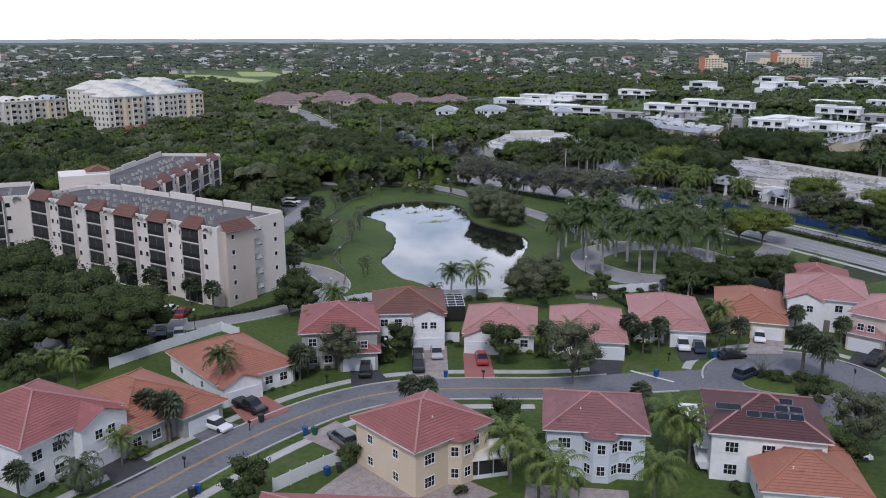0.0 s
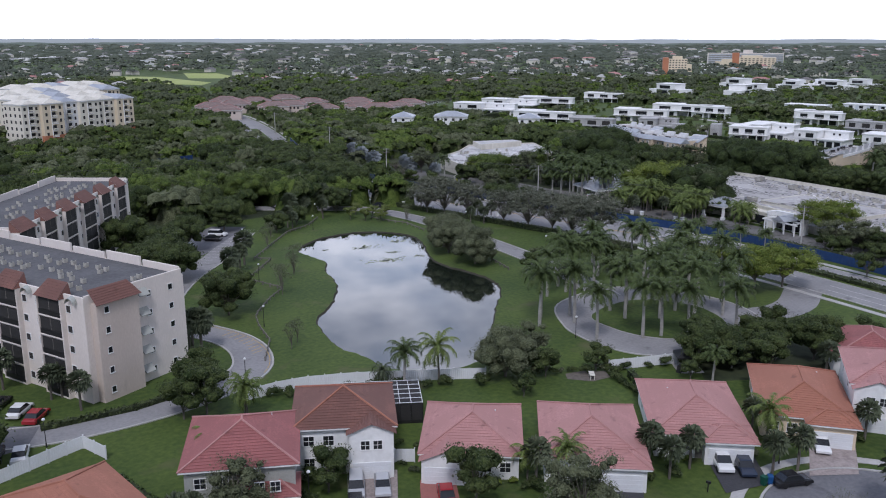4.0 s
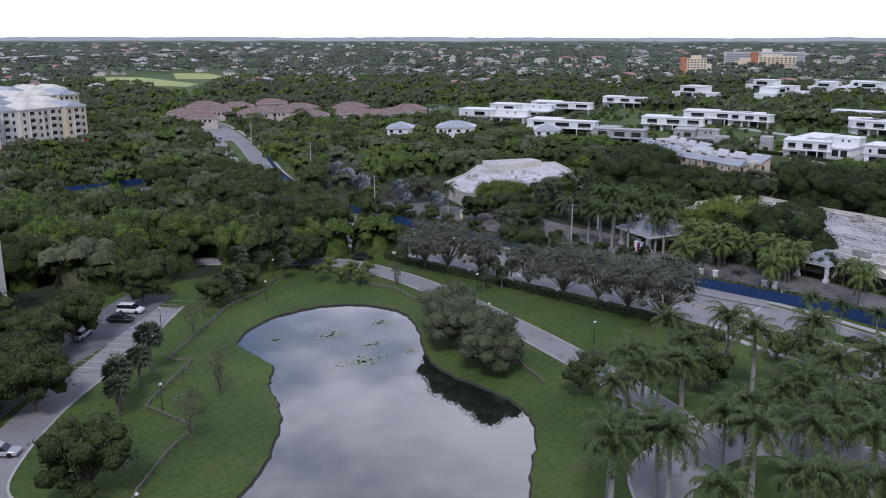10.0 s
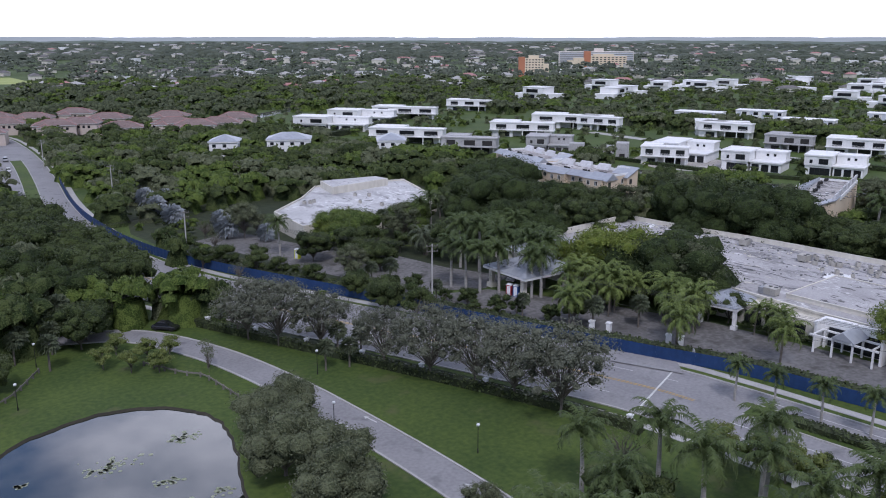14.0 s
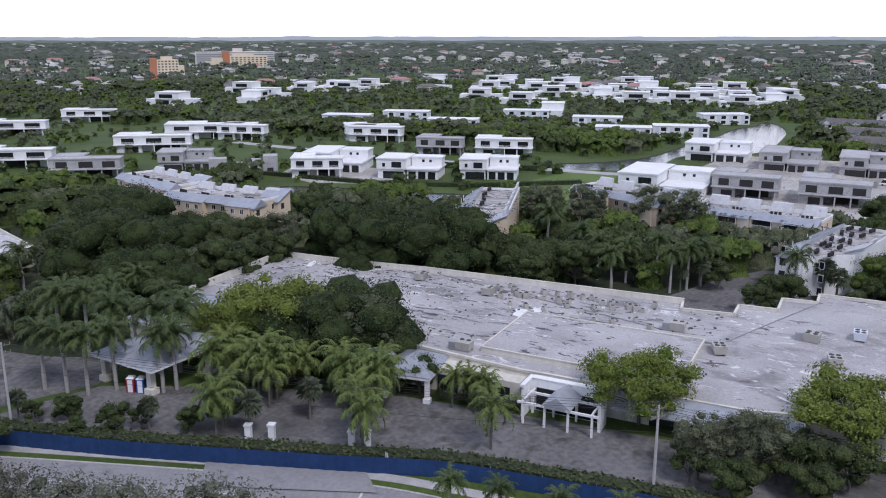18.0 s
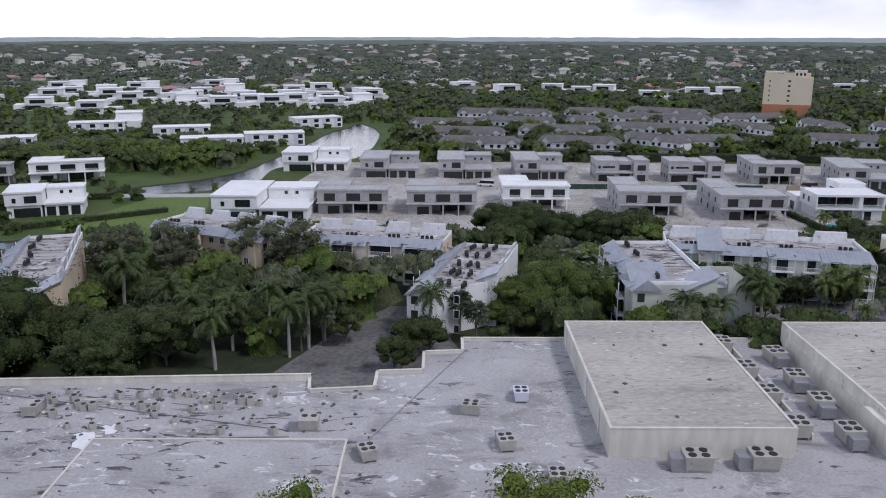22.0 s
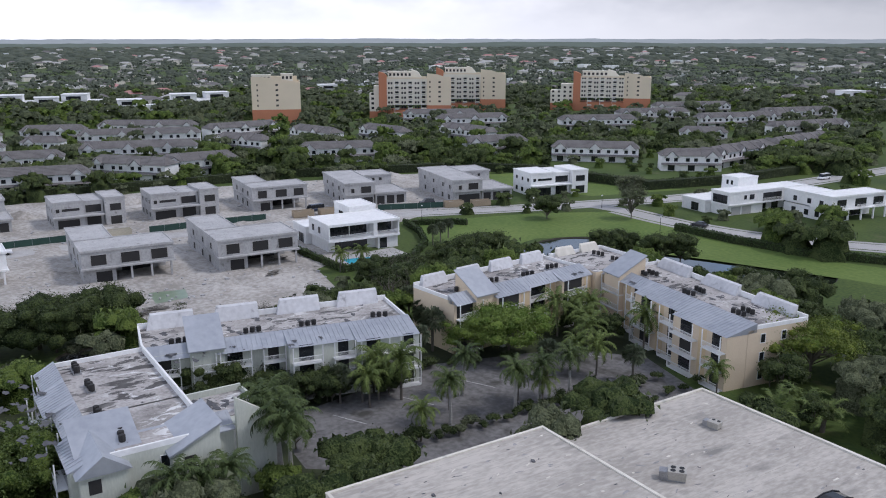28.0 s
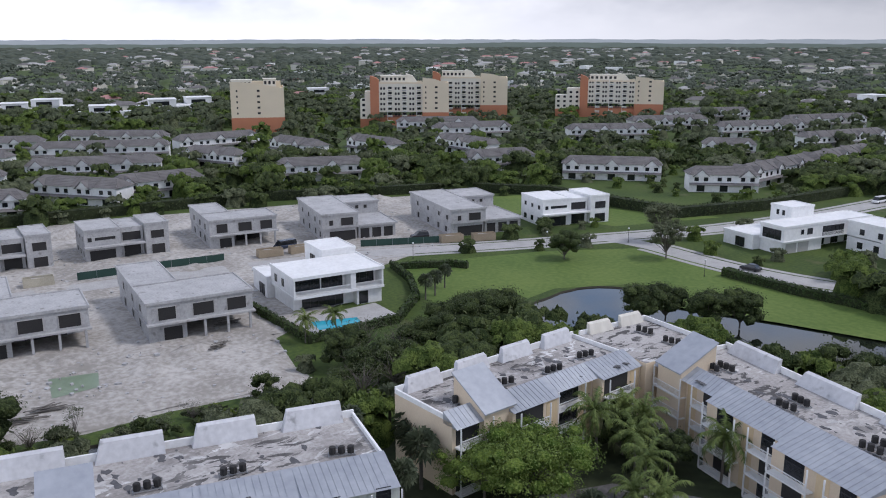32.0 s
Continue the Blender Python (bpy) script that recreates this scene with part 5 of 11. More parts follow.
def screen_room(m, w, d, h, label, roof=True):
    """A screened porch: white posts and rails, dark screens, and a sheet roof or screened top."""
    ob = thing("screen_enclosure", m, label, "enclosure")
    n = max(2, round(w / 1.6))
    k = max(2, round(d / 1.6))
    frame_m = PLASTIC_WHITE if roof else BLACK
    post_data = Mesh().box(-0.06, -0.06, 0, 0.06, 0.06, h).data("post", frame_m)
    spots = [(i * w / n, y) for i in range(n + 1) for y in (0, d)] + [(x, j * d / k) for j in range(1, k) for x in (0, w)]
    for x, y in spots:
        part("post", post_data, None, ob, at=Matrix.Translation((x, y, 0)))
    part("screen", Mesh().box(0.02, 0.0, 0.5, w - 0.02, 0.02, h - 0.1).box(0.02, d - 0.02, 0.5, w - 0.02, d, h - 0.1).box(0, 0.03, 0.5, 0.02, d - 0.03, h - 0.1).box(w - 0.02, 0.03, 0.5, w, d - 0.03, h - 0.1), SCREEN_AND_SHADE, ob)
    part("kick_panel", Mesh().box(-0.02, -0.03, 0, w + 0.02, 0.0, 0.5).box(-0.02, d, 0, w + 0.02, d + 0.03, 0.5), frame_m, ob)
    if roof:
        part("roof", Mesh().hull([(-0.3, -0.3, h), (w + 0.3, -0.3, h), (w + 0.3, d + 0.3, h), (-0.3, d + 0.3, h)], [(-0.3, -0.3, h + 0.12), (w + 0.3, -0.3, h + 0.12), (w + 0.3, d + 0.3, h + 0.35), (-0.3, d + 0.3, h + 0.35)]), OFF_WHITE, ob)
    else:
        part("screen_roof", Mesh().box(0, 0, h - 0.01, w, d, h), SCREEN_AND_SHADE, ob)
        bars = Mesh()
        for i in range(n + 1):
            bars.box(i * w / n - 0.04, 0, h, i * w / n + 0.04, d, h + 0.07)
        for j in range(k + 1):
            bars.box(0, j * d / k - 0.04, h + 0.071, w, j * d / k + 0.04, h + 0.13)
        part("roof_bar", bars, PLASTIC_WHITE, ob)
    return ob


screen_room(pose(41.9, 78.4, 0, 0, 0, -42 + 30), 5.4, 3.8, 2.4, "white screened porch with a sheet roof against a cream house")
screen_room(pose(57.6, 133.0, 0, 0, 0, 247 + 90), 12, 7.5, 2.9, "dark pool cage of screens with white bars", False)

# ---- apartment blocks ----


def condenser_data():
    if "condenser" not in SHARED:
        SHARED["condenser"] = (Mesh().box(-0.42, -0.42, 0.0, 0.42, 0.42, 0.95).data("casing", AC_METAL), Mesh().tube((0, 0, 0.95), (0, 0, 1.0), 0.34, 0.34, 10).data("fan", BLACK))
    return SHARED["condenser"]


def condenser(x, y, z, ang=0.0, s=1.0):
    ob = thing("rooftop_condenser", pose(x, y, z, 0, 0, ang) @ Matrix.Scale(s, 4), "weathered beige air-conditioning condenser on a flat roof", "air conditioner", "rooftop condensers")
    for name, me in zip(("casing", "fan"), condenser_data()):
        part(name, me, None, ob)
    return ob


def balcony_stack(parent, m, x, w, floors, fh, tiles):
    """A stack of recessed, dark-screened balconies between white piers, under a tiled cap."""
    key = ("stack", w, fh)
    if key not in SHARED:
        SHARED[key] = (Mesh().box(-w / 2 + 0.15, -0.62, 0.95, w / 2 - 0.15, -0.58, fh - 0.25).data("screen", SCREEN_AND_SHADE),
                       Mesh().box(-w / 2, -0.75, 0, w / 2, 0.02, 0.22).data("slab", PALE_BEIGE),
                       Mesh().box(-w / 2 + 0.1, -0.7, 0.22, w / 2 - 0.1, -0.66, 1.0).data("railing", BLACK),
                       Mesh().box(-0.05, -0.64, 0.2, 0.05, -0.57, fh).data("mullion", WOOD))
    for f in range(floors):
        at = m @ Matrix.Translation((x, 0, f * fh))
        b = part("balcony", SHARED[key][1], None, parent, at=at)
        part("screen", SHARED[key][0], None, b)
        part("railing", SHARED[key][2], None, b)
        part("mullion", SHARED[key][3], None, b)
    top = floors * fh
    r = Mesh()
    tile_plane(r, (x - w / 2 - 0.2, -1.1, top), (x + w / 2 + 0.2, -1.1, top), (x + w / 2 - 0.3, 1.2, top + 2.0), (x - w / 2 + 0.3, 1.2, top + 2.0))
    tile_plane(r, (x + w / 2 + 0.2, -1.1, top), (x + w / 2 + 0.2, 1.2, top), (x + w / 2 - 0.3, 1.2, top + 2.0), (x + w / 2 - 0.3, 1.2, top + 2.0))
    tile_plane(r, (x - w / 2 - 0.2, 1.2, top), (x - w / 2 - 0.2, -1.1, top), (x - w / 2 + 0.3, 1.2, top + 2.0), (x - w / 2 + 0.3, 1.2, top + 2.0))
    part("tiled_cap", r, tiles, parent, at=m)
    part("side_wall", Mesh().box(x - w / 2 - 0.2, -0.75, 0, x - w / 2, 0.02, top).box(x + w / 2, -0.75, 0, x + w / 2 + 0.2, 0.02, top), PALE_BEIGE, parent, at=m)


def arch(parent, m, x, z, w, material):
    """A half-round hood awning."""
    me = Mesh()
    for i in range(6):
        a0, a1 = math.pi * i / 6, math.pi * (i + 1) / 6
        p = [(x - w / 2 * math.cos(a), -0.75, z + w / 2 * math.sin(a)) for a in (a0, a1)]
        q = [(x - w / 2 * math.cos(a), 0.0, z + w / 2 * math.sin(a) + 0.25) for a in (a0, a1)]
        me.face(p[0], p[1], q[1], q[0])
    part("hood", me, material, parent, at=m)


def apartment_wing(a, b, depth, floors, stacks, seed):
    """A wing of the block, its balcony front from a to b seen from the right, depth metres thick."""
    fh, rng = 2.95, random.Random(seed)
    run = math.dist(a, b)
    m = wall_frame(a, b)
    ob = thing("apartment_block", m, "five-storey beige apartment block with red tiled caps and screened balconies", "apartment block", "apartment wings")
    I = Matrix.Identity(4)
    h = floors * fh
    part("wall", Mesh().box(0, 0, 0, run, depth, h), PALE_BEIGE, ob)
    part("roof_deck", Mesh().box(0.35, 0.35, h, run - 0.35, depth - 0.35, h + 0.05), DARK_ROOF, ob)
    for box in ((0, 0, h, run, 0.3, h + 0.7), (0, 0.3, h, 0.3, depth - 0.3, h + 0.9), (run - 0.3, 0.3, h, run, depth - 0.3, h + 0.9)):
        part("parapet", Mesh().box(*box), PALE_BEIGE, ob)
    n = max(1, round(run / 9))
    for i in range(n):
        x0 = i * run / n
        part("parapet", Mesh().box(x0, depth - 0.3, h, x0 + run / n - 0.6, depth, h + (1.5 if i % 2 else 1.1)), PALE_BEIGE, ob)
    pitch = run / stacks
    for i in range(stacks):
        x = (i + 0.32) * pitch
        w = 5.0 if i % 3 else 6.2
        balcony_stack(ob, I, x, w, floors, fh, TILE_BROWN)
        for f in range(floors):
            for u in (x + w / 2 + 1.0, x + pitch - w / 2 - 0.9):
                if u < run - 0.7:
                    window(ob, I, u, f * fh + 1.0, 1.1, 1.15, 0, whole=True)
        if x + pitch * 0.5 < run:
            arch(ob, I, x + pitch * 0.46, h - 0.4, 1.8, GREY_WALL)
    E_ = wall_frame((run, 0), (run, depth))
    W_ = wall_frame((0, depth), (0, 0))
    for f in range(floors):
        for u in (0.3, 0.62, 0.85):
            window(ob, E_, depth * u, f * fh + 1.1, 0.9, 1.0, 0, whole=True)
            window(ob, W_, depth * u, f * fh + 1.1, 0.9, 1.0, 0, whole=True)
    mw = m @ Matrix.Translation((0, 0, h + 0.05))
    for row in (0.22, 0.36, 0.44, 0.62, 0.7):
        for i in range(int(run / 2.6)):
            if rng.random() < 0.5 + 0.3 * math.sin(i * 0.9 + row * 9):
                p = mw @ Vector((2 + i * 2.5 + rng.uniform(-0.3, 0.3), depth * row + rng.uniform(-0.2, 0.2), 0))
                condenser(p.x, p.y, p.z, math.degrees(math.atan2(m[1][0], m[0][0])) + rng.uniform(-6, 6), 0.72)
    return ob


end = apartment_wing((1.5, 208.5), (31.2, 156.0), 17.5, 5, 6, 1)
apartment_wing((26.0, 208.0), (54.0, 257.5), 18, 5, 6, 2)
apartment_wing((-58, 214), (1.0, 209.0), 17, 5, 5, 3)
# the tiled corner of the end wall, with its awnings
part("corner_bay", Mesh().box(60.3, 1.0, 0, 61.6, 8.0, 14.4), BEIGE, end)
cap = Mesh()
tile_plane(cap, (62.1, 0.7, 14.4), (62.1, 8.3, 14.4), (59.6, 7.8, 16.2), (59.6, 1.2, 16.2))
part("tiled_cap", cap, TILE_BROWN, end)
for f in range(5):
    me = Mesh().hull([(60.3, 8.6, 2.2 + f * 2.95), (61.3, 8.6, 1.7 + f * 2.95), (61.3, 10.4, 1.7 + f * 2.95), (60.3, 10.4, 2.2 + f * 2.95)],
                     [(60.3, 8.6, 2.75 + f * 2.95), (61.3, 8.6, 1.8 + f * 2.95), (61.3, 10.4, 1.8 + f * 2.95), (60.3, 10.4, 2.75 + f * 2.95)])
    part("awning", me, GREY_WALL, end)
    window(end, wall_frame((61.6, 1.0), (61.6, 8.0)), 1.6, 1.1 + f * 2.95, 0.8, 1.0, 0)
# lift house on the roof
lift = thing("lift_house", pose(14, 222, 14.75, 0, 0, 0), "beige rooftop lift house with a tiled roof", "rooftop room")
part("wall", Mesh().box(-6, -5, -14.75, 5, 5, 3.0), PALE_BEIGE, lift)
hip_roof(lift, 0.5, -2.0, 5.0, 3.0, 3.3, TILE_BROWN)

# ---- the closed hotel ----
HOTEL_PLAN = [(216, 257), (246, 258.5), (247, 240), (249, 226), (251.5, 176), (247.5, 175.5), (248.5, 167.3), (254, 167.3), (254.5, 161), (261.5, 161), (262, 155.3), (267.3, 155.3),
              (267.3, 80.9), (224, 80.9), (216, 110), (212.5, 150), (210, 160), (209.5, 190), (211, 205), (214, 230)]
hotel = thing("hotel", Matrix.Identity(4), "closed low hotel with stained flat roofs and peeling white walls", "hotel")
part("wall", Mesh().prism(HOTEL_PLAN[::-1], 0, 4.2), OFF_WHITE, hotel)
part("flat_roof", Mesh().prism(HOTEL_PLAN[::-1], 4.2, 4.24), FLAT_ROOF, hotel, "pale membrane roof with dark stains")
k = len(HOTEL_PLAN)
for i in range(k):
    a, b = HOTEL_PLAN[i], HOTEL_PLAN[(i + 1) % k]
    h = 1.3 if i == 0 else 0.95 if i in (1, 2, 3) else 0.45 if i < 12 else 0.3
    m = wall_frame(b, a)
    part("parapet", Mesh().box(0, 0, 4.0, math.dist(a, b), 0.32, 4.24 + h).box(-0.03, -0.05, 4.24 + h, math.dist(a, b) + 0.03, 0.37, 4.32 + h), OFF_WHITE, hotel, at=m)
part("hall", Mesh().box(214, 169, 4.2, 232.3, 198, 5.0), OFF_WHITE, hotel)
part("hall_roof", Mesh().box(214.1, 169.1, 5.0, 232.2, 197.9, 5.03), FLAT_ROOF, hotel)
for box in ((213.9, 168.9, 5.0, 214.15, 198.1, 5.15), (232.15, 168.9, 5.0, 232.4, 198.1, 5.15), (214.15, 168.9, 5.0, 232.15, 169.15, 5.15), (214.15, 197.85, 5.0, 232.15, 198.1, 5.15)):
    part("kerb", Mesh().box(*box), OFF_WHITE, hotel)
for x0, y0, x1, y1, h in ((229.8, 118.8, 266.1, 139.6, 7.7), (229.0, 81.0, 264.4, 107.3, 8.2)):
    hall = part("hall", Mesh().box(x0, y0, 0, x1, y1, h), OFF_WHITE, hotel, "tall windowless hall")
    part("hall_roof", Mesh().box(x0 + 0.3, y0 + 0.3, h, x1 - 0.3, y1 - 0.3, h + 0.03), HALL_ROOF, hall, "streaked pale membrane roof")
    for box in ((x0 - 0.04, y0 - 0.04, h, x0 + 0.3, y1 + 0.04, h + 0.16), (x1 - 0.3, y0 - 0.04, h, x1 + 0.04, y1 + 0.04, h + 0.16), (x0 + 0.3, y0 - 0.04, h, x1 - 0.3, y0 + 0.3, h + 0.16), (x0 + 0.3, y1 - 0.3, h, x1 - 0.3, y1 + 0.04, h + 0.16)):
        part("parapet", Mesh().box(*box), OFF_WHITE, hall)
    for i in range(4):
        part("downpipe", Mesh().tube((x0 + 6 + 9 * i, y1 + 0.12, 4.2), (x0 + 6 + 9 * i, y1 + 0.12, h - 0.2), 0.09, 0.09), PLASTIC_WHITE, hall)
part("stepped_wall", Mesh().box(229.0, 107.3, 0, 236.2, 108.5, 7.6).box(236.2, 107.3, 4.2, 262, 107.8, 6.6), OFF_WHITE, hotel)
part("divider", Mesh().box(234, 114.9, 4.2, 264, 115.2, 5.0), OFF_WHITE, hotel)
annex = part("annex", Mesh().box(222, 52.2, 0, 266.6, 80.9, 5.1), OFF_WHITE, hotel)
part("annex_roof", Mesh().box(222.3, 52.5, 5.1, 266.3, 80.8, 5.14), HALL_ROOF, annex)
for box in ((221.9, 52.1, 5.1, 266.7, 52.5, 5.35), (266.3, 52.5, 5.1, 266.7, 80.8, 5.35), (221.9, 52.5, 5.1, 222.3, 80.8, 5.35)):
    part("parapet", Mesh().box(*box), OFF_WHITE, annex)
dome = Mesh()
for i in range(8):
    a0, a1 = math.pi * i / 8, math.pi * (i + 1) / 8
    dome.face((231, 66 - 3.6 * math.cos(a0), 5.2 + 2.0 * math.sin(a0)), (240, 66 - 3.6 * math.cos(a0), 5.2 + 2.0 * math.sin(a0)), (240, 66 - 3.6 * math.cos(a1), 5.2 + 2.0 * math.sin(a1)), (231, 66 - 3.6 * math.cos(a1), 5.2 + 2.0 * math.sin(a1)))
dome.face(*[(231, 66 - 3.6 * math.cos(math.pi * i / 8), 5.2 + 2.0 * math.sin(math.pi * i / 8)) for i in range(9)])
dome.face(*[(240, 66 - 3.6 * math.cos(math.pi * i / 8), 5.2 + 2.0 * math.sin(math.pi * i / 8)) for i in range(9)])
sky_dome = part("skylight", dome, DARK_GLASS, annex, "dark barrel skylight with ribs")
for i in range(7):
    rib = Mesh().cable([(231 + 1.5 * i, 66 - 3.65 * math.cos(math.pi * j / 8), 5.2 + 2.05 * math.sin(math.pi * j / 8)) for j in range(9)], 0.06)
    part("rib", rib, BLACK, sky_dome)
# standing wet, torn felt and fresh patches on the membrane
rp = random.Random(77)


def patch(m, x, y, w, d, ang, z, n=11):
    c, s = math.cos(ang), math.sin(ang)
    ring = []
    for i in range(n):
        a, q = i * math.tau / n, rp.uniform(0.4, 1.2)
        u, v = math.cos(a) * w * q / 2, math.sin(a) * d * q / 2
        ring.append((x + u * c - v * s, y + u * s + v * c))
    m.prism(ring, z - 0.02, z)


for label, name, material, count, z_up, long_, short_ in (("grey worn spot on the membrane", "worn_patch", FELT, 60, 0.0, (0.6, 4.5), (0.2, 1.1)),
                                                       ("dark wet stain on the membrane", "dark_patch", DARK_ROOF, 90, 0.014, (0.5, 4.0), (0.1, 0.65)),
                                                       ("fresh white coating on the membrane", "white_patch", OFF_WHITE, 34, 0.028, (0.4, 2.6), (0.1, 0.6))):
    for zone_ in range(2):
        m = Mesh()
        for i in range(count):
            x, y = (rp.uniform(233, 249), rp.uniform(178, 252)) if zone_ == 0 else (rp.uniform(216, 231), rp.uniform(200, 252))
            if name == "dark_patch" and rp.random() < 0.75:
                x, y = (rp.choice((236.5, 240.0, 243.5, 246.0)) + rp.gauss(0, 0.5), rp.gauss(236 if rp.random() < 0.5 else 208, 11)) if zone_ == 0 else (rp.choice((220, 226, 229)) + rp.gauss(0, 0.5), rp.gauss(226, 10))
            if x > 248.2 - max(0, (y - 226) * 0.1) or y > 254 or x < 215.5:
                continue
            patch(m, x, y, rp.uniform(*long_), rp.uniform(*short_), rp.gauss(1.57, 0.16), 4.262 + 0.004 * (i % 3) + z_up, 13)
        tagged(part(name, m, material, hotel, label), label, kind="stuff")
for x0, y0, x1, y1, z in ((229.8, 118.8, 266.1, 139.6, 7.73), (229.0, 81.0, 264.4, 107.3, 8.23), (222.5, 53, 266, 80.6, 5.14)):
    for name, material, count, wide, lift in (("worn_patch", FELT, 70, 0.9, 0.006), ("dark_patch", DARK_ROOF, 34, 0.42, 0.012), ("white_patch", OFF_WHITE, 30, 0.8, 0.018)):
        m = Mesh()
        for i in range(count):
            patch(m, rp.uniform(x0 + 1, x1 - 1), rp.uniform(y0 + 1, y1 - 1), rp.uniform(0.2, wide) * 1.6, rp.uniform(0.1, wide * 0.5), rp.gauss(1.57, 0.3), z + lift, 8)
        tagged(part(name, m, material, hotel), "small worn spots on the membrane", kind="stuff")
    m = Mesh()
    for i in range(int((x1 - x0) / 1.1) - 1):
        x = x0 + 1.1 * (i + 1)
        m.box(x - 0.018, y0 + 0.4, z - 0.02, x + 0.018, y1 - 0.4, z + 0.004)
    tagged(part("membrane_seam", m, SEAM, hotel), "lapped seams of the membrane", kind="stuff")
m = Mesh()
for x, y, w, d in ((233.6, 199.5, 5.2, 3.0), (236.5, 197.5, 3.0, 2.4), (244.8, 243.5, 4.0, 1.2), (243.2, 249.5, 5.0, 1.4)):
    patch(m, x, y, w, d, 0.4, 4.29, 15)
tagged(part("white_patch", m, WHITE, hotel), "fresh white coating on the membrane", kind="stuff")
# sloping canopy along the front
canopy = Mesh()
FRONT = [(211.5, 153), (208.8, 161), (208.4, 176)]
for i in range(2):
    a, b = FRONT[i], FRONT[i + 1]
    canopy.hull([(a[0] - 2.6, a[1], 3.0), (a[0] + 1.6, a[1], 4.3), (b[0] + 1.6, b[1], 4.3), (b[0] - 2.6, b[1], 3.0)], [(a[0] - 2.6, a[1], 3.2), (a[0] + 1.6, a[1], 4.55), (b[0] + 1.6, b[1], 4.55), (b[0] - 2.6, b[1], 3.2)])
part("front_canopy", canopy, METAL_ROOF, hotel, "blue-grey sloping metal canopy")
part("front_wall", Mesh().box(207, 189, 0, 211, 203, 3.6), OFF_WHITE, hotel)
part("front_wall", Mesh().box(216, 110, 0, 222, 150, 3.4), OFF_WHITE, hotel)
for y in (155, 160, 165, 170, 192, 196, 200):
    part("shop_window", Mesh().box(-0.05, -1.6, 0.3, 0.05, 1.6, 2.7), DARK_GLASS, hotel, at=Matrix.Translation((206.9 if y > 185 else 209.2, y, 0)))
# the white entrance with its pergola
portal = thing("entrance_pergola", pose(203, 182, 0, 0, 0, 0), "white timber pergola with a small gabled roof at the hotel's entrance", "pergola")
part("portal_wall", Mesh().box(4.4, -4.8, 0, 5.2, 5.8, 4.6).box(1.6, 5.4, 0, 4.4, 5.8, 4.4).box(1.6, -5.2, 0, 4.4, -4.8, 4.4), WHITE, portal)
part("portal_roof", Mesh().box(1.4, -5.3, 4.3, 5.4, -4.7, 4.7).box(1.4, 5.3, 4.3, 5.4, 5.9, 4.7).box(4.3, -4.7, 4.61, 5.4, 5.3, 4.75), WHITE, portal)
part("entrance_glass", Mesh().box(4.2, -4, 0.2, 4.38, 4.6, 3.4), DARK_GLASS, portal)
for y in (-4.6, -1.4, 1.8, 4.8):
    for x in (-0.2, 3.4):
        part("post", Mesh().box(-0.14, -0.14, 0, 0.14, 0.14, 2.8), WHITE, portal, at=Matrix.Translation((x, y, 0)))
for x in (-0.2, 3.4):
    part("beam", Mesh().box(x - 0.14, -5.4, 2.8, x + 0.14, 5.6, 3.1), WHITE, portal)
for y in (-4.6, -1.4, 1.8, 4.8):
    part("rafter", Mesh().box(-0.9, y - 0.09, 3.1, 4.2, y + 0.09, 3.35), WHITE, portal)
gab = Mesh()
gab.hull([(-0.8, -1.9, 3.3), (-0.8, 2.1, 3.3), (-0.8, 0.1, 4.7)], [(4.2, -1.9, 3.3), (4.2, 2.1, 3.3), (4.2, 0.1, 4.7)])
part("gable_roof", gab, METAL_ROOF, portal)


def metal_hip(parent, x0, y0, x1, y1, z, rise, name="roof", seams=True):
    w, d = x1 - x0, y1 - y0
    half = min(w, d) / 2
    r0, r1 = ((x0 + half, (y0 + y1) / 2, z + rise), (x1 - half, (y0 + y1) / 2, z + rise)) if w >= d else (((x0 + x1) / 2, y0 + half, z + rise), ((x0 + x1) / 2, y1 - half, z + rise))
    A, B, C, D = (x0, y0, z), (x1, y0, z), (x1, y1, z), (x0, y1, z)
    slopes = [(A, B, r1, r0), (B, C, r1, r1), (C, D, r0, r1), (D, A, r0, r0)] if w >= d else [(A, B, r0, r0), (B, C, r1, r0), (C, D, r1, r1), (D, A, r0, r1)]
    m, rib = Mesh(), Mesh()
    for s in slopes:
        m.face(*[p for i, p in enumerate(s) if i < 3 or s[2] != s[3]])
        a, b, c, e = map(Vector, s)
        n = max(2, int((b - a).length / 0.9))
        for i in range(1, n if seams else 0):
            t = i / n
            p = a.lerp(b, t)
            if (c - e).length < 0.01:
                q = p.lerp(c, 0.97 - abs(t - 0.5) * 1.85) if abs(t - 0.5) < 0.5 else p
            else:
                q = e.lerp(c, t)
            rib.tube(p + Vector((0, 0, 0.03)), q + Vector((0, 0, 0.03)), 0.035, 0.035, 4)
    ob = part(name, m, METAL_ROOF, parent)
    if rib.f:
        part("standing_seam", rib, METAL_ROOF, ob)
    part("fascia", Mesh().box(x0 + 0.1, y0 + 0.1, z - 0.5, x1 - 0.1, y1 - 0.1, z - 0.02), WHITE, ob)
    return ob


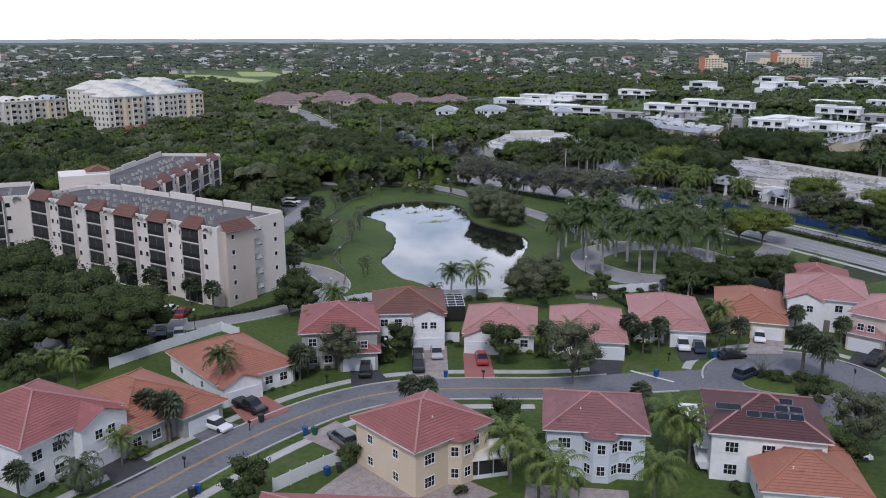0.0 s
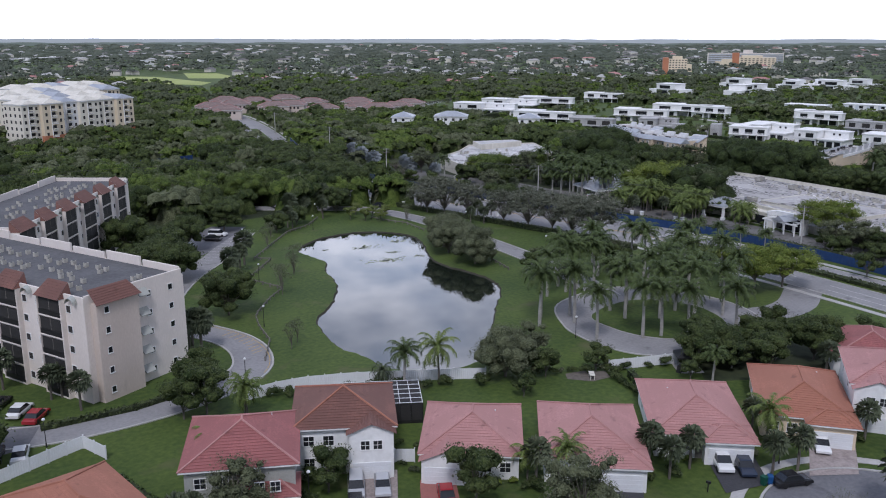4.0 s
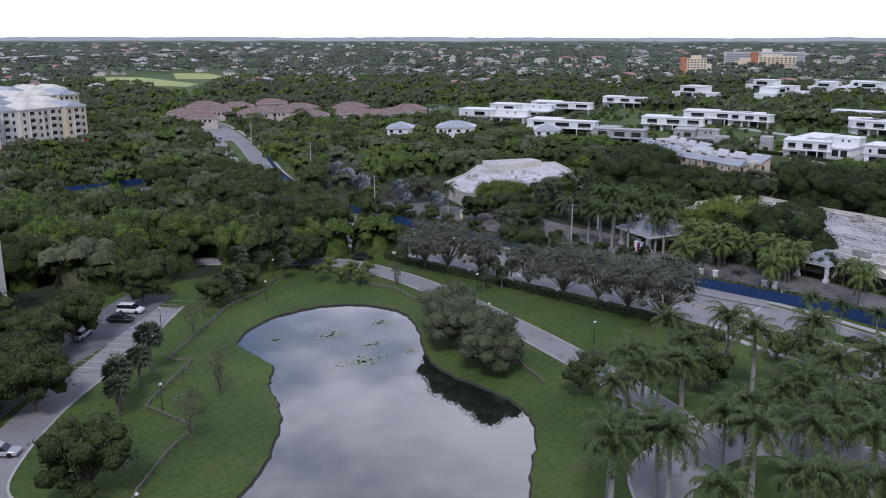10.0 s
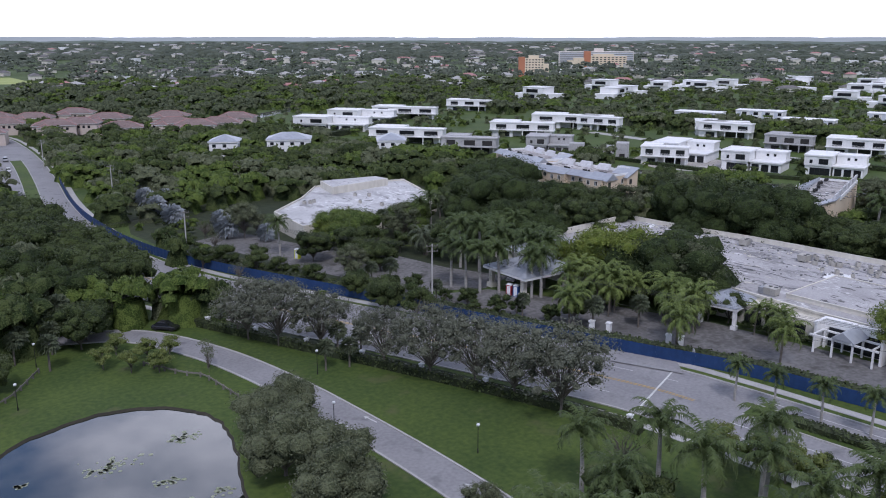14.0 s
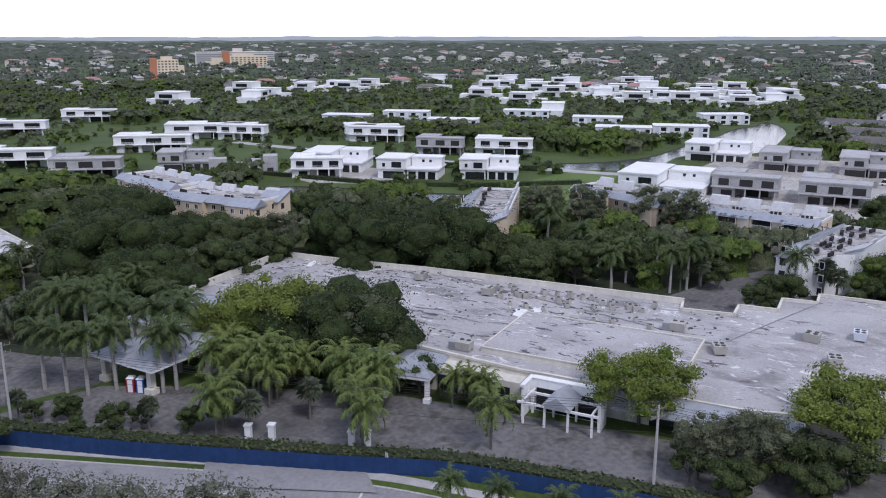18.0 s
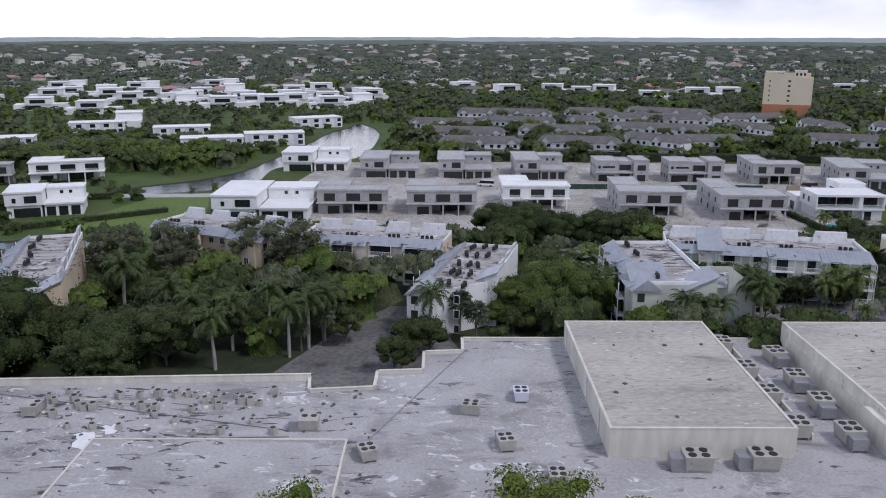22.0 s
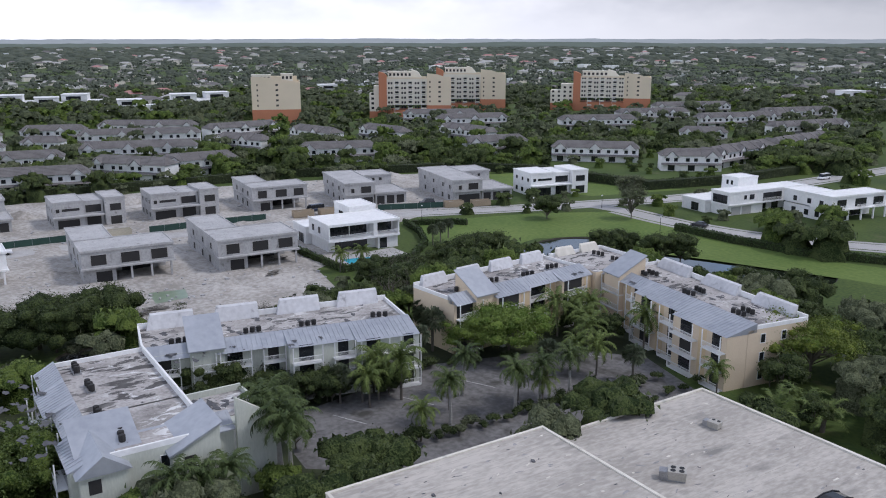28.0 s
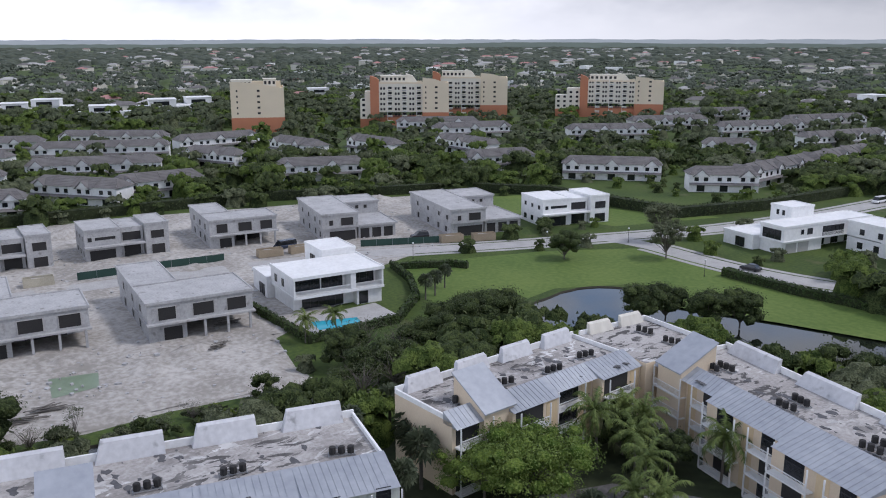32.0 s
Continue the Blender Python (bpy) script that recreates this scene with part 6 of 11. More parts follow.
porte = thing("porte_cochere", pose(193.6, 241.4, 0, 0, 0, -4), "white porte-cochere with a pale metal hip roof on heavy columns", "porte cochere")
metal_hip(porte, -7.6, -6.6, 7.4, 6.6, 4.5, 2.6)
for x, y in ((-6, -4.4), (-6, 5.4), (4, -5.6), (5.5, 5.4)):
    part("column", Mesh().box(-0.45, -0.45, 0.9, 0.45, 0.45, 4.1).box(-0.75, -0.75, 0, 0.75, 0.75, 0.9), OFF_WHITE, porte, at=Matrix.Translation((x, y, 0)))
link = thing("lobby_wing", pose(209, 248, 0, 0, 0, 0), "hotel lobby wing with pale metal roofs", "building")
part("wall", Mesh().box(-8, -9, 0, 8, 8, 3.8), OFF_WHITE, link)
metal_hip(link, -8.6, -3, 8.6, 9, 4.3, 1.8)
part("flat_roof", Mesh().box(-8, -9, 3.8, 8, -3.2, 4.0), FLAT_ROOF, link)
pavilion = thing("corner_pavilion", pose(206.5, 205, 0, 0, 0, 8), "corner pavilion with pale metal hip roofs on stout columns", "pavilion")
metal_hip(pavilion, -5, -4, 4.2, 3.6, 3.9, 1.9)
metal_hip(pavilion, -1.5, 3.8, 6, 9.5, 3.9, 1.9)
part("wall", Mesh().box(1, -3, 0, 6, 9, 3.4), OFF_WHITE, pavilion)
for x, y in ((-4.4, -3.4), (-4.4, 3)):
    part("column", Mesh().box(-0.3, -0.3, 0, 0.3, 0.3, 3.4).box(-0.5, -0.5, 0, 0.5, 0.5, 0.7), WHITE, pavilion, at=Matrix.Translation((x, y, 0)))


def rooftop_unit(x, y, z, ang, fans=4, s=1.0, blue=False):
    ob = thing("rooftop_unit", pose(x, y, z, 0, 0, ang) @ Matrix.Scale(s, 4), "weathered rooftop air-conditioning unit with round fans", "air conditioner", "rooftop units")
    part("casing", Mesh().hull([(-1.1, -0.8, 0.25), (1.1, -0.8, 0.25), (1.1, 0.8, 0.25), (-1.1, 0.8, 0.25)], [(-1.2, -1.0, 1.5), (1.2, -1.0, 1.5), (1.2, 1.0, 1.5), (-1.2, 1.0, 1.5)]), PALE_BLUE if blue else AC_METAL, ob)
    part("intake", Mesh().box(1.1, -0.7, 0.2, 2.3, 0.7, 1.25), STEEL, ob)
    part("base_rail", Mesh().box(-1.1, -0.75, 0, 2.2, -0.6, 0.25).box(-1.1, 0.6, 0, 2.2, 0.75, 0.25), STEEL, ob)
    for i in range(fans):
        part("fan", Mesh().tube((-0.55 + 1.1 * (i % 2), -0.45 + 0.9 * (i // 2), 1.5), (-0.55 + 1.1 * (i % 2), -0.45 + 0.9 * (i // 2), 1.56), 0.36, 0.36, 10), BLACK, ob)
    return ob


for x, y, ang in ((262.8, 116.6, 0), (253.1, 116.4, 0), (244.7, 116.4, 0), (235.4, 116.4, 0), (258.7, 110.3, 180), (250.0, 110.8, 180), (242.3, 110.7, 180), (233.9, 111.0, 180), (227.3, 130.5, 90), (227.6, 123.2, 90)):
    rooftop_unit(x, y, 4.24, ang + rnd.uniform(-5, 5), s=1.3)
for x, y, ang, fans in ((229.4, 166.4, 20, 4), (241.1, 154.6, 80, 4), (231.9, 150.9, 10, 4), (245.2, 148.0, 0, 4), (240.5, 208.7, 0, 2), (213.4, 200.5, 90, 2), (243.4, 224.1, 10, 2), (236.7, 174.0, 90, 2), (224.0, 146.0, 0, 4)):
    rooftop_unit(x, y, 4.24, ang, fans, blue=abs(x - 245.2) < 0.1)
rooftop_unit(252, 73, 5.14, 40, 4, 0.8)
rooftop_unit(258, 60, 5.14, 10, 2, 0.6)
for i in range(26):
    condenser(243.5 + rnd.uniform(-2.2, 3.4), 180 + i * 1.15 + rnd.uniform(-0.4, 0.4), 4.24, rnd.uniform(0, 90), rnd.uniform(0.7, 1.1))
for i in range(10):
    condenser(rnd.uniform(234.5, 240), 178 + i * 3.1, 4.24, rnd.uniform(0, 90), rnd.uniform(0.6, 1.0))
litter = Mesh()
rl = random.Random(5)
for i in range(322):
    x, y, z = (rl.uniform(217, 249), rl.uniform(166, 256), 4.25) if i < 300 else (rl.uniform(232, 264), rl.choice([rl.uniform(82, 106), rl.uniform(120, 139)]), 8.24)
    if 213.5 < x < 232.8 and 168.5 < y < 198.5:
        continue
    if z > 5 and y > 110:
        z = 7.74
    s = rl.uniform(0.12, 0.55)
    a = rl.uniform(0, 3.14)
    q = [(x + s * math.cos(a + j * 1.26) * rl.uniform(0.5, 1.2), y + 0.7 * s * math.sin(a + j * 1.26) * rl.uniform(0.5, 1.2)) for j in range(5)]
    litter.prism(q, z, z + rl.uniform(0.03, 0.16))
tagged(new("roof_litter", litter.data("roof_litter", DARK_ROOF)), "scraps of torn roofing and rubble", "litter", kind="stuff")
pale = Mesh()
for i in range(90):
    x, y = rl.choice((236, 240, 244, 247)) + rl.gauss(0, 0.9), rl.uniform(172, 250)
    s, a = rl.uniform(0.1, 0.4), rl.uniform(0, 3.14)
    pale.prism([(x + s * math.cos(a + j * 1.57) * rl.uniform(0.6, 1.2), y + s * math.sin(a + j * 1.57) * rl.uniform(0.6, 1.2)) for j in range(4)], 4.25, 4.25 + rl.uniform(0.04, 0.3))
tagged(new("roof_rubble", pale.data("roof_rubble", OFF_WHITE)), "pale insulation scraps and curbs on a flat roof", "litter", kind="stuff")
# long roof pipe
pipe = Mesh()
for a, b in (((233, 167), (262, 155)), ((248, 222), (236, 176)), ((234.5, 176), (233.5, 199))):
    pipe.tube((*a, 4.35), (*b, 4.35), 0.07, 0.07, 5)
tagged(new("roof_pipe", pipe.data("roof_pipe", STEEL)), "grey conduit run across a flat roof", "pipe")

# the second hotel building
annexe = thing("banquet_building", Matrix.Identity(4), "low white flat-roofed building with a raised roof box", "building")
P2 = [(177, 303), (180, 323), (196, 336), (209, 350), (238, 343), (227, 312.5), (200, 303)]
part("wall", Mesh().prism(P2[::-1], 0, 4.0), OFF_WHITE, annexe)
part("flat_roof", Mesh().prism(P2[::-1], 4.0, 4.05), PATCHED_ROOF, annexe)
for i in range(len(P2)):
    a, b = P2[i], P2[(i + 1) % len(P2)]
    part("parapet", Mesh().box(0, 0, 4.0, math.dist(a, b), 0.3, 4.5), OFF_WHITE, annexe, at=wall_frame(b, a))
part("raised_box", Mesh().prism([(206.5, 336), (209.8, 348), (228, 344.5), (228.5, 338.5)][::-1], 4.0, 6.2), OFF_WHITE, annexe)
part("box_roof", Mesh().prism([(206.9, 336.4), (210.1, 347.6), (227.7, 344.1), (228.1, 338.8)][::-1], 6.2, 6.25), PATCHED_ROOF, annexe)
for i in range(10):
    condenser(rnd.uniform(186, 222), rnd.uniform(308, 331), 4.05, rnd.uniform(0, 90))

# ---- the closed apartment courts ----


def railing_data(w):
    key = ("railing", round(w, 2))
    if key not in SHARED:
        m = Mesh().box(-w / 2, -0.03, 0.95, w / 2, 0.03, 1.03).box(-w / 2, -0.03, 0.12, w / 2, 0.03, 0.18)
        n = int(w / 0.16)
        for i in range(n + 1):
            x = -w / 2 + i * w / n
            m.box(x - 0.018, -0.018, 0.18, x + 0.018, 0.018, 0.95)
        SHARED[key] = m.data("railing", WHITE)
    return SHARED[key]


def dark_cluster(p, ang):
    """Three dark condensers on one frame."""
    ob = thing("condenser_group", pose(p.x, p.y, p.z, 0, 0, ang), "dark condensers on a steel frame on a flat roof", "air conditioner", "condenser groups")
    if "dark_unit" not in SHARED:
        m = Mesh().tube((0, 0, 0.25), (0, 0, 0.95), 0.36, 0.36, 8)
        m.tube((0, 0, 0.95), (0, 0, 1.0), 0.3, 0.3, 8)
        SHARED["dark_unit"] = m.data("condenser", SCREEN_AND_SHADE)
        SHARED["dark_rack"] = Mesh().box(-1.4, -0.5, 0.15, 1.4, -0.4, 0.25).box(-1.4, 0.4, 0.15, 1.4, 0.5, 0.25).box(-1.4, -0.5, 0, -1.3, 0.5, 0.15).box(1.3, -0.5, 0, 1.4, 0.5, 0.15).data("rack", STEEL)
    part("rack", SHARED["dark_rack"], None, ob)
    for x in (-0.95, 0, 0.95):
        part("condenser", SHARED["dark_unit"], None, ob, at=Matrix.Translation((x, rnd.uniform(-0.1, 0.1), 0)))


def condo(a, b, depth, floors, walls, panel, seed, monitors=True, tower=None, balconies=True, ends=True, fins=1.0, fh=3.05, gables=True, cut=0.0, clusters=1, steps=None):
    """A three-storey court wing: balconied front from a to b, metal mansard along it, white slanting monitors along its back."""
    rng = random.Random(seed)
    m, run = wall_frame(a, b), math.dist(a, b)
    h = floors * fh + 0.3
    ob = thing("apartment_wing", m, "closed apartment wing with metal eaves, railed balconies and stained roof", "apartment block", "court wings")
    I = Matrix.Identity(4)
    part("wall", Mesh().prism([(0, 0), (run, 0), (run, 4.0), (run - cut, depth), (0, depth)], 0, h), walls, ob)
    part("flat_roof", Mesh().prism([(0.2, 0.9), (run - 0.2, 0.9), (run - 0.2, 3.9), (run - cut - 0.2, depth - 0.2), (0.2, depth - 0.2)], h, h + 0.05), COURT_ROOF, ob)
    n = len(steps) if steps else max(2, round(run / 7.0))
    bw = run / n
    mans, seam = Mesh(), Mesh()
    for i in range(n):
        out = steps[i] if steps else 1.5 if i % 2 else 0.6
        x0, x1 = i * bw, (i + 1) * bw
        mans.face((x0, -out - 0.3, h - 0.5), (x1, -out - 0.3, h - 0.5), (x1, 1.6, h + 0.9), (x0, 1.6, h + 0.9))
        mans.face((x0, 1.6, h + 0.9), (x1, 1.6, h + 0.9), (x1, 1.75, h), (x0, 1.75, h))
        mans.face((x0, -out - 0.3, h - 0.5), (x0, 1.6, h + 0.9), (x0, 1.6, h - 0.5))
        mans.face((x1, -out - 0.3, h - 0.5), (x1, 1.6, h - 0.5), (x1, 1.6, h + 0.9))
        for j in range(1, int(bw / 0.7)):
            seam.tube((x0 + j * 0.7, -out - 0.28, h - 0.46), (x0 + j * 0.7, 1.6, h + 0.94), 0.03, 0.03, 4)
        if out > 1:
            part("projecting_bay", Mesh().box(x0 + 0.05, -out, 0, x1 - 0.05, 0.0, h - 0.5), walls, ob)
        B = Matrix.Translation((0, -out if out > 1 else 0, 0))
        if balconies:
            for f in range(floors):
                for mid_u, share in ((0.26, 0.44), (0.82, 0.32)) if steps else ((0.36, 0.62),):
                    w = bw * share
                    at = B @ Matrix.Translation((x0 + bw * mid_u, 0, f * fh + 0.2))
                    bal = part("balcony", SHARED.setdefault(("slab", round(w, 2)), Mesh().box(-w / 2, -1.15, -0.18, w / 2, 0, 0).data("balcony", WHITE)), None, ob, at=at)
                    hole(bal, I, 0, 0.05, w * (0.5 if steps else 0.94), 2.35, "opening", DARK_GLASS if rng.random() < 0.6 else SCREEN_AND_SHADE)
                    part("railing", railing_data(w), None, bal, at=Matrix.Translation((0, -1.1, 0)))
                    for u in (-w / 2, w / 2):
                        part("post", SHARED.setdefault(("balpost", fh), Mesh().box(-0.07, -0.07, 0, 0.07, 0.07, fh - 0.2).data("post", WHITE)), None, bal, at=Matrix.Translation((u, -1.1, 0)))
            part("panel", Mesh().box(x0 + bw * (0.50 if steps else 0.72), -0.04, 0.4, x1 - (bw * 0.36 if steps else 0.35), 0.0, h - 0.8), panel, ob, at=B)
        else:
            for f in range(floors):
                window(ob, B, x0 + bw * 0.3, f * fh + 1.0, 1.2, 1.3, 1, whole=True)
                window(ob, B, x0 + bw * 0.7, f * fh + 1.0, 1.2, 1.3, 1, whole=True)
        for k in range(clusters):
            p = m @ Vector((x0 + bw * rng.uniform(0.35, 0.6), 3.6 + 2.0 * k + rng.uniform(-0.4, 0.6), h + 0.05))
            dark_cluster(p, math.degrees(math.atan2(m[1][0], m[0][0])) + rng.uniform(-15, 15))
        if monitors and x1 < run - cut + 1:
            q = Mesh()
            u0, u1 = x0 + bw * 0.12, x0 + bw * 0.84
            q.hull([(u0, depth - 1.3, h), (u1, depth - 1.3, h), (u1, depth - 0.3, h), (u0, depth - 0.3, h)],
                   [(u0 + 0.7, depth - 0.55, h + 2.1 * fins), (u1 - 0.1, depth - 0.55, h + 2.1 * fins), (u1 - 0.1, depth, h + 2.3 * fins), (u0 + 0.7, depth, h + 2.3 * fins)])
            part("monitor", q, OLD_WHITE, ob, "weathered white slanting roof monitor")
        part("parapet", Mesh().box(x0, depth - 0.25, h, min(x1, run - cut), depth + 0.02, h + 0.9), WHITE, ob) if x0 < run - cut else None
    part("metal_eave", mans, METAL_ROOF, ob, "grey metal mansard eave")
    part("standing_seam", seam, METAL_ROOF, ob)
    part("parapet", Mesh().box(-0.02, 1.6, h, 0.25, depth, h + 0.6), WHITE, ob)
    part("parapet", Mesh().box(run - 0.25, 1.6, h, run + 0.02, depth if not cut else 4.0, h + 0.6), WHITE, ob)
    if tower is not None:
        t = Mesh().hull([(tower, -0.9, 0), (tower + 4.6, -0.9, 0), (tower + 4.6, 4.5, 0), (tower, 4.5, 0)], [(tower, -0.9, h + 0.4), (tower + 4.6, -0.9, h + 0.4), (tower + 4.6, 4.5, h + 3.4), (tower, 4.5, h + 3.4)])
        tw = part("stair_tower", t, walls, ob)
        s = Mesh().hull([(tower - 0.2, -1.3, h + 0.25), (tower + 4.8, -1.3, h + 0.25), (tower + 4.8, 4.7, h + 3.55), (tower - 0.2, 4.7, h + 3.55)], [(tower - 0.2, -1.3, h + 0.42), (tower + 4.8, -1.3, h + 0.42), (tower + 4.8, 4.7, h + 3.72), (tower - 0.2, 4.7, h + 3.72)])
        part("tower_roof", s, METAL_ROOF, tw)
    if gables:
        for y0, y1, slant in ((-0.9, 3.6, 0), (depth - 4.6, depth + 0.4, 1)):
            q, mid = Mesh(), (y0 + y1) / 2 if not slant else y1 - 0.3
            end_x, run = run, run - cut * slant
            q.hull([(run - 5, y0, 0), (run + 1.3, y0, 0), (run + 1.3, y1, 0), (run - 5, y1, 0)], [(run - 5, y0, h - 0.6), (run + 1.3, y0, h - 0.6), (run + 1.3, y1, h - 0.6 + 2.3 * slant), (run - 5, y1, h - 0.6 + 2.3 * slant)])
            ge = part("gable_end", q, walls, ob)
            r = Mesh()
            if slant:
                r.hull([(run - 5.3, y0 - 0.4, h - 0.75), (run + 1.7, y0 - 0.4, h - 0.75), (run + 1.7, y1 + 0.2, h + 1.75), (run - 5.3, y1 + 0.2, h + 1.75)], [(run - 5.3, y0 - 0.4, h - 0.55), (run + 1.7, y0 - 0.4, h - 0.55), (run + 1.7, y1 + 0.2, h + 1.95), (run - 5.3, y1 + 0.2, h + 1.95)])
            else:
                r.hull([(run - 5.3, y0 - 0.4, h - 0.65), (run - 5.3, y1 + 0.4, h - 0.65), (run - 5.3, mid, h + 1.3)], [(run + 1.7, y0 - 0.4, h - 0.65), (run + 1.7, y1 + 0.4, h - 0.65), (run + 1.7, mid, h + 1.3)])
            part("gable_roof", r, METAL_ROOF, ge)
            for f in range(floors):
                hole(ge, wall_frame((run + 1.3, y0), (run + 1.3, y1)), (y1 - y0) * (0.35 if slant else 0.3), f * fh + 0.7, 1.2, 1.5, "opening", SCREEN_AND_SHADE)
            run = end_x
    if ends:
        for E_ in (wall_frame((run, 0), (run, depth)),):
            for f in range(floors):
                window(ob, E_, depth * 0.25, f * fh + 0.9, 1.0, 1.5, 0, whole=True)
                window(ob, E_, depth * 0.6, f * fh + 0.9, 1.0, 1.5, 0, whole=True)
    return ob


condo((309.0, 125.6), (280.0, 125.6), 12.6, 3, SAGE, SAGE, 1, False, None)
W1 = thing("end_block", pose(282.5, 112.5, 0, 0, 0, 0), "pale four-storey end block with a slanting white fin wall", "apartment block", "court wings")
part("wall", Mesh().box(0.3, -6.6, 0, 9.0, 12.9, 8.7), SAGE, W1)
part("fin_wall", Mesh().prism([(0, 0), (4.4, 0), (4.4, 12.0), (0, 9.0)], -0.6, 0.0), SAGE, W1, "tall pale wall with a slanting top", at=Matrix.Translation((0, -7.2, 0)) @ Matrix(((0, 0, 1, 0), (1, 0, 0, 0), (0, 1, 0, 0), (0, 0, 0, 1))))
part("flat_roof", Mesh().box(2.2, -6.4, 8.7, 8.8, 12.8, 8.76), COURT_ROOF, W1)
part("metal_eave", Mesh().hull([(-0.3, -2.7, 8.2), (2.2, -2.7, 9.5), (2.2, 7.4, 9.5), (-0.3, 7.4, 8.2)], [(-0.3, -2.7, 8.34), (2.2, -2.7, 9.64), (2.2, 7.4, 9.64), (-0.3, 7.4, 8.34)]), METAL_ROOF, W1)
for y in range(13):
    part("standing_seam", Mesh().tube((-0.28, -2.4 + 0.8 * y, 8.36), (2.2, -2.4 + 0.8 * y, 9.67), 0.03, 0.03, 4), METAL_ROOF, W1)
part("parapet", Mesh().box(8.8, -6.6, 8.7, 9.1, 12.9, 9.5), SAGE, W1)
part("parapet", Mesh().box(0.3, -6.75, 8.7, 8.8, -6.5, 9.3), SAGE, W1)
bay_ = part("corner_bay", Mesh().hull([(-1.2, 7.6, 0), (4.6, 7.6, 0), (4.6, 13.6, 0), (-1.2, 13.6, 0)], [(-1.2, 7.6, 9.0), (4.6, 7.6, 11.2), (4.6, 13.6, 11.2), (-1.2, 13.6, 9.0)]), SAGE, W1)
part("bay_roof", Mesh().hull([(-1.7, 7.3, 8.95), (4.8, 7.3, 11.35), (4.8, 13.9, 11.35), (-1.7, 13.9, 8.95)], [(-1.7, 7.3, 9.1), (4.8, 7.3, 11.5), (4.8, 13.9, 11.5), (-1.7, 13.9, 9.1)]), METAL_ROOF, bay_, "pale metal roof of the corner bay")
for f in range(4):
    hole(W1, wall_frame((0.3, 12.9), (0.3, -6.6)), 6.4, 0.5 + f * 2.05, 1.2, 1.4, "opening", SCREEN_AND_SHADE)
    part("ledge", Mesh().box(0.1, 5.8, 0.2 + f * 2.05, 0.3, 7.2, 0.42 + f * 2.05), WHITE, W1)
    hole(bay_, wall_frame((4.6, 13.6), (-1.2, 13.6)), 3.0, 0.5 + f * 2.1, 4.2, 1.6, "opening", DARK_GLASS)
for y in (-2.8, 5.4, 7.3):
    part("pilaster", Mesh().box(0.05, y - 0.14, 0, 0.3, y + 0.14, 8.4), WHITE, W1)
condo((309.5, 113.0), (302.6, 75.2), 12.5, 3, SAGE, SAGE, 2, True, 6.0, gables=False, fh=2.65, steps=(0.5, 0.9, 2.3, 3.4))
condo((313.0, 155.0), (281.5, 163.0), 12.4, 3, WHITE, OFF_WHITE, 3, True, None, fins=0.8, fh=2.6, cut=9.0, clusters=3)
condo((318.5, 189.0), (312.0, 158.5), 11, 3, CREAM, OFF_WHITE, 4, True, None, fh=2.6, gables=False)
condo((306.0, 65.2), (309.5, 34.0), 10.8, 3, CREAM, HONEY, 5, True, 4.0, fins=0.8, gables=False, fh=2.85)
condo((307.0, 31.5), (271.5, 37.0), 11.5, 3, CREAM, HONEY, 6, True, 1.0, fins=0.8, fh=2.85, gables=False, steps=(0.6, 2.2, 3.8), clusters=2)
condo((311.0, 243.5), (273.0, 231.5), 11.5, 3, CREAM, OCHRE, 7, True, None, fins=1.2)
condo((266.0, 312.0), (266.0, 283.0), 13, 3, CREAM, YELLOW, 8, True, None, balconies=False, fins=0.8)
condo((282.0, 346.0), (274.0, 318.0), 12, 3, CREAM, YELLOW, 9, True, None, balconies=False, fins=0.8)
condo((325.0, 222.0), (313.0, 196.0), 11, 3, CREAM, YELLOW, 10, True, None, balconies=False)
corner = thing("corner_block", pose(307.0, 20.4, 0), "cream corner block that joins two court wings", "apartment block", "court wings")
part("wall", Mesh().box(0.1, 0.1, 0, 13.3, 13.4, 8.8), CREAM, corner)
part("flat_roof", Mesh().box(0.2, 0.2, 8.8, 13.2, 13.3, 8.86), COURT_ROOF, corner)
for u in (1.2, 7.4):
    part("monitor", Mesh().hull([(12.3, u, 8.8), (13.3, u, 8.8), (13.3, u + 4.6, 8.8), (12.3, u + 4.6, 8.8)], [(12.8, u + 0.5, 10.3), (13.3, u + 0.5, 10.5), (13.3, u + 4.5, 10.5), (12.8, u + 4.5, 10.3)]), OFF_WHITE, corner, "white slanting roof monitor")
part("parapet", Mesh().box(13.05, 0.1, 8.8, 13.35, 13.4, 9.5).box(0.1, 0.1, 8.8, 13.05, 0.35, 9.5), WHITE, corner)
for u in (3.4, 8.6):
    p_ = Vector((307.0 + u, 20.4 + 5.0, 8.86))
    dark_cluster(p_, 12)
# torn membrane and rubble on the court roofs
ragged = Mesh()
for x0, y0, x1, y1, z in ((303, 77, 319, 111, 8.3), (284, 126, 308, 136, 9.5), (308, 36, 318, 63, 8.9), (274, 26, 305, 33, 8.9), (286, 152, 311, 158, 8.15), (313, 162, 325, 187, 8.15), (277, 223, 309, 232, 9.5), (285, 107, 291, 124, 8.78)):
    for i in range(80):
        x, y = rl.uniform(x0, x1), rl.uniform(y0, y1)
        s, a = rl.uniform(0.1, 0.9), rl.uniform(0, 3.14)
        ragged.prism([(x + s * math.cos(a + j * 0.7) * rl.uniform(0.2, 1.5), y + 0.6 * s * math.sin(a + j * 0.7) * rl.uniform(0.2, 1.5)) for j in range(9)], z, z + rl.uniform(0.02, 0.05))
tagged(new("roof_debris", ragged.data("roof_debris", DARK_ROOF)), "dark scraps of torn roofing on the court roofs", "litter", kind="stuff")
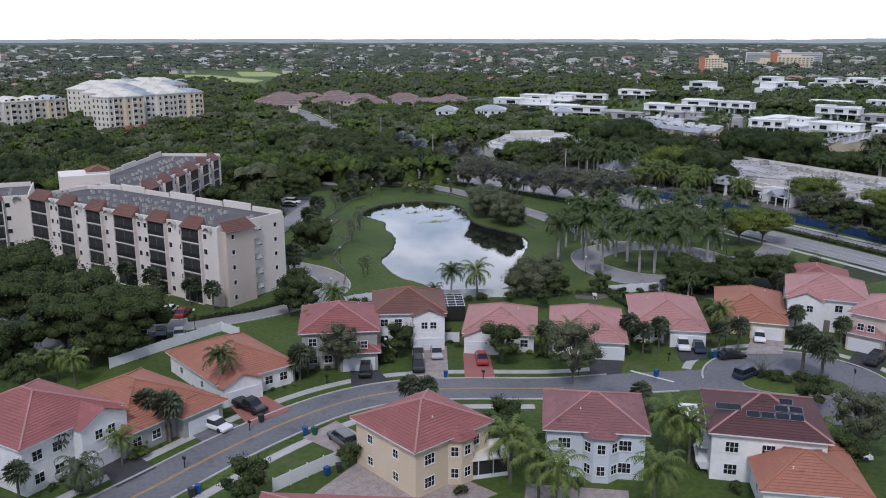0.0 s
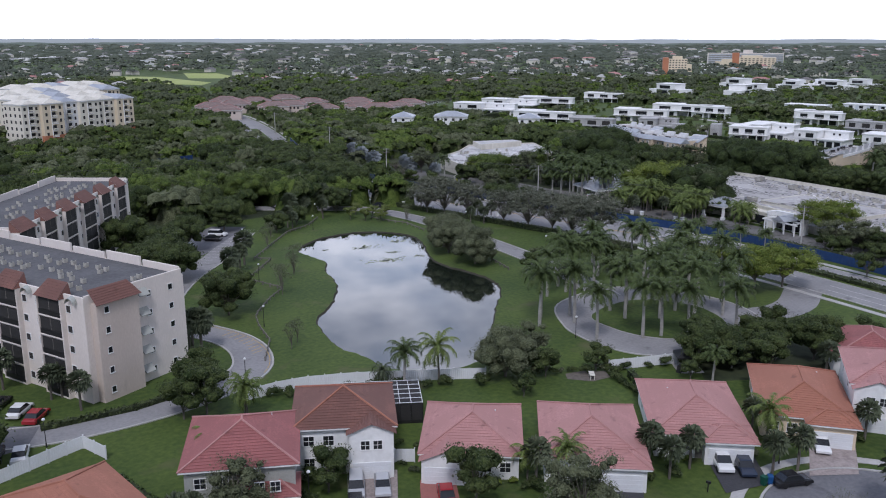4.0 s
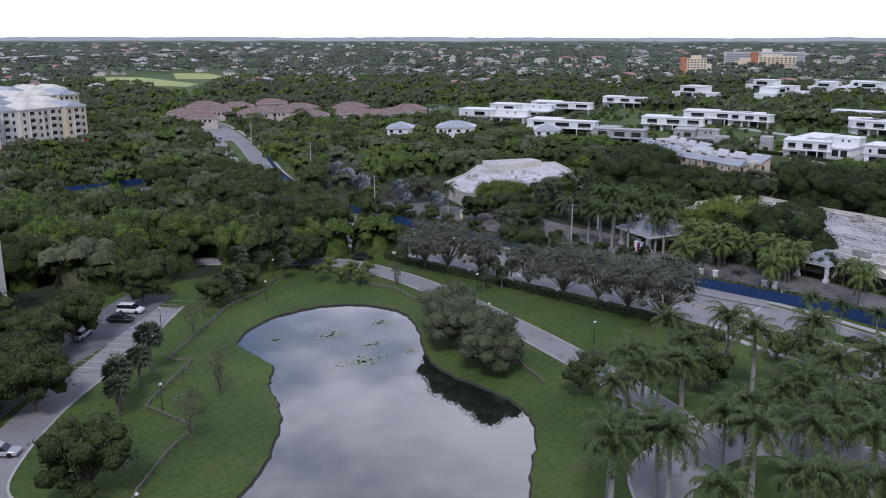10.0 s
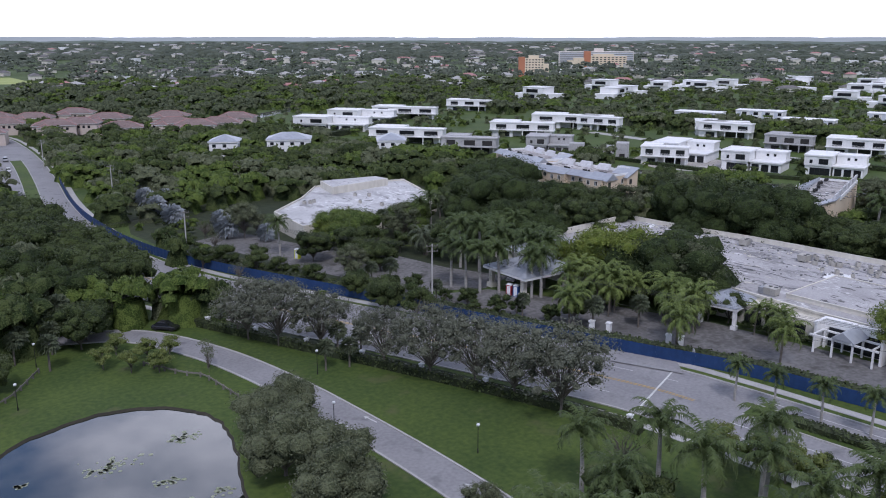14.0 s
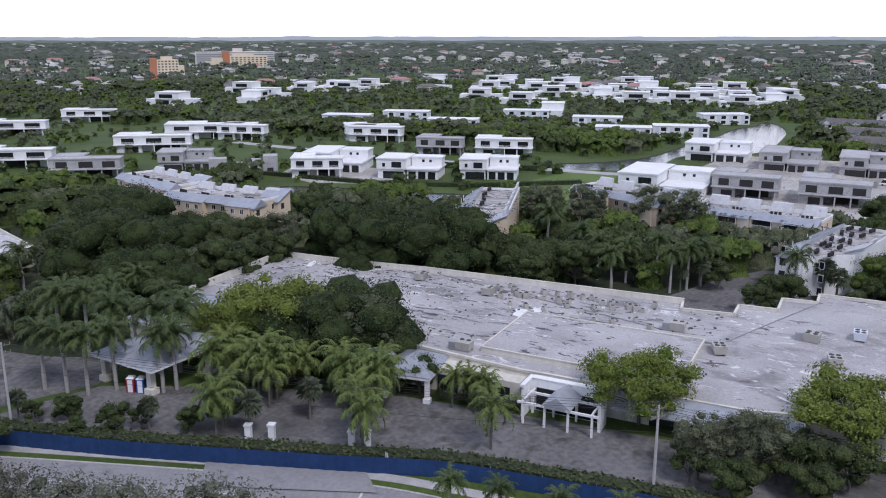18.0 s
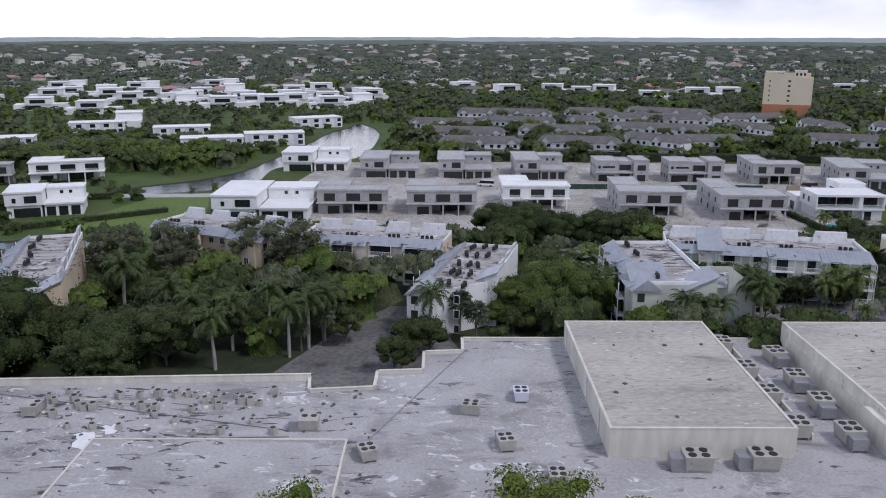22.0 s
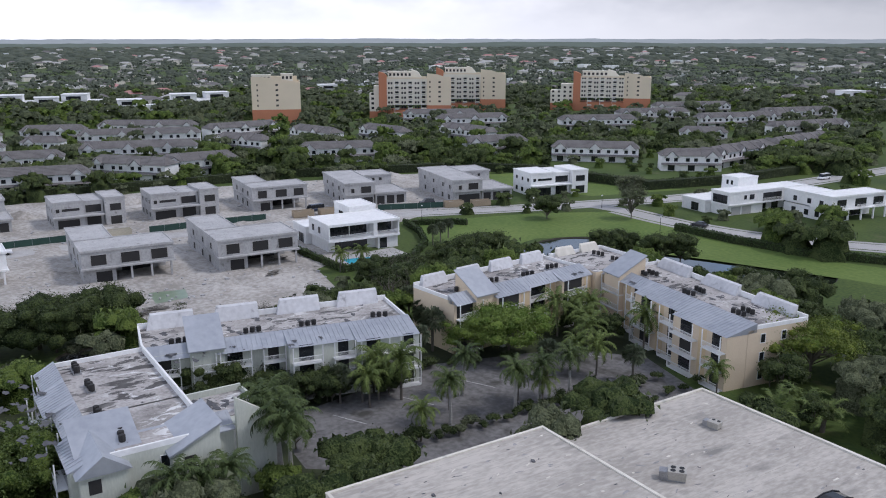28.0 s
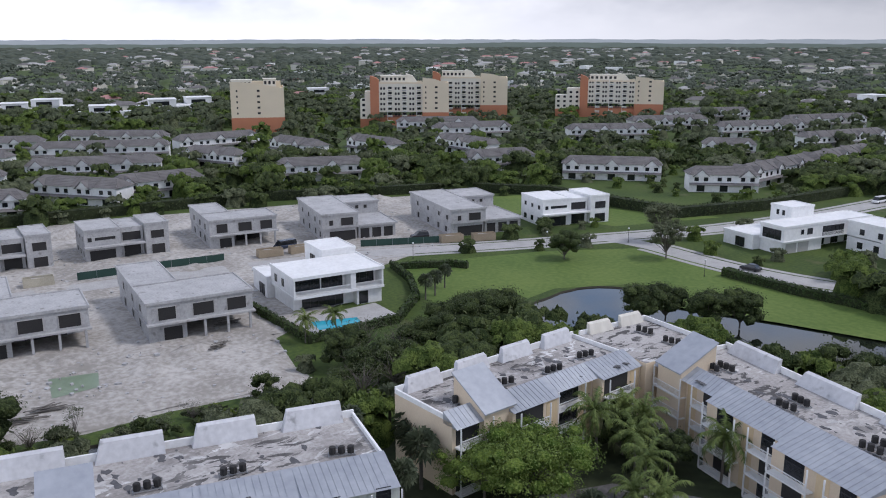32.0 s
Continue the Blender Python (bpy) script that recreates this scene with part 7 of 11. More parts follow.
for x, y, w, d, ang in ((216, 440, 11, 11, -34), (237, 432, 17, 12, -34), (270, 402, 11, 12, -34)):
    lodge = thing("gabled_block", pose(x, y, 0, 0, 0, ang), "white three-storey block with a pale metal hip roof", "apartment block", "far court blocks")
    part("wall", Mesh().box(0, 0, 0, w, d, 8.6), WHITE, lodge)
    metal_hip(lodge, -0.5, -0.5, w + 0.5, d + 0.5, 8.9, 2.4, seams=False)
    for f in range(3):
        for i in range(int(w / 4)):
            window(lodge, wall_frame((0, 0), (w, 0)), 2 + 4 * i, 0.9 + 2.8 * f, 1.6, 1.4, 0, whole=True)
        window(lodge, wall_frame((0, d), (0, 0)), d / 2, 0.9 + 2.8 * f, 1.6, 1.4, 0, whole=True)

# ---- new villas ----


def slab_floor(parent, x0, y0, x1, y1, z0, z1, walls, name, over=0.25):
    """A storey: walls set back a little between a floor slab and a roof slab."""
    ob = part(name, Mesh().box(x0, y0, z0, x1, y1, z1), walls, parent)
    part("roof_slab", Mesh().box(x0 - over, y0 - over, z1, x1 + over, y1 + over, z1 + 0.3).box(x0 - over, y0 - over, z1 + 0.3, x1 + over, y0 - over + 0.2, z1 + 0.5)
         .box(x0 - over, y1 + over - 0.2, z1 + 0.3, x1 + over, y1 + over, z1 + 0.5).box(x0 - over, y0 - over + 0.2, z1 + 0.3, x0 - over + 0.2, y1 + over - 0.2, z1 + 0.5)
         .box(x1 + over - 0.2, y0 - over + 0.2, z1 + 0.3, x1 + over, y1 + over - 0.2, z1 + 0.5), walls, ob)
    return ob


def opening(parent, m, x, z, w, h, finished, rail=False):
    """An opening: raw, the shade inside painted as a dark panel, or glazed with a slim frame."""
    if finished:
        ob = window(parent, m, x, z, w, h, max(0, round(w / 1.6) - 1), BLACK, whole=True)
    else:
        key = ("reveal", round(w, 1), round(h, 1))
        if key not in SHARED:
            SHARED[key] = Mesh().box(-w / 2, -0.02, 0, w / 2, 0.06, h).box(-w / 2 - 0.12, -0.1, -0.1, -w / 2, 0.02, h + 0.1).box(w / 2, -0.1, -0.1, w / 2 + 0.12, 0.02, h + 0.1).box(-w / 2, -0.1, h, w / 2, 0.02, h + 0.1).data("opening", SCREEN_AND_SHADE)
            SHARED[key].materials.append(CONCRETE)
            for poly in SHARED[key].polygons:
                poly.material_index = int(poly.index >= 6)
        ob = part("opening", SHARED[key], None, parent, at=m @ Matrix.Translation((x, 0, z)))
    return ob


def villa_back(x, y, w, d, raw, label, ang=0.0):
    """An L-shaped villa seen from its garden: the upper floor reaches out over columns."""
    walls = BLOCK if raw else WHITE
    ob = thing("villa", pose(x, y, 0, 0, 0, -90 + ang), label, "house", "new villas")
    h1, h2 = 3.3, 6.9
    up = slab_floor(ob, 0, 0, w, d * 0.42, h1 + 0.3, h2, walls, "upper_floor")
    part("floor_slab", Mesh().box(-0.25, -0.9, h1, w + 0.25, d * 0.42, h1 + 0.3), walls, up)
    slab_floor(ob, 0, d * 0.42, w * 0.42, d, h1 + 0.3, h2, walls, "upper_wing")
    part("ground_floor", Mesh().box(0.2, 0.5, 0, w * 0.36, d, h1).box(w * 0.36, d * 0.3, 0, w - 0.3, d * 0.42, h1), walls, ob)
    part("low_roof", Mesh().box(w * 0.42, d * 0.42, h1, w * 0.9, d * 0.6, h1 + 0.35), walls, ob)
    part("low_wall", Mesh().box(w * 0.45, d * 0.42, 0, w * 0.88, d * 0.58, h1), walls, ob)
    for u in (0.52, 0.74, 0.96):
        part("column", Mesh().box(-0.2, -0.2, 0, 0.2, 0.2, h1), walls, ob, at=Matrix.Translation((w * u, -0.5, 0)))
    F, Lf = wall_frame((0, 0), (w, 0)), wall_frame((0, d), (0, 0))
    fin = not raw
    for u, ww in ((0.18, 0.16), (0.52, 0.2), (0.84, 0.18)):
        opening(ob, F, w * u, h1 + 0.7, w * ww, 2.2, fin)
        if fin:
            part("railing", railing_data(w * ww), None, ob, at=Matrix.Translation((w * u, -0.8, h1 + 0.3)))
    opening(ob, wall_frame((0.2, 0.5), (w * 0.36, 0.5)), w * 0.22, 0.1, w * 0.17, 2.4, fin)
    opening(ob, wall_frame((w * 0.36, d * 0.3), (w, d * 0.3)), w * 0.3, 0.1, w * 0.36, 2.6, fin)
    for u in (0.25, 0.55, 0.8):
        opening(ob, Lf, d * u, h1 + 1.0, 1.3, 1.4, fin)
        opening(ob, wall_frame((0.2, d), (0.2, 0.5)), d * u * 0.9, 0.8, 1.5, 1.6, fin)
    return ob


def villa_front(x, y, w, d, raw, label, ang=0.0, white_trim=False):
    """A square two-storey villa seen from its street: garage, tall glazing and a stepped parapet."""
    walls = BLOCK if raw else WHITE
    ob = thing("villa", pose(x, y, 0, 0, 0, -90 + ang), label, "house", "new villas")
    h1, h2 = 3.4, 7.1
    up = slab_floor(ob, 0, 0.6, w * 0.42, d, 0, h2, walls, "left_block", 0.1)
    slab_floor(ob, w * 0.42 + 0.12, 1.4, w * 0.7, d, 0, h2 - 0.4, walls, "middle_block", 0.05)
    slab_floor(ob, w * 0.7 + 0.22, 0, w, d * 0.9, 0, h2 + 0.3, walls, "right_block", 0.1)
    part("porch_slab", Mesh().box(-0.2, -0.8, h1 - 0.15, w * 0.7, 1.4, h1 + 0.2), WHITE if white_trim else walls, ob)
    fin = not raw
    A = wall_frame((0, 0.6), (w * 0.42, 0.6))
    opening(ob, A, w * 0.2, 0.05, w * 0.3, 2.5, fin)
    opening(ob, A, w * 0.24, h1 + 1.5, w * 0.24, 0.7, fin)
    opening(ob, A, w * 0.06, h1 + 1.3, 0.9, 1.0, fin)
    Bm = wall_frame((w * 0.42, 1.4), (w * 0.7, 1.4))
    opening(ob, Bm, w * 0.14, 0.05, w * 0.2, 2.7, fin)
    opening(ob, Bm, w * 0.14, h1 + 0.6, w * 0.22, 2.0, fin)
    C = wall_frame((w * 0.72, 0), (w, 0))
    opening(ob, C, w * 0.14, 0.2, w * 0.16, 2.4, fin)
    opening(ob, C, w * 0.14, h1 + 0.7, w * 0.16, 1.9, fin)
    Lf = wall_frame((0, d), (0, 0.6))
    for u in (0.2, 0.5, 0.8):
        opening(ob, Lf, d * u, h1 + 1.2, 1.0, 1.1, fin)
        opening(ob, Lf, d * u, 0.9, 1.4, 1.4, fin)
    return ob


def villa_wing(x, y, w, d, raw, label, ang=0.0):
    """A villa with one long two-storey arm and a low porch beside it."""
    walls = BLOCK if raw else WHITE
    ob = thing("villa", pose(x, y, 0, 0, 0, -90 + ang), label, "house", "new villas")
    h1, h2, fin = 3.3, 6.9, not raw
    slab_floor(ob, 0, 1.5, w * 0.48, d, h1 + 0.2, h2, walls, "upper_floor")
    part("ground_floor", Mesh().box(0.3, 2.0, 0, w * 0.46, d, h1 + 0.2), walls, ob)
    slab_floor(ob, w * 0.48 + 0.3, d * 0.62, w, d, h1 + 0.2, h2 - 0.3, walls, "rear_block")
    slab_floor(ob, w * 0.48 + 0.3, 2.5, w, d, 0, h1, walls, "porch_block", 0.5)
    F = wall_frame((0, 1.5), (w * 0.48, 1.5))
    opening(ob, F, w * 0.12, h1 + 1.0, 1.0, 1.3, fin)
    opening(ob, F, w * 0.33, h1 + 0.8, w * 0.16, 2.0, fin)
    opening(ob, wall_frame((0.3, 2.0), (w * 0.46, 2.0)), w * 0.26, 0.05, w * 0.34, 2.6, fin)
    P = wall_frame((w * 0.48, 2.5), (w, 2.5))
    for u in (0.1, 0.26, 0.42):
        opening(ob, P, w * u, 0.1, w * 0.12, 2.6, fin)
    R_ = wall_frame((w * 0.48 + 0.3, d * 0.62), (w, d * 0.62))
    for u in (0.2, 0.32):
        opening(ob, R_, w * u, h1 + 1.8, 0.9, 0.9, fin)
    Lf = wall_frame((0, d), (0, 1.5))
    for u in (0.2, 0.45, 0.7, 0.88):
        opening(ob, Lf, d * u, h1 + 1.1, 1.2, 1.2, fin)
        opening(ob, wall_frame((0.3, d), (0.3, 2.0)), d * u * 0.95, 0.9, 1.4, 1.5, fin)
    return ob


def villa_terrace(x, y, ang, label):
    """A white villa with a deep first-floor terrace, a tall rear block and a low wing."""
    ob = thing("villa", pose(x, y, 0, 0, 0, -90 + ang), label, "house", "new villas")
    w, h1, h2 = 18.5, 3.2, 6.7
    up = part("upper_floor", Mesh().box(0, 3.2, h1 + 0.3, w, 13, h2).box(0, 0, h1 + 0.3, 0.3, 3.2, h2).box(w - 0.3, 0, h1 + 0.3, w, 3.2, h2).box(11.6, 0.02, h1 + 0.3, 12.6, 3.2, h2), WHITE, ob)
    part("floor_slab", Mesh().box(-0.1, -0.1, h1 - 0.2, w + 0.1, 13.1, h1 + 0.3), WHITE, up)
    part("roof_slab", Mesh().box(-0.15, -0.2, h2, w + 0.15, 13.2, h2 + 0.35).box(-0.15, -0.2, h2 + 0.35, w + 0.15, 0, h2 + 0.6).box(-0.15, 0, h2 + 0.35, 0.05, 13.2, h2 + 0.6).box(w - 0.05, 0, h2 + 0.35, w + 0.15, 13.2, h2 + 0.6), WHITE, up)
    part("ground_floor", Mesh().box(0.6, 2.4, 0, w - 5.5, 13, h1 - 0.2).box(w - 5.5, 0.6, 0, w - 0.2, 13, h1 - 0.2), WHITE, ob)
    slab_floor(ob, 11.0, 13.3, w, 23.0, 0, 7.9, WHITE, "rear_block", 0.1)
    slab_floor(ob, -0.8, 13.3, 8.0, 22.0, 0, 4.0, WHITE, "low_wing", 0.1)
    part("courtyard_wall", Mesh().box(8.0, 21.6, 0, 11.0, 22, 3.4), WHITE, ob)
    back = wall_frame((0.3, 3.2), (w - 0.3, 3.2))
    opening(ob, back, 3.4, h1 + 0.35, 5.4, 2.7, True)
    opening(ob, back, 8.6, h1 + 0.35, 4.4, 2.7, True)
    opening(ob, back, 15.2, h1 + 0.35, 4.6, 2.7, True)
    for a, b in ((0.35, 11.55), (12.65, w - 0.35)):
        part("railing", railing_data(b - a), None, ob, at=Matrix.Translation(((a + b) / 2, 0.12, h1 + 0.3)))
    opening(ob, wall_frame((0.6, 2.4), (w - 5.5, 2.4)), 6.0, 0.1, 8.5, 2.5, True)
    opening(ob, wall_frame((w - 5.5, 0.6), (w - 0.2, 0.6)), 1.4, 0.1, 1.9, 2.5, True)
    side = wall_frame((0, 13), (0, 3.2))
    for u in (3.0, 7.0):
        opening(ob, side, u, h1 + 1.1, 1.2, 1.5, True)
    opening(ob, wall_frame((-0.8, 22), (-0.8, 13.3)), 5.5, 0.1, 3.2, 2.4, True)
    opening(ob, wall_frame((11.0, 23), (11.0, 13.3)), 4.5, 5.0, 2.6, 1.5, True)
    return ob


def villa_garage(x, y, ang, label):
    """A long white villa: an upper floor over two garage doors, a low wing and a tall block."""
    ob = thing("villa", pose(x, y, 0, 0, 0, -90 + ang), label, "house", "new villas")
    w, h1, h2 = 31.0, 3.1, 6.5
    up = slab_floor(ob, 0, 0, w, 7.2, h1 + 0.2, h2, WHITE, "upper_floor", 0.15)
    part("floor_slab", Mesh().box(-0.3, -0.3, h1 - 0.1, w + 0.2, 7.2, h1 + 0.2), WHITE, up)
    part("ground_floor", Mesh().box(0.2, 0.6, 0, 14, 7.2, h1 - 0.1).box(14, 3.4, 0, w - 1, 7.2, h1 - 0.1), WHITE, ob)
    slab_floor(ob, 10.5, 7.4, 18.5, 14, 0, 9.0, WHITE, "tall_block", 0.1)
    slab_floor(ob, -2.0, 7.4, 10.2, 17, 0, 3.2, WHITE, "low_wing", 0.2)
    F = wall_frame((0, 0), (w, 0))
    for u in (3.4, 7.6):
        part("garage_door", Mesh().box(-1.8, -0.05, 0, 1.8, 0.02, 2.4), PANEL_GREY, ob, "pale grey panelled garage door", at=Matrix.Translation((u, 0.6, 0.02)))
    opening(ob, F, 6.2, h1 + 1.4, 1.0, 1.2, True)
    opening(ob, F, 8.8, h1 + 1.2, 1.8, 1.5, True)
    opening(ob, F, 17.0, h1 + 0.35, 7.5, 2.4, True)
    part("railing", railing_data(7.5), None, ob, at=Matrix.Translation((17.0, -0.2, h1 + 0.2)))
    opening(ob, F, 27.5, h1 + 1.0, 2.0, 1.6, True)
    opening(ob, wall_frame((0, 7.2), (0, 0)), 3.6, h1 + 0.4, 5.6, 2.4, True)
    G = wall_frame((14, 3.4), (w - 1, 3.4))
    for u in (3.0, 8.0, 13.0):
        opening(ob, G, u, 0.1, 2.6, 2.4, True)
    for u in (1.8, 3.6):
        opening(ob, wall_frame((10.5, 14), (10.5, 7.4)), u + 0.6, 7.0, 0.8, 1.3, True)
    opening(ob, wall_frame((-2, 17), (-2, 7.4)), 5.5, 0.1, 3.0, 2.4, True)
    return ob


RAW = "raw grey block villa under construction with empty openings"
DONE = "finished white modern villa with dark glazing and flat roofs"
for kind, x, y, w, d, raw, ang in (
        (villa_wing, 459.0, 218.5, 24, 20, False, 0), (villa_wing, 443.0, 187.8, 20.4, 24, True, 0), (villa_wing, 442.0, 160.0, 19.6, 24, True, 0), (villa_wing, 441.0, 132.6, 18.4, 24, True, 0),
        (villa_front, 438.6, 104.5, 18.3, 13, True, 0), (villa_front, 437.6, 79.3, 19.0, 13, True, -1), (villa_back, 434.2, 51.3, 16.8, 23, True, -5), (villa_wing, 424.6, 25.4, 20.0, 27, True, -10),
        (villa_wing, 412.0, -5.2, 21.0, 31, True, -10), (villa_front, 409.6, -33.4, 21.0, 13, False, -10), (villa_back, 381.6, 194.0, 19.8, 18, True, 0), (villa_back, 380.6, 168.4, 19.8, 20, True, 0),
        (villa_back, 389.0, 140.6, 19.5, 19, False, 0), (villa_back, 380.2, 108.2, 18.6, 26, True, -3), (villa_back, 374.6, 81.3, 18.2, 28.5, True, -3)):
    kind(x, y, w, d, raw, RAW if raw else DONE, ang)
villa_terrace(375.6, 54.4, -3, "finished white villa with a deep glazed terrace over its pool")
villa_garage(354.6, -61.5, -6, "finished white villa with two garage doors and a tall rear block")
villa_back(333.5, -78.0, 22, 17, False, DONE, -8)
villa_wing(370.5, 221.6, 26, 26, False, DONE, 0)
for x, y, w, d, ang, raw in ((361, 338, 22, 22, 18, False), (361, 306, 22, 16, 16, False), (373, 279, 20, 16, 18, False), (424, 324, 20, 14, 16, True), (432, 300, 24, 14, 18, False),
                             (448, 374, 26, 14, 16, False), (424, 434, 24, 14, 18, False), (306, 406, 24, 16, 36, True), (335, 384, 19, 15, 36, True), (304, 457, 36, 15, 36, False),
                             (366, 440, 32, 15, 36, False), (412, 456, 44, 16, 36, False), (303, 527, 40, 15, 36, False), (339, 550, 38, 15, 36, False), (374, 554, 40, 15, 36, False),
                             (444, 567, 30, 14, 36, False), (450, 377, 26, 15, 36, False), (348, 333, 18, 14, 30, False)):
    (villa_wing if (int(x) % 2) else villa_back)(x, y, w, d, raw, RAW if raw else DONE, ang)
# flat white house with stepped roofs
stump = thing("villa", pose(337, 361, 0, 0, 0, -54), "half-built grey block villa with broken walls", "house", "new villas")
for i, (x0, y0, x1, y1, h) in enumerate(((0, 0, 6, 5, 6.4), (7, 1, 12, 8, 3.6), (13, 0, 18, 6, 5.6), (19, 2, 24, 9, 6.8), (2, 8, 16, 13, 3.4))):
    part("wall", Mesh().box(x0, y0, 0, x1, y1, h), BLOCK, stump)
    opening(stump, wall_frame((x0, y0), (x1, y0)), (x1 - x0) / 2, 0.6, 2.2, 2.0, False)

# far white villas, one built and copied
far_villa = thing("villa", pose(756, 638, 0, 0, 0, -70), "distant white flat-roofed modern villa", "house", "far villas")
part("ground_floor", Mesh().box(0, 0, 0, 22, 13, 3.3).box(22.2, 3, 0, 28, 12, 3.4), WHITE, far_villa)
part("upper_floor", Mesh().box(6, -0.5, 3.3, 20, 12, 6.8).box(5.7, -0.8, 6.8, 20.3, 12.3, 7.1), WHITE, far_villa)
for x, z, w, h in ((10, 0.3, 8, 2.4), (12.5, 3.9, 8, 2.0)):
    hole(far_villa, Matrix.Translation((0, -0.02 if z < 1 else -0.52, 0)), x, z, w, h, "window", DARK_GLASS)
for i, (x, y) in enumerate(((736, 586), (793, 597), (915, 560), (808, 479), (821, 437), (830, 409), (808, 366), (729, 325), (761, 311), (771, 281), (790, 260), (850, 236), (913, 154), (874, 118), (900, 80), (873, 57), (718, 446), (616, 325), (890, 37), (820, 12), (845, -31), (856, -61), (924, -189), (601, -501), (725, 620), (749, 603), (690, 660), (560, 620), (610, 560), (650, 600), (690, 400), (771, 404), (772, 364), (766, 337), (792, 324), (808, 290), (824, 229), (844, 477), (855, 429), (842, 369), (874, 354), (870, 325), (865, 299), (892, 281), (919, 521), (946, 491), (923, 451), (939, 420), (960, 390), (981, 356), (743, 294), (739, 251), (773, 209))):
    copy_thing(far_villa, pose(x, y, 0, 0, 0, -72 + rnd.choice((0, 0, 4, -6, 90)) - (30 if y < 100 else 0)) @ Matrix.Scale(rnd.uniform(1.1, 1.35), 4))
# low white blocks with blue panels by the canal
low_block = thing("low_block", pose(515, 273, 0, 0, 0, -75), "low white flat-roofed block with pale blue panels by the canal", "apartment block", "canal blocks")
part("wall", Mesh().box(0, 0, 0, 27, 12, 5.6), WHITE, low_block)
part("roof_slab", Mesh().box(-0.3, -0.3, 5.6, 27.3, 12.3, 5.9), WHITE, low_block)
for i in range(4):
    part("panel", Mesh().box(1.0 + 7 * i, -0.12, 0.3, 3.0 + 7 * i, 0, 5.3), PALE_BLUE, low_block)
    hole(low_block, Matrix.Identity(4), 5 + 6.6 * i, 0.5, 2.6, 1.8, "window", DARK_GLASS) if i % 2 else None
    hole(low_block, Matrix.Identity(4), 5 + 6.6 * i, 3.2, 2.6, 1.8, "window", DARK_GLASS)
for x, y, a in ((534, 249, -75), (608, 238, -60), (505, 429, -72), (511, 365, -72), (560, 300, -75), (540, 410, -70), (580, 350, -72)):
    copy_thing(low_block, pose(x, y, 0, 0, 0, a))

# ---- town houses ----


def terrace(a, b, depth=8.6, h=5.8):
    """A terrace of two-storey town houses with a dark pitched roof and small front gables, its front from a to b seen from the right."""
    m, run = wall_frame(a, b), math.dist(a, b)
    ob = thing("terrace", m, "terrace of white two-storey town houses with dark grey roofs", "terrace", "town houses")
    part("wall", Mesh().box(0, 0, 0, run, depth, h), WHITE, ob)
    r = Mesh()
    o, rise = 0.5, depth * 0.3
    tile_plane(r, (-o, -o, h), (run + o, -o, h), (run - 2.5, depth / 2, h + rise), (2.5, depth / 2, h + rise), 0.8, 0.07)
    tile_plane(r, (run + o, depth + o, h), (-o, depth + o, h), (2.5, depth / 2, h + rise), (run - 2.5, depth / 2, h + rise), 0.8, 0.07)
    tile_plane(r, (run + o, -o, h), (run + o, depth + o, h), (run - 2.5, depth / 2, h + rise), (run - 2.5, depth / 2, h + rise), 0.8, 0.07)
    tile_plane(r, (-o, depth + o, h), (-o, -o, h), (2.5, depth / 2, h + rise), (2.5, depth / 2, h + rise), 0.8, 0.07)
    part("roof", r, SHINGLE, ob)
    n = max(2, round(run / 7.5))
    panes = Mesh()
    party = Mesh()
    part("porch_roof", Mesh().hull([(0, -1.4, 2.5), (run, -1.4, 2.5), (run, 0, 2.5), (0, 0, 2.5)], [(0, -1.4, 2.6), (run, -1.4, 2.6), (run, 0, 3.2), (0, 0, 3.2)]), SHINGLE, ob)
    for i in range(n):
        x = (i + 0.5) * run / n
        if i % 2 == 0:
            y0, y1, t = -0.55, depth + 0.55, h + 1.75
            g = part("gable", Mesh().hull([(x - 2.2, y0, h - 0.3), (x + 2.2, y0, h - 0.3), (x, y0, t)], [(x - 2.2, y1, h - 0.3), (x + 2.2, y1, h - 0.3), (x, y1, t)]), WHITE, ob)
            s_ = Mesh()
            for q in (-1, 1):
                s_.hull([(x + q * 2.75, y0 - 0.3, h - 0.68), (x + q * 2.75, y1 + 0.3, h - 0.68), (x, y1 + 0.3, t + 0.06), (x, y0 - 0.3, t + 0.06)], [(x + q * 2.75, y0 - 0.3, h - 0.53), (x + q * 2.75, y1 + 0.3, h - 0.53), (x, y1 + 0.3, t + 0.21), (x, y0 - 0.3, t + 0.21)])
            part("gable_roof", s_, SHINGLE, g)
        for q in (-1.5, 1.6):
            inset(panes, wall_frame((run, depth), (0, depth)), run - x + q, 3.7, 1.4, 1.3)
            inset(panes, Matrix.Identity(4), x + q, 3.7, 1.4, 1.3)
        inset(panes, wall_frame((run, depth), (0, depth)), run - x, 0.2, 3.0, 2.1)
        inset(panes, Matrix.Identity(4), x, 0.2, 2.6, 2.1)
        if i:
            k = i * run / n
            party.hull([(k - 0.12, -o, h - 0.1), (k + 0.12, -o, h - 0.1), (k + 0.12, depth / 2, h + rise - 0.1), (k - 0.12, depth / 2, h + rise - 0.1)], [(k - 0.12, -o, h + 0.22), (k + 0.12, -o, h + 0.22), (k + 0.12, depth / 2, h + rise + 0.22), (k - 0.12, depth / 2, h + rise + 0.22)])
    inset_part(panes, ob)
    tagged(part("party_wall", party, SHINGLE, ob), "dark upstands between the roofs", kind="stuff")
    return ob


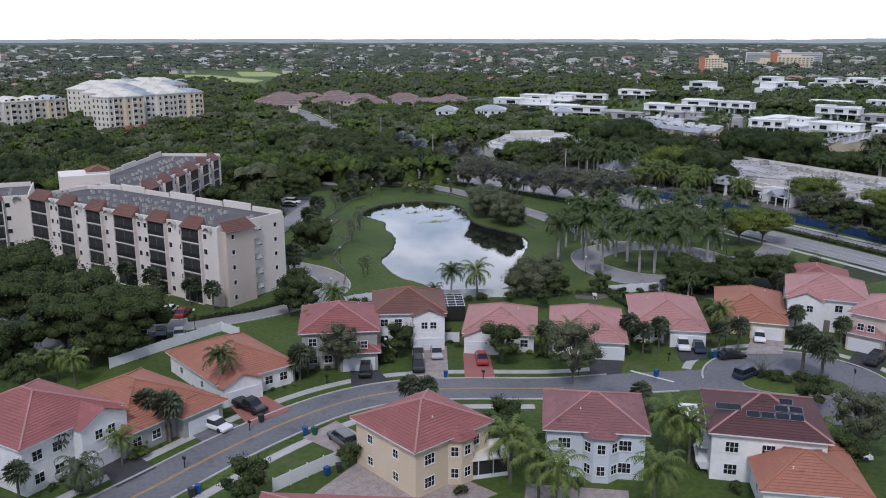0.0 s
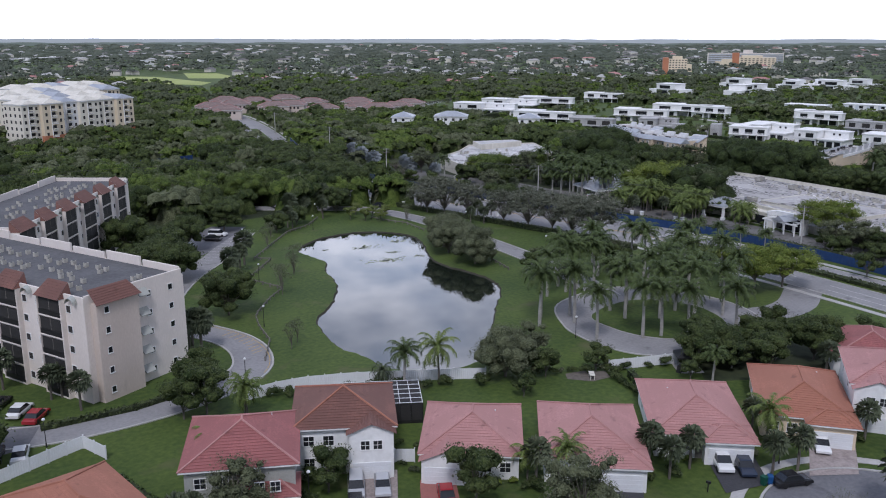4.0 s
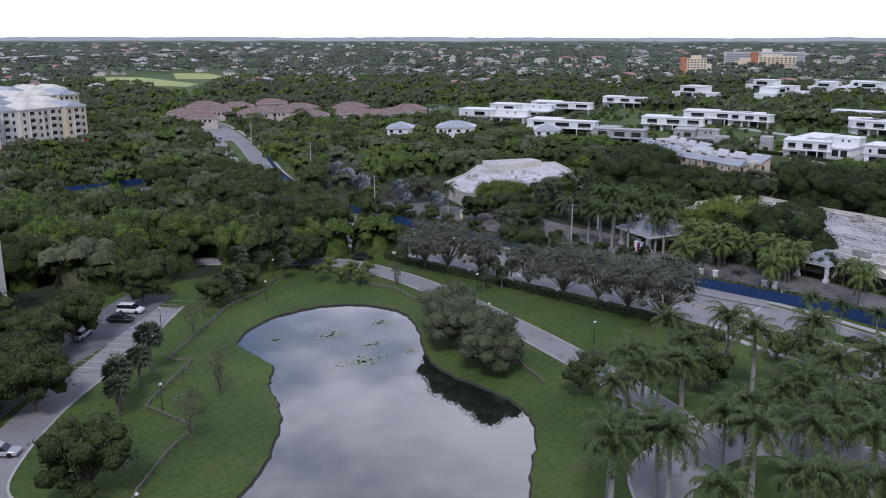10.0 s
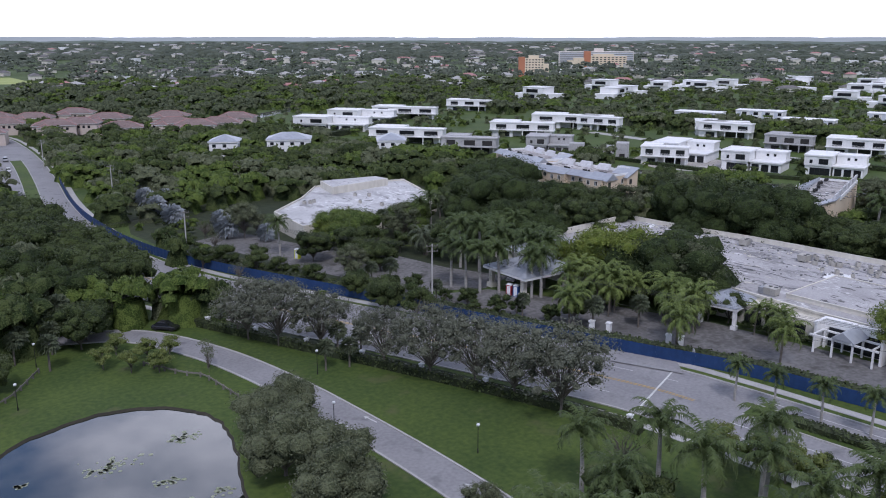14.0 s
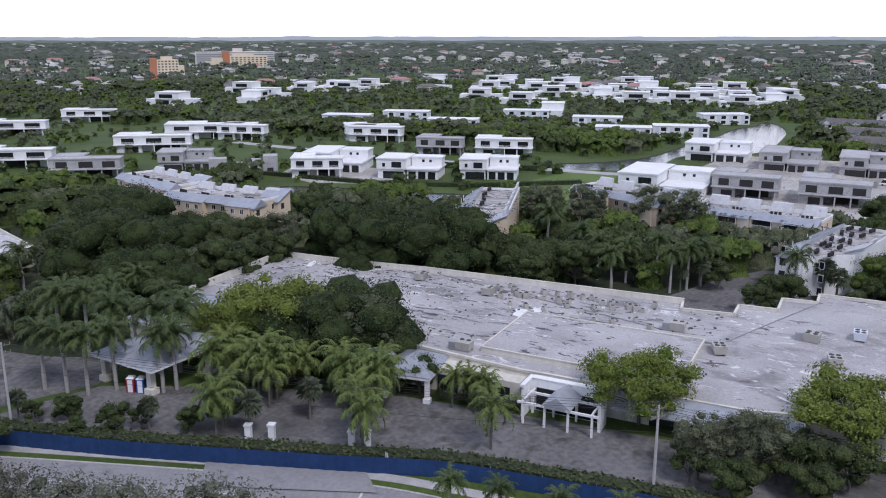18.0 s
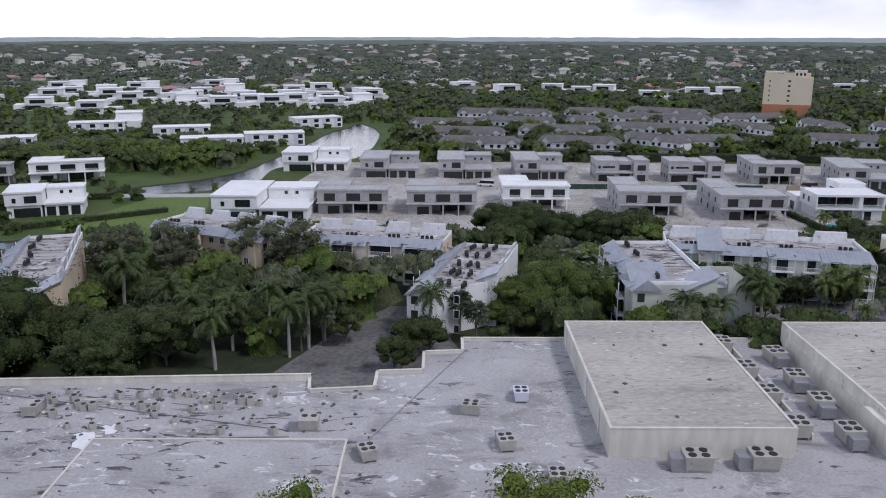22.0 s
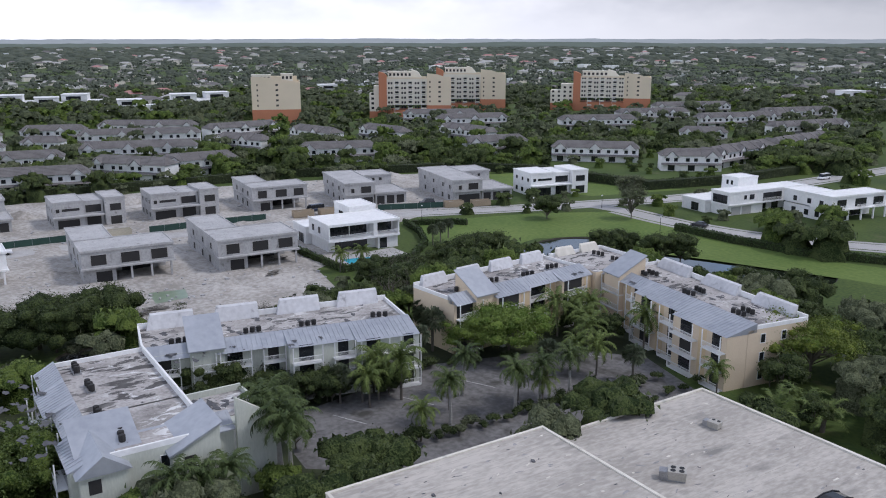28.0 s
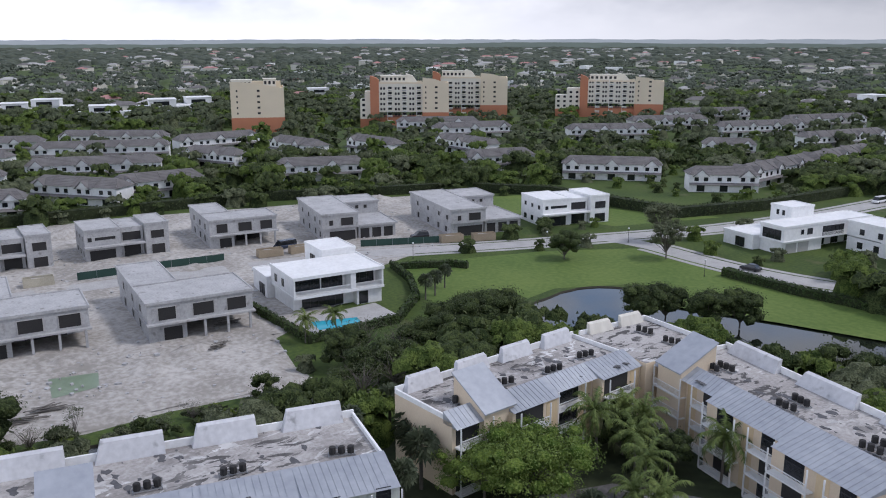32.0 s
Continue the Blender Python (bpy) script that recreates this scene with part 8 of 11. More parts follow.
for a, b in (((470, -92), (446, -118)), ((502, -72), (495, -99)), ((426, -110), (412, -128)), ((417, -131), (424, -176)), ((424, -180), (430, -226)), ((559, -173), (540, -212)), ((574, -232), (558, -275)),
             ((526, -248), (508, -303)), ((482, -182), (466, -197)), ((597, -29), (566, -36)), ((582, -60), (552, -66)), ((565, -97), (530, -100)), ((616, 6), (620, -33)), ((520, -1), (509, -31)),
             ((569, 75), (554, 31)), ((622, 66), (604, 14)), ((580, 15), (556, 2)), ((667, 48), (640, 6)), ((511, 56), (512, 28)), ((527, 79), (503, 58)), ((657, 86), (647, 58)), ((607, 92), (598, 78)),
             ((508, 118), (500, 84)), ((556, 122), (548, 84)), ((600, 140), (592, 100)), ((650, 150), (640, 96)), ((505, 160), (502, 126)), ((545, 166), (540, 130)), ((588, 176), (582, 142)),
             ((640, -120), (620, -160)), ((600, -120), (590, -160)), ((470, -240), (462, -290)), ((530, -310), (515, -360)), ((600, -290), (580, -340))):
    terrace(a, b)

# ---- towers ----


def arcade(parent, x0, y0, x1, y1, z0, z1, walls, bays):
    """A roof pavilion: a walled box with a row of openings painted as dark panels along its front and a flat cap."""
    ob = part("roof_pavilion", Mesh().box(x0, y0, z0, x1, y1, z1), walls, parent)
    part("cap", Mesh().box(x0 - 0.3, y0 - 0.3, z1, x1 + 0.3, y1 + 0.3, z1 + 0.35), walls, ob)
    gaps = Mesh()
    for i in range(bays):
        inset(gaps, wall_frame((x0, y0), (x1, y0)), (i + 0.5) * (x1 - x0) / bays, z0 + (z1 - z0) * 0.42, (x1 - x0) / bays * 0.55, (z1 - z0) * 0.38)
    inset_part(gaps, ob, SCREEN_AND_SHADE, "opening")
    return ob


def tower_balcony(parent, m, x, z, w):
    """A white balcony with a slim rail before a dark glass door."""
    key = ("tower_balcony", w)
    if key not in SHARED:
        SHARED[key] = (Mesh().box(-w / 2, -1.2, -0.15, w / 2, 0, 0.05).box(-w / 2, -0.5, 0.05, -w / 2 + 0.2, 0, 2.8).data("balcony", WHITE), Mesh().box(-w / 2, -1.2, 0.35, w / 2, -1.14, 1.05).data("rail", PALE_CREAM))
    b = part("balcony", SHARED[key][0], None, parent, at=m @ Matrix.Translation((x, 0, z)))
    part("rail", SHARED[key][1], None, b)


def tower_end(parent, x0, y0, x1, y1, h, base):
    """A plain yellow end wing with one column of dark slots and a top that slants down to the far side."""
    end_ = part("end_wing", Mesh().box(x0, y0, base, x1, y1, h), YELLOW, parent)
    part("base", Mesh().box(x0 - 0.05, y0 - 0.05, 0, x1 + 0.05, y1 + 0.05, base), ORANGE, end_)
    mid = x0 + (x1 - x0) * 0.45
    part("slanted_parapet", Mesh().hull([(x0, y0, h), (x1, y0, h), (x1, y0 + 0.5, h), (x0, y0 + 0.5, h)], [(x0, y0, h + 3.6), (mid, y0, h + 2.8), (mid, y0 + 0.5, h + 2.8), (x0, y0 + 0.5, h + 3.6)]), YELLOW, end_)
    part("parapet", Mesh().box(mid, y1 - 0.4, h, x1, y1, h + 0.9).box(x1 - 0.4, y0, h, x1, y1 - 0.4, h + 0.9), YELLOW, end_)
    panes = Mesh()
    for f in range(8):
        inset(panes, wall_frame((x0, y0), (x1, y0)), (x1 - x0) * 0.52, 2.0 + f * 2.95, 1.5, 1.1)
        inset(panes, wall_frame((x0, y0), (x1, y0)), (x1 - x0) * 0.12, 2.0 + f * 2.95, 0.8, 1.1)
    inset_part(panes, end_, SCREEN_AND_SHADE)
    return end_


def tower(x, y, ang, label, front=24.0, wing=0.0, h=24.0, end=16.0, base=9.0):
    """A cream tower: an orange turret, a balconied front, a plain yellow end, pavilions on the roof, an orange base. x, y: the front's near corner."""
    ob = thing("tower", pose(x, y, 0, 0, 0, ang), label, "tower block", "yellow towers")
    if wing:
        low = part("low_wing", Mesh().box(-wing, 2, 5, 0, 14, h - 9).box(-wing * 0.55, 2.2, h - 9, 0, 13.8, h - 4.5), PALE_CREAM, ob)
        part("base", Mesh().box(-wing - 0.05, 1.95, 0, 0, 14.05, 5), ORANGE, low)
        panes = Mesh()
        for f in range(2, 6):
            for i in range(max(1, int(wing / 4))):
                inset(panes, wall_frame((-wing, 2), (0, 2)), 2 + 4 * i, 0.4 + f * 2.95, 1.6, 1.4)
        inset_part(panes, low)
    if front:
        t = part("turret", Mesh().box(0, -0.6, 0, 5.0, 7, h + 0.6), ORANGE, ob)
        part("curved_top", Mesh().hull([(0, -0.6, h + 0.6), (5.0, -0.6, h + 0.6), (5.0, -0.6, h + 2.2), (3.4, -0.6, h + 3.4), (1.2, -0.6, h + 4.2), (0, -0.6, h + 4.4)], [(0, 5, h + 0.6), (5.0, 5, h + 0.6), (5.0, 5, h + 2.2), (3.4, 5, h + 3.4), (1.2, 5, h + 4.2), (0, 5, h + 4.4)]), ORANGE, t)
        body = part("wall", Mesh().box(5.0, 0, base, 5 + front, 15, h), PALE_CREAM, ob)
        part("base", Mesh().box(4.95, -0.05, 0, 5 + front, 15.05, base - 3), ORANGE, body)
        part("parapet", Mesh().box(5.0, -0.15, h, 5 + front, 0.25, h + 1.0).box(5.0, 14.75, h, 5 + front, 15.1, h + 1.0), YELLOW, body)
        F = wall_frame((5.0, 0), (5 + front, 0))
        n = max(3, round(front / 4.4))
        panes = Mesh()
        for f in range(1, 8):
            z = f * 2.95 + 0.5
            for i in range(n):
                u = (i + 0.5) * front / n
                if i % 2:
                    tower_balcony(body, F, u, z, 3.0)
                    inset(panes, F, u, z + 0.1, 2.2, 2.1)
                else:
                    inset(panes, F, u - 0.8, z + 0.6, 1.1, 1.3)
                    inset(panes, F, u + 0.9, z + 0.6, 1.1, 1.3)
        inset_part(panes, body)
        arcade(ob, 6.0, 3.0, 5 + front * 0.62, 11.0, h, h + 4.2, PALE_CREAM, 6)
        part("lift_house", Mesh().hull([(5 + front * 0.62, 4, h), (5 + front * 0.9, 4, h), (5 + front * 0.9, 11, h), (5 + front * 0.62, 11, h)], [(5 + front * 0.62, 4, h + 5.6), (5 + front * 0.78, 4, h + 4.2), (5 + front * 0.78, 11, h + 4.2), (5 + front * 0.62, 11, h + 5.6)]), PALE_CREAM, ob)
        tower_end(ob, 5 + front, -3.0, 5 + front + end, 12, h, base)
    else:
        tower_end(ob, 0, 0, end, 15, h - 1.5, base)
        arcade(ob, 0.6, 1.0, end * 0.40, 9.0, h - 1.5, h + 2.6, PALE_CREAM, 5)
        arcade(ob, end * 0.62, 4.0, end * 0.86, 12.0, h - 1.5, h + 3.0, PALE_CREAM, 3)
        part("roof_wall", Mesh().box(end * 0.30, 9.2, h - 1.5, end * 0.95, 14.6, h + 1.8), YELLOW, ob)
    return ob


TL = "cream tower block with an orange base, turret and roof pavilions"
tower(678, -40, -111.3, "cream tower block with a yellow end wall and orange base", 0, 0, 26, 28.0)
tower(671, -120, -120.8, TL, 25.0, 6.0, 25.0, 15.0)
tower(699, -180, -124.6, TL, 25.5, 0.0, 25.5, 17.0)
tower(658, -268, -134.1, TL, 30.0, 16.0, 22.8, 18.0)
far_block = thing("tower", pose(812, 870, 0, 0, 0, -40), "far cream tower block with an orange corner", "tower block", "far towers")
part("turret", Mesh().box(0, 0, 0, 7, 14, 23), ORANGE, far_block)
part("wall", Mesh().box(7.0, 0, 5, 30, 14, 21.5).box(12, 3, 21.5, 24, 11, 25).box(30, 1, 3, 36, 13, 15), YELLOW, far_block)
part("base", Mesh().box(7, -0.1, 0, 36, 14.1, 5), PALE_CREAM, far_block)
far_panes = Mesh()
for f in range(1, 7):
    for i in range(6):
        inset(far_panes, wall_frame((7, 0), (30, 0)), 2 + 3.8 * i, 1.2 + 3.0 * f, 2.0, 1.3)
inset_part(far_panes, far_block, SCREEN_AND_SHADE)
slab = thing("tower", pose(1105, 1075, 0, 0, 0, -42), "far long pale block with rows of balconies behind a cream block", "tower block", "far towers")
part("wall", Mesh().box(0, 0, 0, 118, 14, 23).box(56, 2, 23, 70, 12, 28), PALE_BEIGE, slab)
for f in range(7):
    part("balcony_row", Mesh().box(1, -1.2, 1.6 + 3 * f, 117, -0.02, 2.6 + 3 * f), PALE_BLUE, slab)
    part("window_row", Mesh().box(1, -0.1, 2.7 + 3 * f, 117, 0.1, 4.2 + 3 * f), GREY_WALL, slab)
near_slab = thing("tower", pose(1085, 1050, 0, 0, 0, -42), "far cream block with an orange corner and stepped wings", "tower block", "far towers")
part("turret", Mesh().box(34, 0, 0, 44, 12, 24), ORANGE, near_slab)
part("wall", Mesh().box(44, 0, 0, 100, 12, 17).box(48, 2, 17, 80, 10, 20).box(8, 1, 0, 34, 12, 10).box(18, 2, 10, 34, 11, 14), YELLOW, near_slab)
far_panes = Mesh()
for f in range(1, 6):
    for i in range(9):
        inset(far_panes, wall_frame((44, 0), (100, 0)), 4 + 6 * i, 3.0 * f - 1, 3.2, 1.3)
inset_part(far_panes, near_slab, SCREEN_AND_SHADE)


def gabled_row(x, y, ang, widths, depth, label, h=18.6):
    """A row of white six-storey blocks, each under its own hipped gable, on an orange base."""
    ob = thing("white_apartments", pose(x, y, 0, 0, 0, ang), label, "apartment block", "gabled apartments")
    u, fh = 0.0, 3.05
    for i, w in enumerate(widths):
        y0 = (0.0, -2.2, 0.8, -1.2)[i % 4]
        walls = (PALE_CREAM, YELLOW, WHITE, PALE_CREAM)[i % 4]
        b = part("wall", Mesh().box(u, y0, 4.0, u + w, depth, h), walls, ob)
        part("base", Mesh().box(u - 0.06, y0 - 0.08, 0, u + w + 0.06, depth + 0.06, 4.0), ORANGE if i else PALE_CREAM, b)
        part("cornice", Mesh().box(u - 0.3, y0 - 0.35, h, u + w + 0.3, depth + 0.3, h + 0.45), WHITE, b)
        r, mid, e, top = Mesh(), u + w / 2, 0.4, h + 0.45 + w * 0.2
        A, B, C, D = (u - e, y0 - e, h + 0.45), (u + w + e, y0 - e, h + 0.45), (u + w + e, depth + e, h + 0.45), (u - e, depth + e, h + 0.45)
        r0, r1 = (mid, y0 + w * 0.16, top), (mid, depth - w * 0.3, top)
        r.face(A, B, r0)
        r.face(B, C, r1, r0)
        r.face(C, D, r1)
        r.face(D, A, r0, r1)
        part("roof", r, METAL_ROOF if i % 3 == 2 else OFF_WHITE, b)
        F = wall_frame((u, y0), (u + w, y0))
        n = max(3, round(w / 3.4))
        panes = Mesh()
        for f in range(6):
            for k in range(n):
                if k % 3 == 1 and f:
                    tower_balcony(b, F, (k + 0.5) * w / n, f * fh + 0.3, 2.8)
                    inset(panes, F, (k + 0.5) * w / n, f * fh + 0.4, 2.3, 2.2)
                else:
                    inset(panes, F, (k + 0.5) * w / n, f * fh + 0.9, 1.1, 1.5)
            for k in range(4 if i == 0 else 0):
                inset(panes, wall_frame((u, depth), (u, y0)), (k + 0.5) * (depth - y0) / 4, f * fh + 0.9, 1.2, 1.5)
            for k in range(5 if i == len(widths) - 1 else 0):
                inset(panes, wall_frame((u + w, y0), (u + w, depth)), (k + 0.5) * (depth - y0) / 5, f * fh + 0.9, 1.2, 1.5)
        inset_part(panes, b, SCREEN_AND_SHADE)
        u += w
    return ob


GL = "white six-storey apartments with pale gabled roofs and an orange base"
gabled_row(44, 474, 30, (9, 11, 10, 11, 10, 10), 14, GL)
gabled_row(43, 508, 30, (10, 11, 12, 12, 11), 16, GL)
gabled_row(39, 548, 31, (12, 13, 12, 14, 12, 12), 18, GL)
gabled_row(50, 602, 31, (12, 13, 12, 14, 12), 18, GL)
gabled_row(-34, 486, 28, (10, 12, 11, 13, 11, 10), 14, GL, 16.0)

# the pink-roofed village
cottage = thing("village_house", pose(150, 560, 0, 0, 0, -20), "pinkish two-storey village house with a dusty pink hip roof", "house", "pink village")
part("wall", Mesh().box(0, 0, 0, 20, 12, 5.6), BEIGE, cottage)
hip_roof(cottage, 0, 0, 20, 12, 5.8, TILE_DUSTY)
hip_roof(cottage, 3, -3, 9, 5, 5.2, TILE_DUSTY)
part("wing", Mesh().box(3, -3, 0, 9, 0, 5), BEIGE, cottage)
for i in range(4):
    for z in (3.5,):
        hole(cottage, Matrix.Identity(4), 11 + 2.5 * i if i < 3 else 1.4, z, 1.2, 1.3, "window", DARK_GLASS)
for x, y, a in ((188, 624, -30), (199, 581, -35), (208, 544, -20), (237, 553, -40), (256, 539, -30), (241, 534, -25), (186, 575, -20), (168, 600, -20), (220, 600, -40), (250, 590, -38), (172, 640, -30), (215, 640, -30), (275, 560, -40), (150, 590, -15)):
    copy_thing(cottage, pose(x, y, 0, 0, 0, a))

# ---- fences, poles, cars and other small things ----


def along(line, step):
    """Places and headings every step metres along a line."""
    out, left = [], 0.0
    for a, b in zip(line, line[1:]):
        n, d = math.dist(a, b), left
        while d < n:
            t = d / n
            out.append((a[0] + (b[0] - a[0]) * t, a[1] + (b[1] - a[1]) * t, math.degrees(math.atan2(b[1] - a[1], b[0] - a[0]))))
            d += step
        left = d - n
    return out


def fence(name, label, line, step, panel, post, panel_mat, post_mat):
    """A fence of posts with a panel from each to the next."""
    ob = thing(name, Matrix.Identity(4), label, "fence")
    pts = along(line, step)
    pd = post.data("post", post_mat)
    for i, (x, y, a) in enumerate(pts):
        part("post", pd, None, ob, at=pose(x, y, 0, 0, 0, a))
        if i + 1 < len(pts):
            nx, ny, _ = pts[i + 1]
            d = math.dist((x, y), (nx, ny))
            if d < step * 1.3:
                key = (name, "panel")
                if key not in SHARED:
                    SHARED[key] = panel.data("panel", panel_mat)
                part("panel", SHARED[key], None, ob, at=pose(x, y, 0, 0, 0, math.degrees(math.atan2(ny - y, nx - x))) @ Matrix.Diagonal((d / step, 1, 1, 1)))
    return ob


BLUE_LINE = spline([(159, 440), (147.5, 384), (143.5, 345), (144.6, 314), (150.4, 291), (158.2, 268), (166, 246), (172, 226), (178, 209), (180.8, 201), (185, 190), (187, 178), (188.8, 165), (189.4, 154), (189.6, 120)], 6)
wave = [(i * 0.5, 0.05 * math.sin(i * 1.9)) for i in range(13)]
screen_panel = Mesh().prism(wave + [(x, y + 0.02) for x, y in wave[::-1]], 0.05, 2.15)
fence("site_fence", "long blue screened fence round a closed site", BLUE_LINE, 6.0, screen_panel, Mesh().tube((0, 0.1, 0), (0, 0.1, 2.3), 0.04, 0.04), BLUE_CLOTH, STEEL)
fence("site_fence", "blue screened fence behind a car park", [(66, 385), (84, 386.5), (104, 393)], 6.0, screen_panel, Mesh().tube((0, 0.1, 0), (0, 0.1, 2.3), 0.04, 0.04), BLUE_CLOTH, STEEL)
RAILS = [[(57.2, 160), (60.6, 168), (61.2, 176), (62.5, 182), (66, 187.5), (68.2, 190.9), (72.6, 195.9), (68.1, 205.7), (77.9, 219.7), (74.3, 221.6), (90.4, 244.5), (97.9, 249.3), (103.7, 257.4)],
         [(117, 250), (120.1, 242.5), (122.3, 239.8), (122.7, 227.8)], [(122.0, 194.9), (120.5, 184.2)]]
for line in RAILS:
    fence("guard_rail", "low weathered timber guard rail on the lawn", line, 2.2, Mesh().box(0, -0.06, 0.45, 2.2, 0.06, 0.68), Mesh().box(-0.11, -0.11, 0, 0.11, 0.11, 0.8), WOOD, WOOD)
ribs = [(i * 0.075, -0.03 if i % 4 < 2 else -0.012) for i in range(33)]
pickets = Mesh().prism(ribs + [(x, 0.02) for x, y in ribs[::-1]], 0.08, 1.75)
for line in ([(50, 146.5), (55, 147.2), (59, 147), (66, 145), (73.6, 141.6), (80, 138.8), (86, 136)], [(102.2, 130.4), (108, 128.8), (114, 127.4)], [(9, 133), (20.4, 138.7), (28.2, 142.6), (30.4, 137.8)], [(21.5, 85.6), (27.2, 87.7), (32.4, 89.2)], [(60.6, 120.4), (62.8, 119.2)], [(90.5, 108), (92.5, 106.6)]):
    fence("vinyl_fence", "white vinyl picket fence behind gardens", line, 2.4, pickets, Mesh().box(-0.07, -0.07, 0, 0.07, 0.07, 1.9), PLASTIC_WHITE, PLASTIC_WHITE)


def hedge(line, w, h, leaf, label, density=9.0, name="hedge"):
    """A clipped hedge along a line: a dark inner body under a coat of small leaves."""
    ob = thing(name, Matrix.Identity(4), label, "hedge")
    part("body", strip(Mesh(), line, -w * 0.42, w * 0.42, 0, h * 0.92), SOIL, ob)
    m, rng = Mesh(), random.Random(int(line[0][0]))
    for (ax, ay), (bx, by) in zip(line, line[1:]):
        n = math.dist((ax, ay), (bx, by))
        tx, ty = (bx - ax) / n, (by - ay) / n
        for i in range(int(n * (w + 2 * h) * density)):
            s, q = rng.uniform(0, n), rng.uniform(-h - w / 2, h + w / 2)
            if abs(q) < w / 2:
                u, z, nr = q, h, Vector((0, 0, 1))
            else:
                u, z, nr = math.copysign(w / 2, q), h - (abs(q) - w / 2), Vector((-ty, tx, 0.2)) * math.copysign(1, q)
            p = Vector((ax + tx * s - ty * u, ay + ty * s + tx * u, z + rng.uniform(-0.12, 0.14)))
            nr = (nr + Vector((rng.gauss(0, 0.5), rng.gauss(0, 0.5), rng.gauss(0, 0.5)))).normalized()
            e = nr.orthogonal().normalized() * rng.uniform(0.14, 0.3)
            f = nr.cross(e) * 0.8
            m.face(tuple(p - e), tuple(p + f), tuple(p + e), tuple(p - f))
    part("foliage", m, leaf, ob)
    return ob


hedge([(350.5, -35.5), (332, -36.5), (315, -40), (296, -51), (276, -66)], 2.0, 1.8, HEDGE, "long clipped green hedge beside the lagoon lawn")
hedge([(491, 150), (491, 97), (490, 20), (470, -46), (447, -67), (417, -72), (399, -75), (393, -104), (393, -142), (392, -190)], 3.0, 3.2, LEAF_OAK, "tall dark hedge behind the new villas", 4.0)
hedge([(396, 22), (384, 24.5), (372, 30), (362, 40), (360.5, 58), (384, 60)], 1.2, 1.6, HEDGE, "clipped hedge round a villa garden")
hedge([(394, 21), (389, 10), (386, 8)], 1.4, 1.5, HEDGE, "clipped hedge beside a villa")
hedge(offset(BLVD[88:106], 2.6), 2.2, 0.9, LEAF_OAK, "low clipped hedge on the road's median", 8.0)
hedge(offset(BLVD[58:84], -14.2), 1.4, 1.3, LEAF_OAK, "low dark hedge beside the boulevard", 7.0)
hedge([(350, 350), (351, 300), (362, 268), (385, 238)], 2.0, 1.4, HEDGE, "low hedge at the edge of the villa lawns", 5.0)
hedge([(420, 262), (405, 262), (396, 300), (404, 340)], 2.0, 2.0, HEDGE, "hedge beside the canal lawn", 5.0)
hedge([(270, 470), (330, 500), (400, 545), (470, 600)], 4.0, 3.0, LEAF_OAK, "long dark hedge beside white villas", 3.0)
hedge([(30.5, 131), (33.5, 121), (34.5, 116)], 1.2, 1.4, HEDGE, "garden hedge between houses")
hedge([(103.5, 127), (100.2, 119)], 1.0, 1.3, HEDGE, "garden hedge between houses")
hedge([(24, 150.6), (36, 151.2), (44, 153.6)], 1.0, 0.7, LEAF_OAK, "low hedge at the foot of the apartment block")
hedge(offset(BLUE_LINE[20:84], 2.6), 2.6, 1.7, LEAF_OAK, "rough dark undergrowth along the blue fence", 6.0)
pillar = thing("gate_pillar", pose(150, 236, 0, 0, 0, 20), "white capped masonry pillar beside the road", "pillar", "road pillars")
part("shaft", Mesh().box(-0.3, -0.3, 0, 0.3, 0.3, 1.5), WHITE, pillar)
part("cap", Mesh().box(-0.38, -0.38, 1.5, 0.38, 0.38, 1.65), WHITE, pillar)
for x, y, a in along(offset(BLVD[60:96], -13.2), 11):
    copy_thing(pillar, pose(x, y, 0, 0, 0, a))
for x, y in ((182.5, 216), (183.9, 213.4), (187.0, 203.4), (187.8, 201.6)):
    copy_thing(pillar, pose(x, y, 0, 0, 0, 20) @ Matrix.Scale(1.3, 4))


def utility_pole(x, y, h, ang, arms=2):
    ob = thing("utility_pole", pose(x, y, 0, 0, 0, ang), "pale concrete utility pole with crossarms", "pole", "utility poles")
    part("shaft", Mesh().tube((0, 0, -0.3), (0, 0, h), 0.2, 0.13, 8), CONCRETE, ob)
    for i in range(arms):
        a = part("crossarm", Mesh().box(-1.1, -0.06, h - 0.5 - 1.0 * i, 1.1, 0.06, h - 0.36 - 1.0 * i), WOOD, ob)
        for u in (-1.0, -0.4, 0.4, 1.0):
            part("insulator", SHARED.setdefault("insulator", Mesh().tube((0, 0, 0), (0, 0, 0.22), 0.05, 0.04, 6).data("insulator", STEEL)), None, a, at=Matrix.Translation((u, 0, h - 0.36 - 1.0 * i)))
    return ob


POLES = [(162.5, 470, 11), (160.5, 388.8, 11), (147.5, 303.7, 12), (170.6, 245.1, 12), (192.2, 167, 11), (197, 95, 11)]
for i, (x, y, h) in enumerate(POLES):
    utility_pole(x, y, h, 15 - 12 * i + 180, 2)
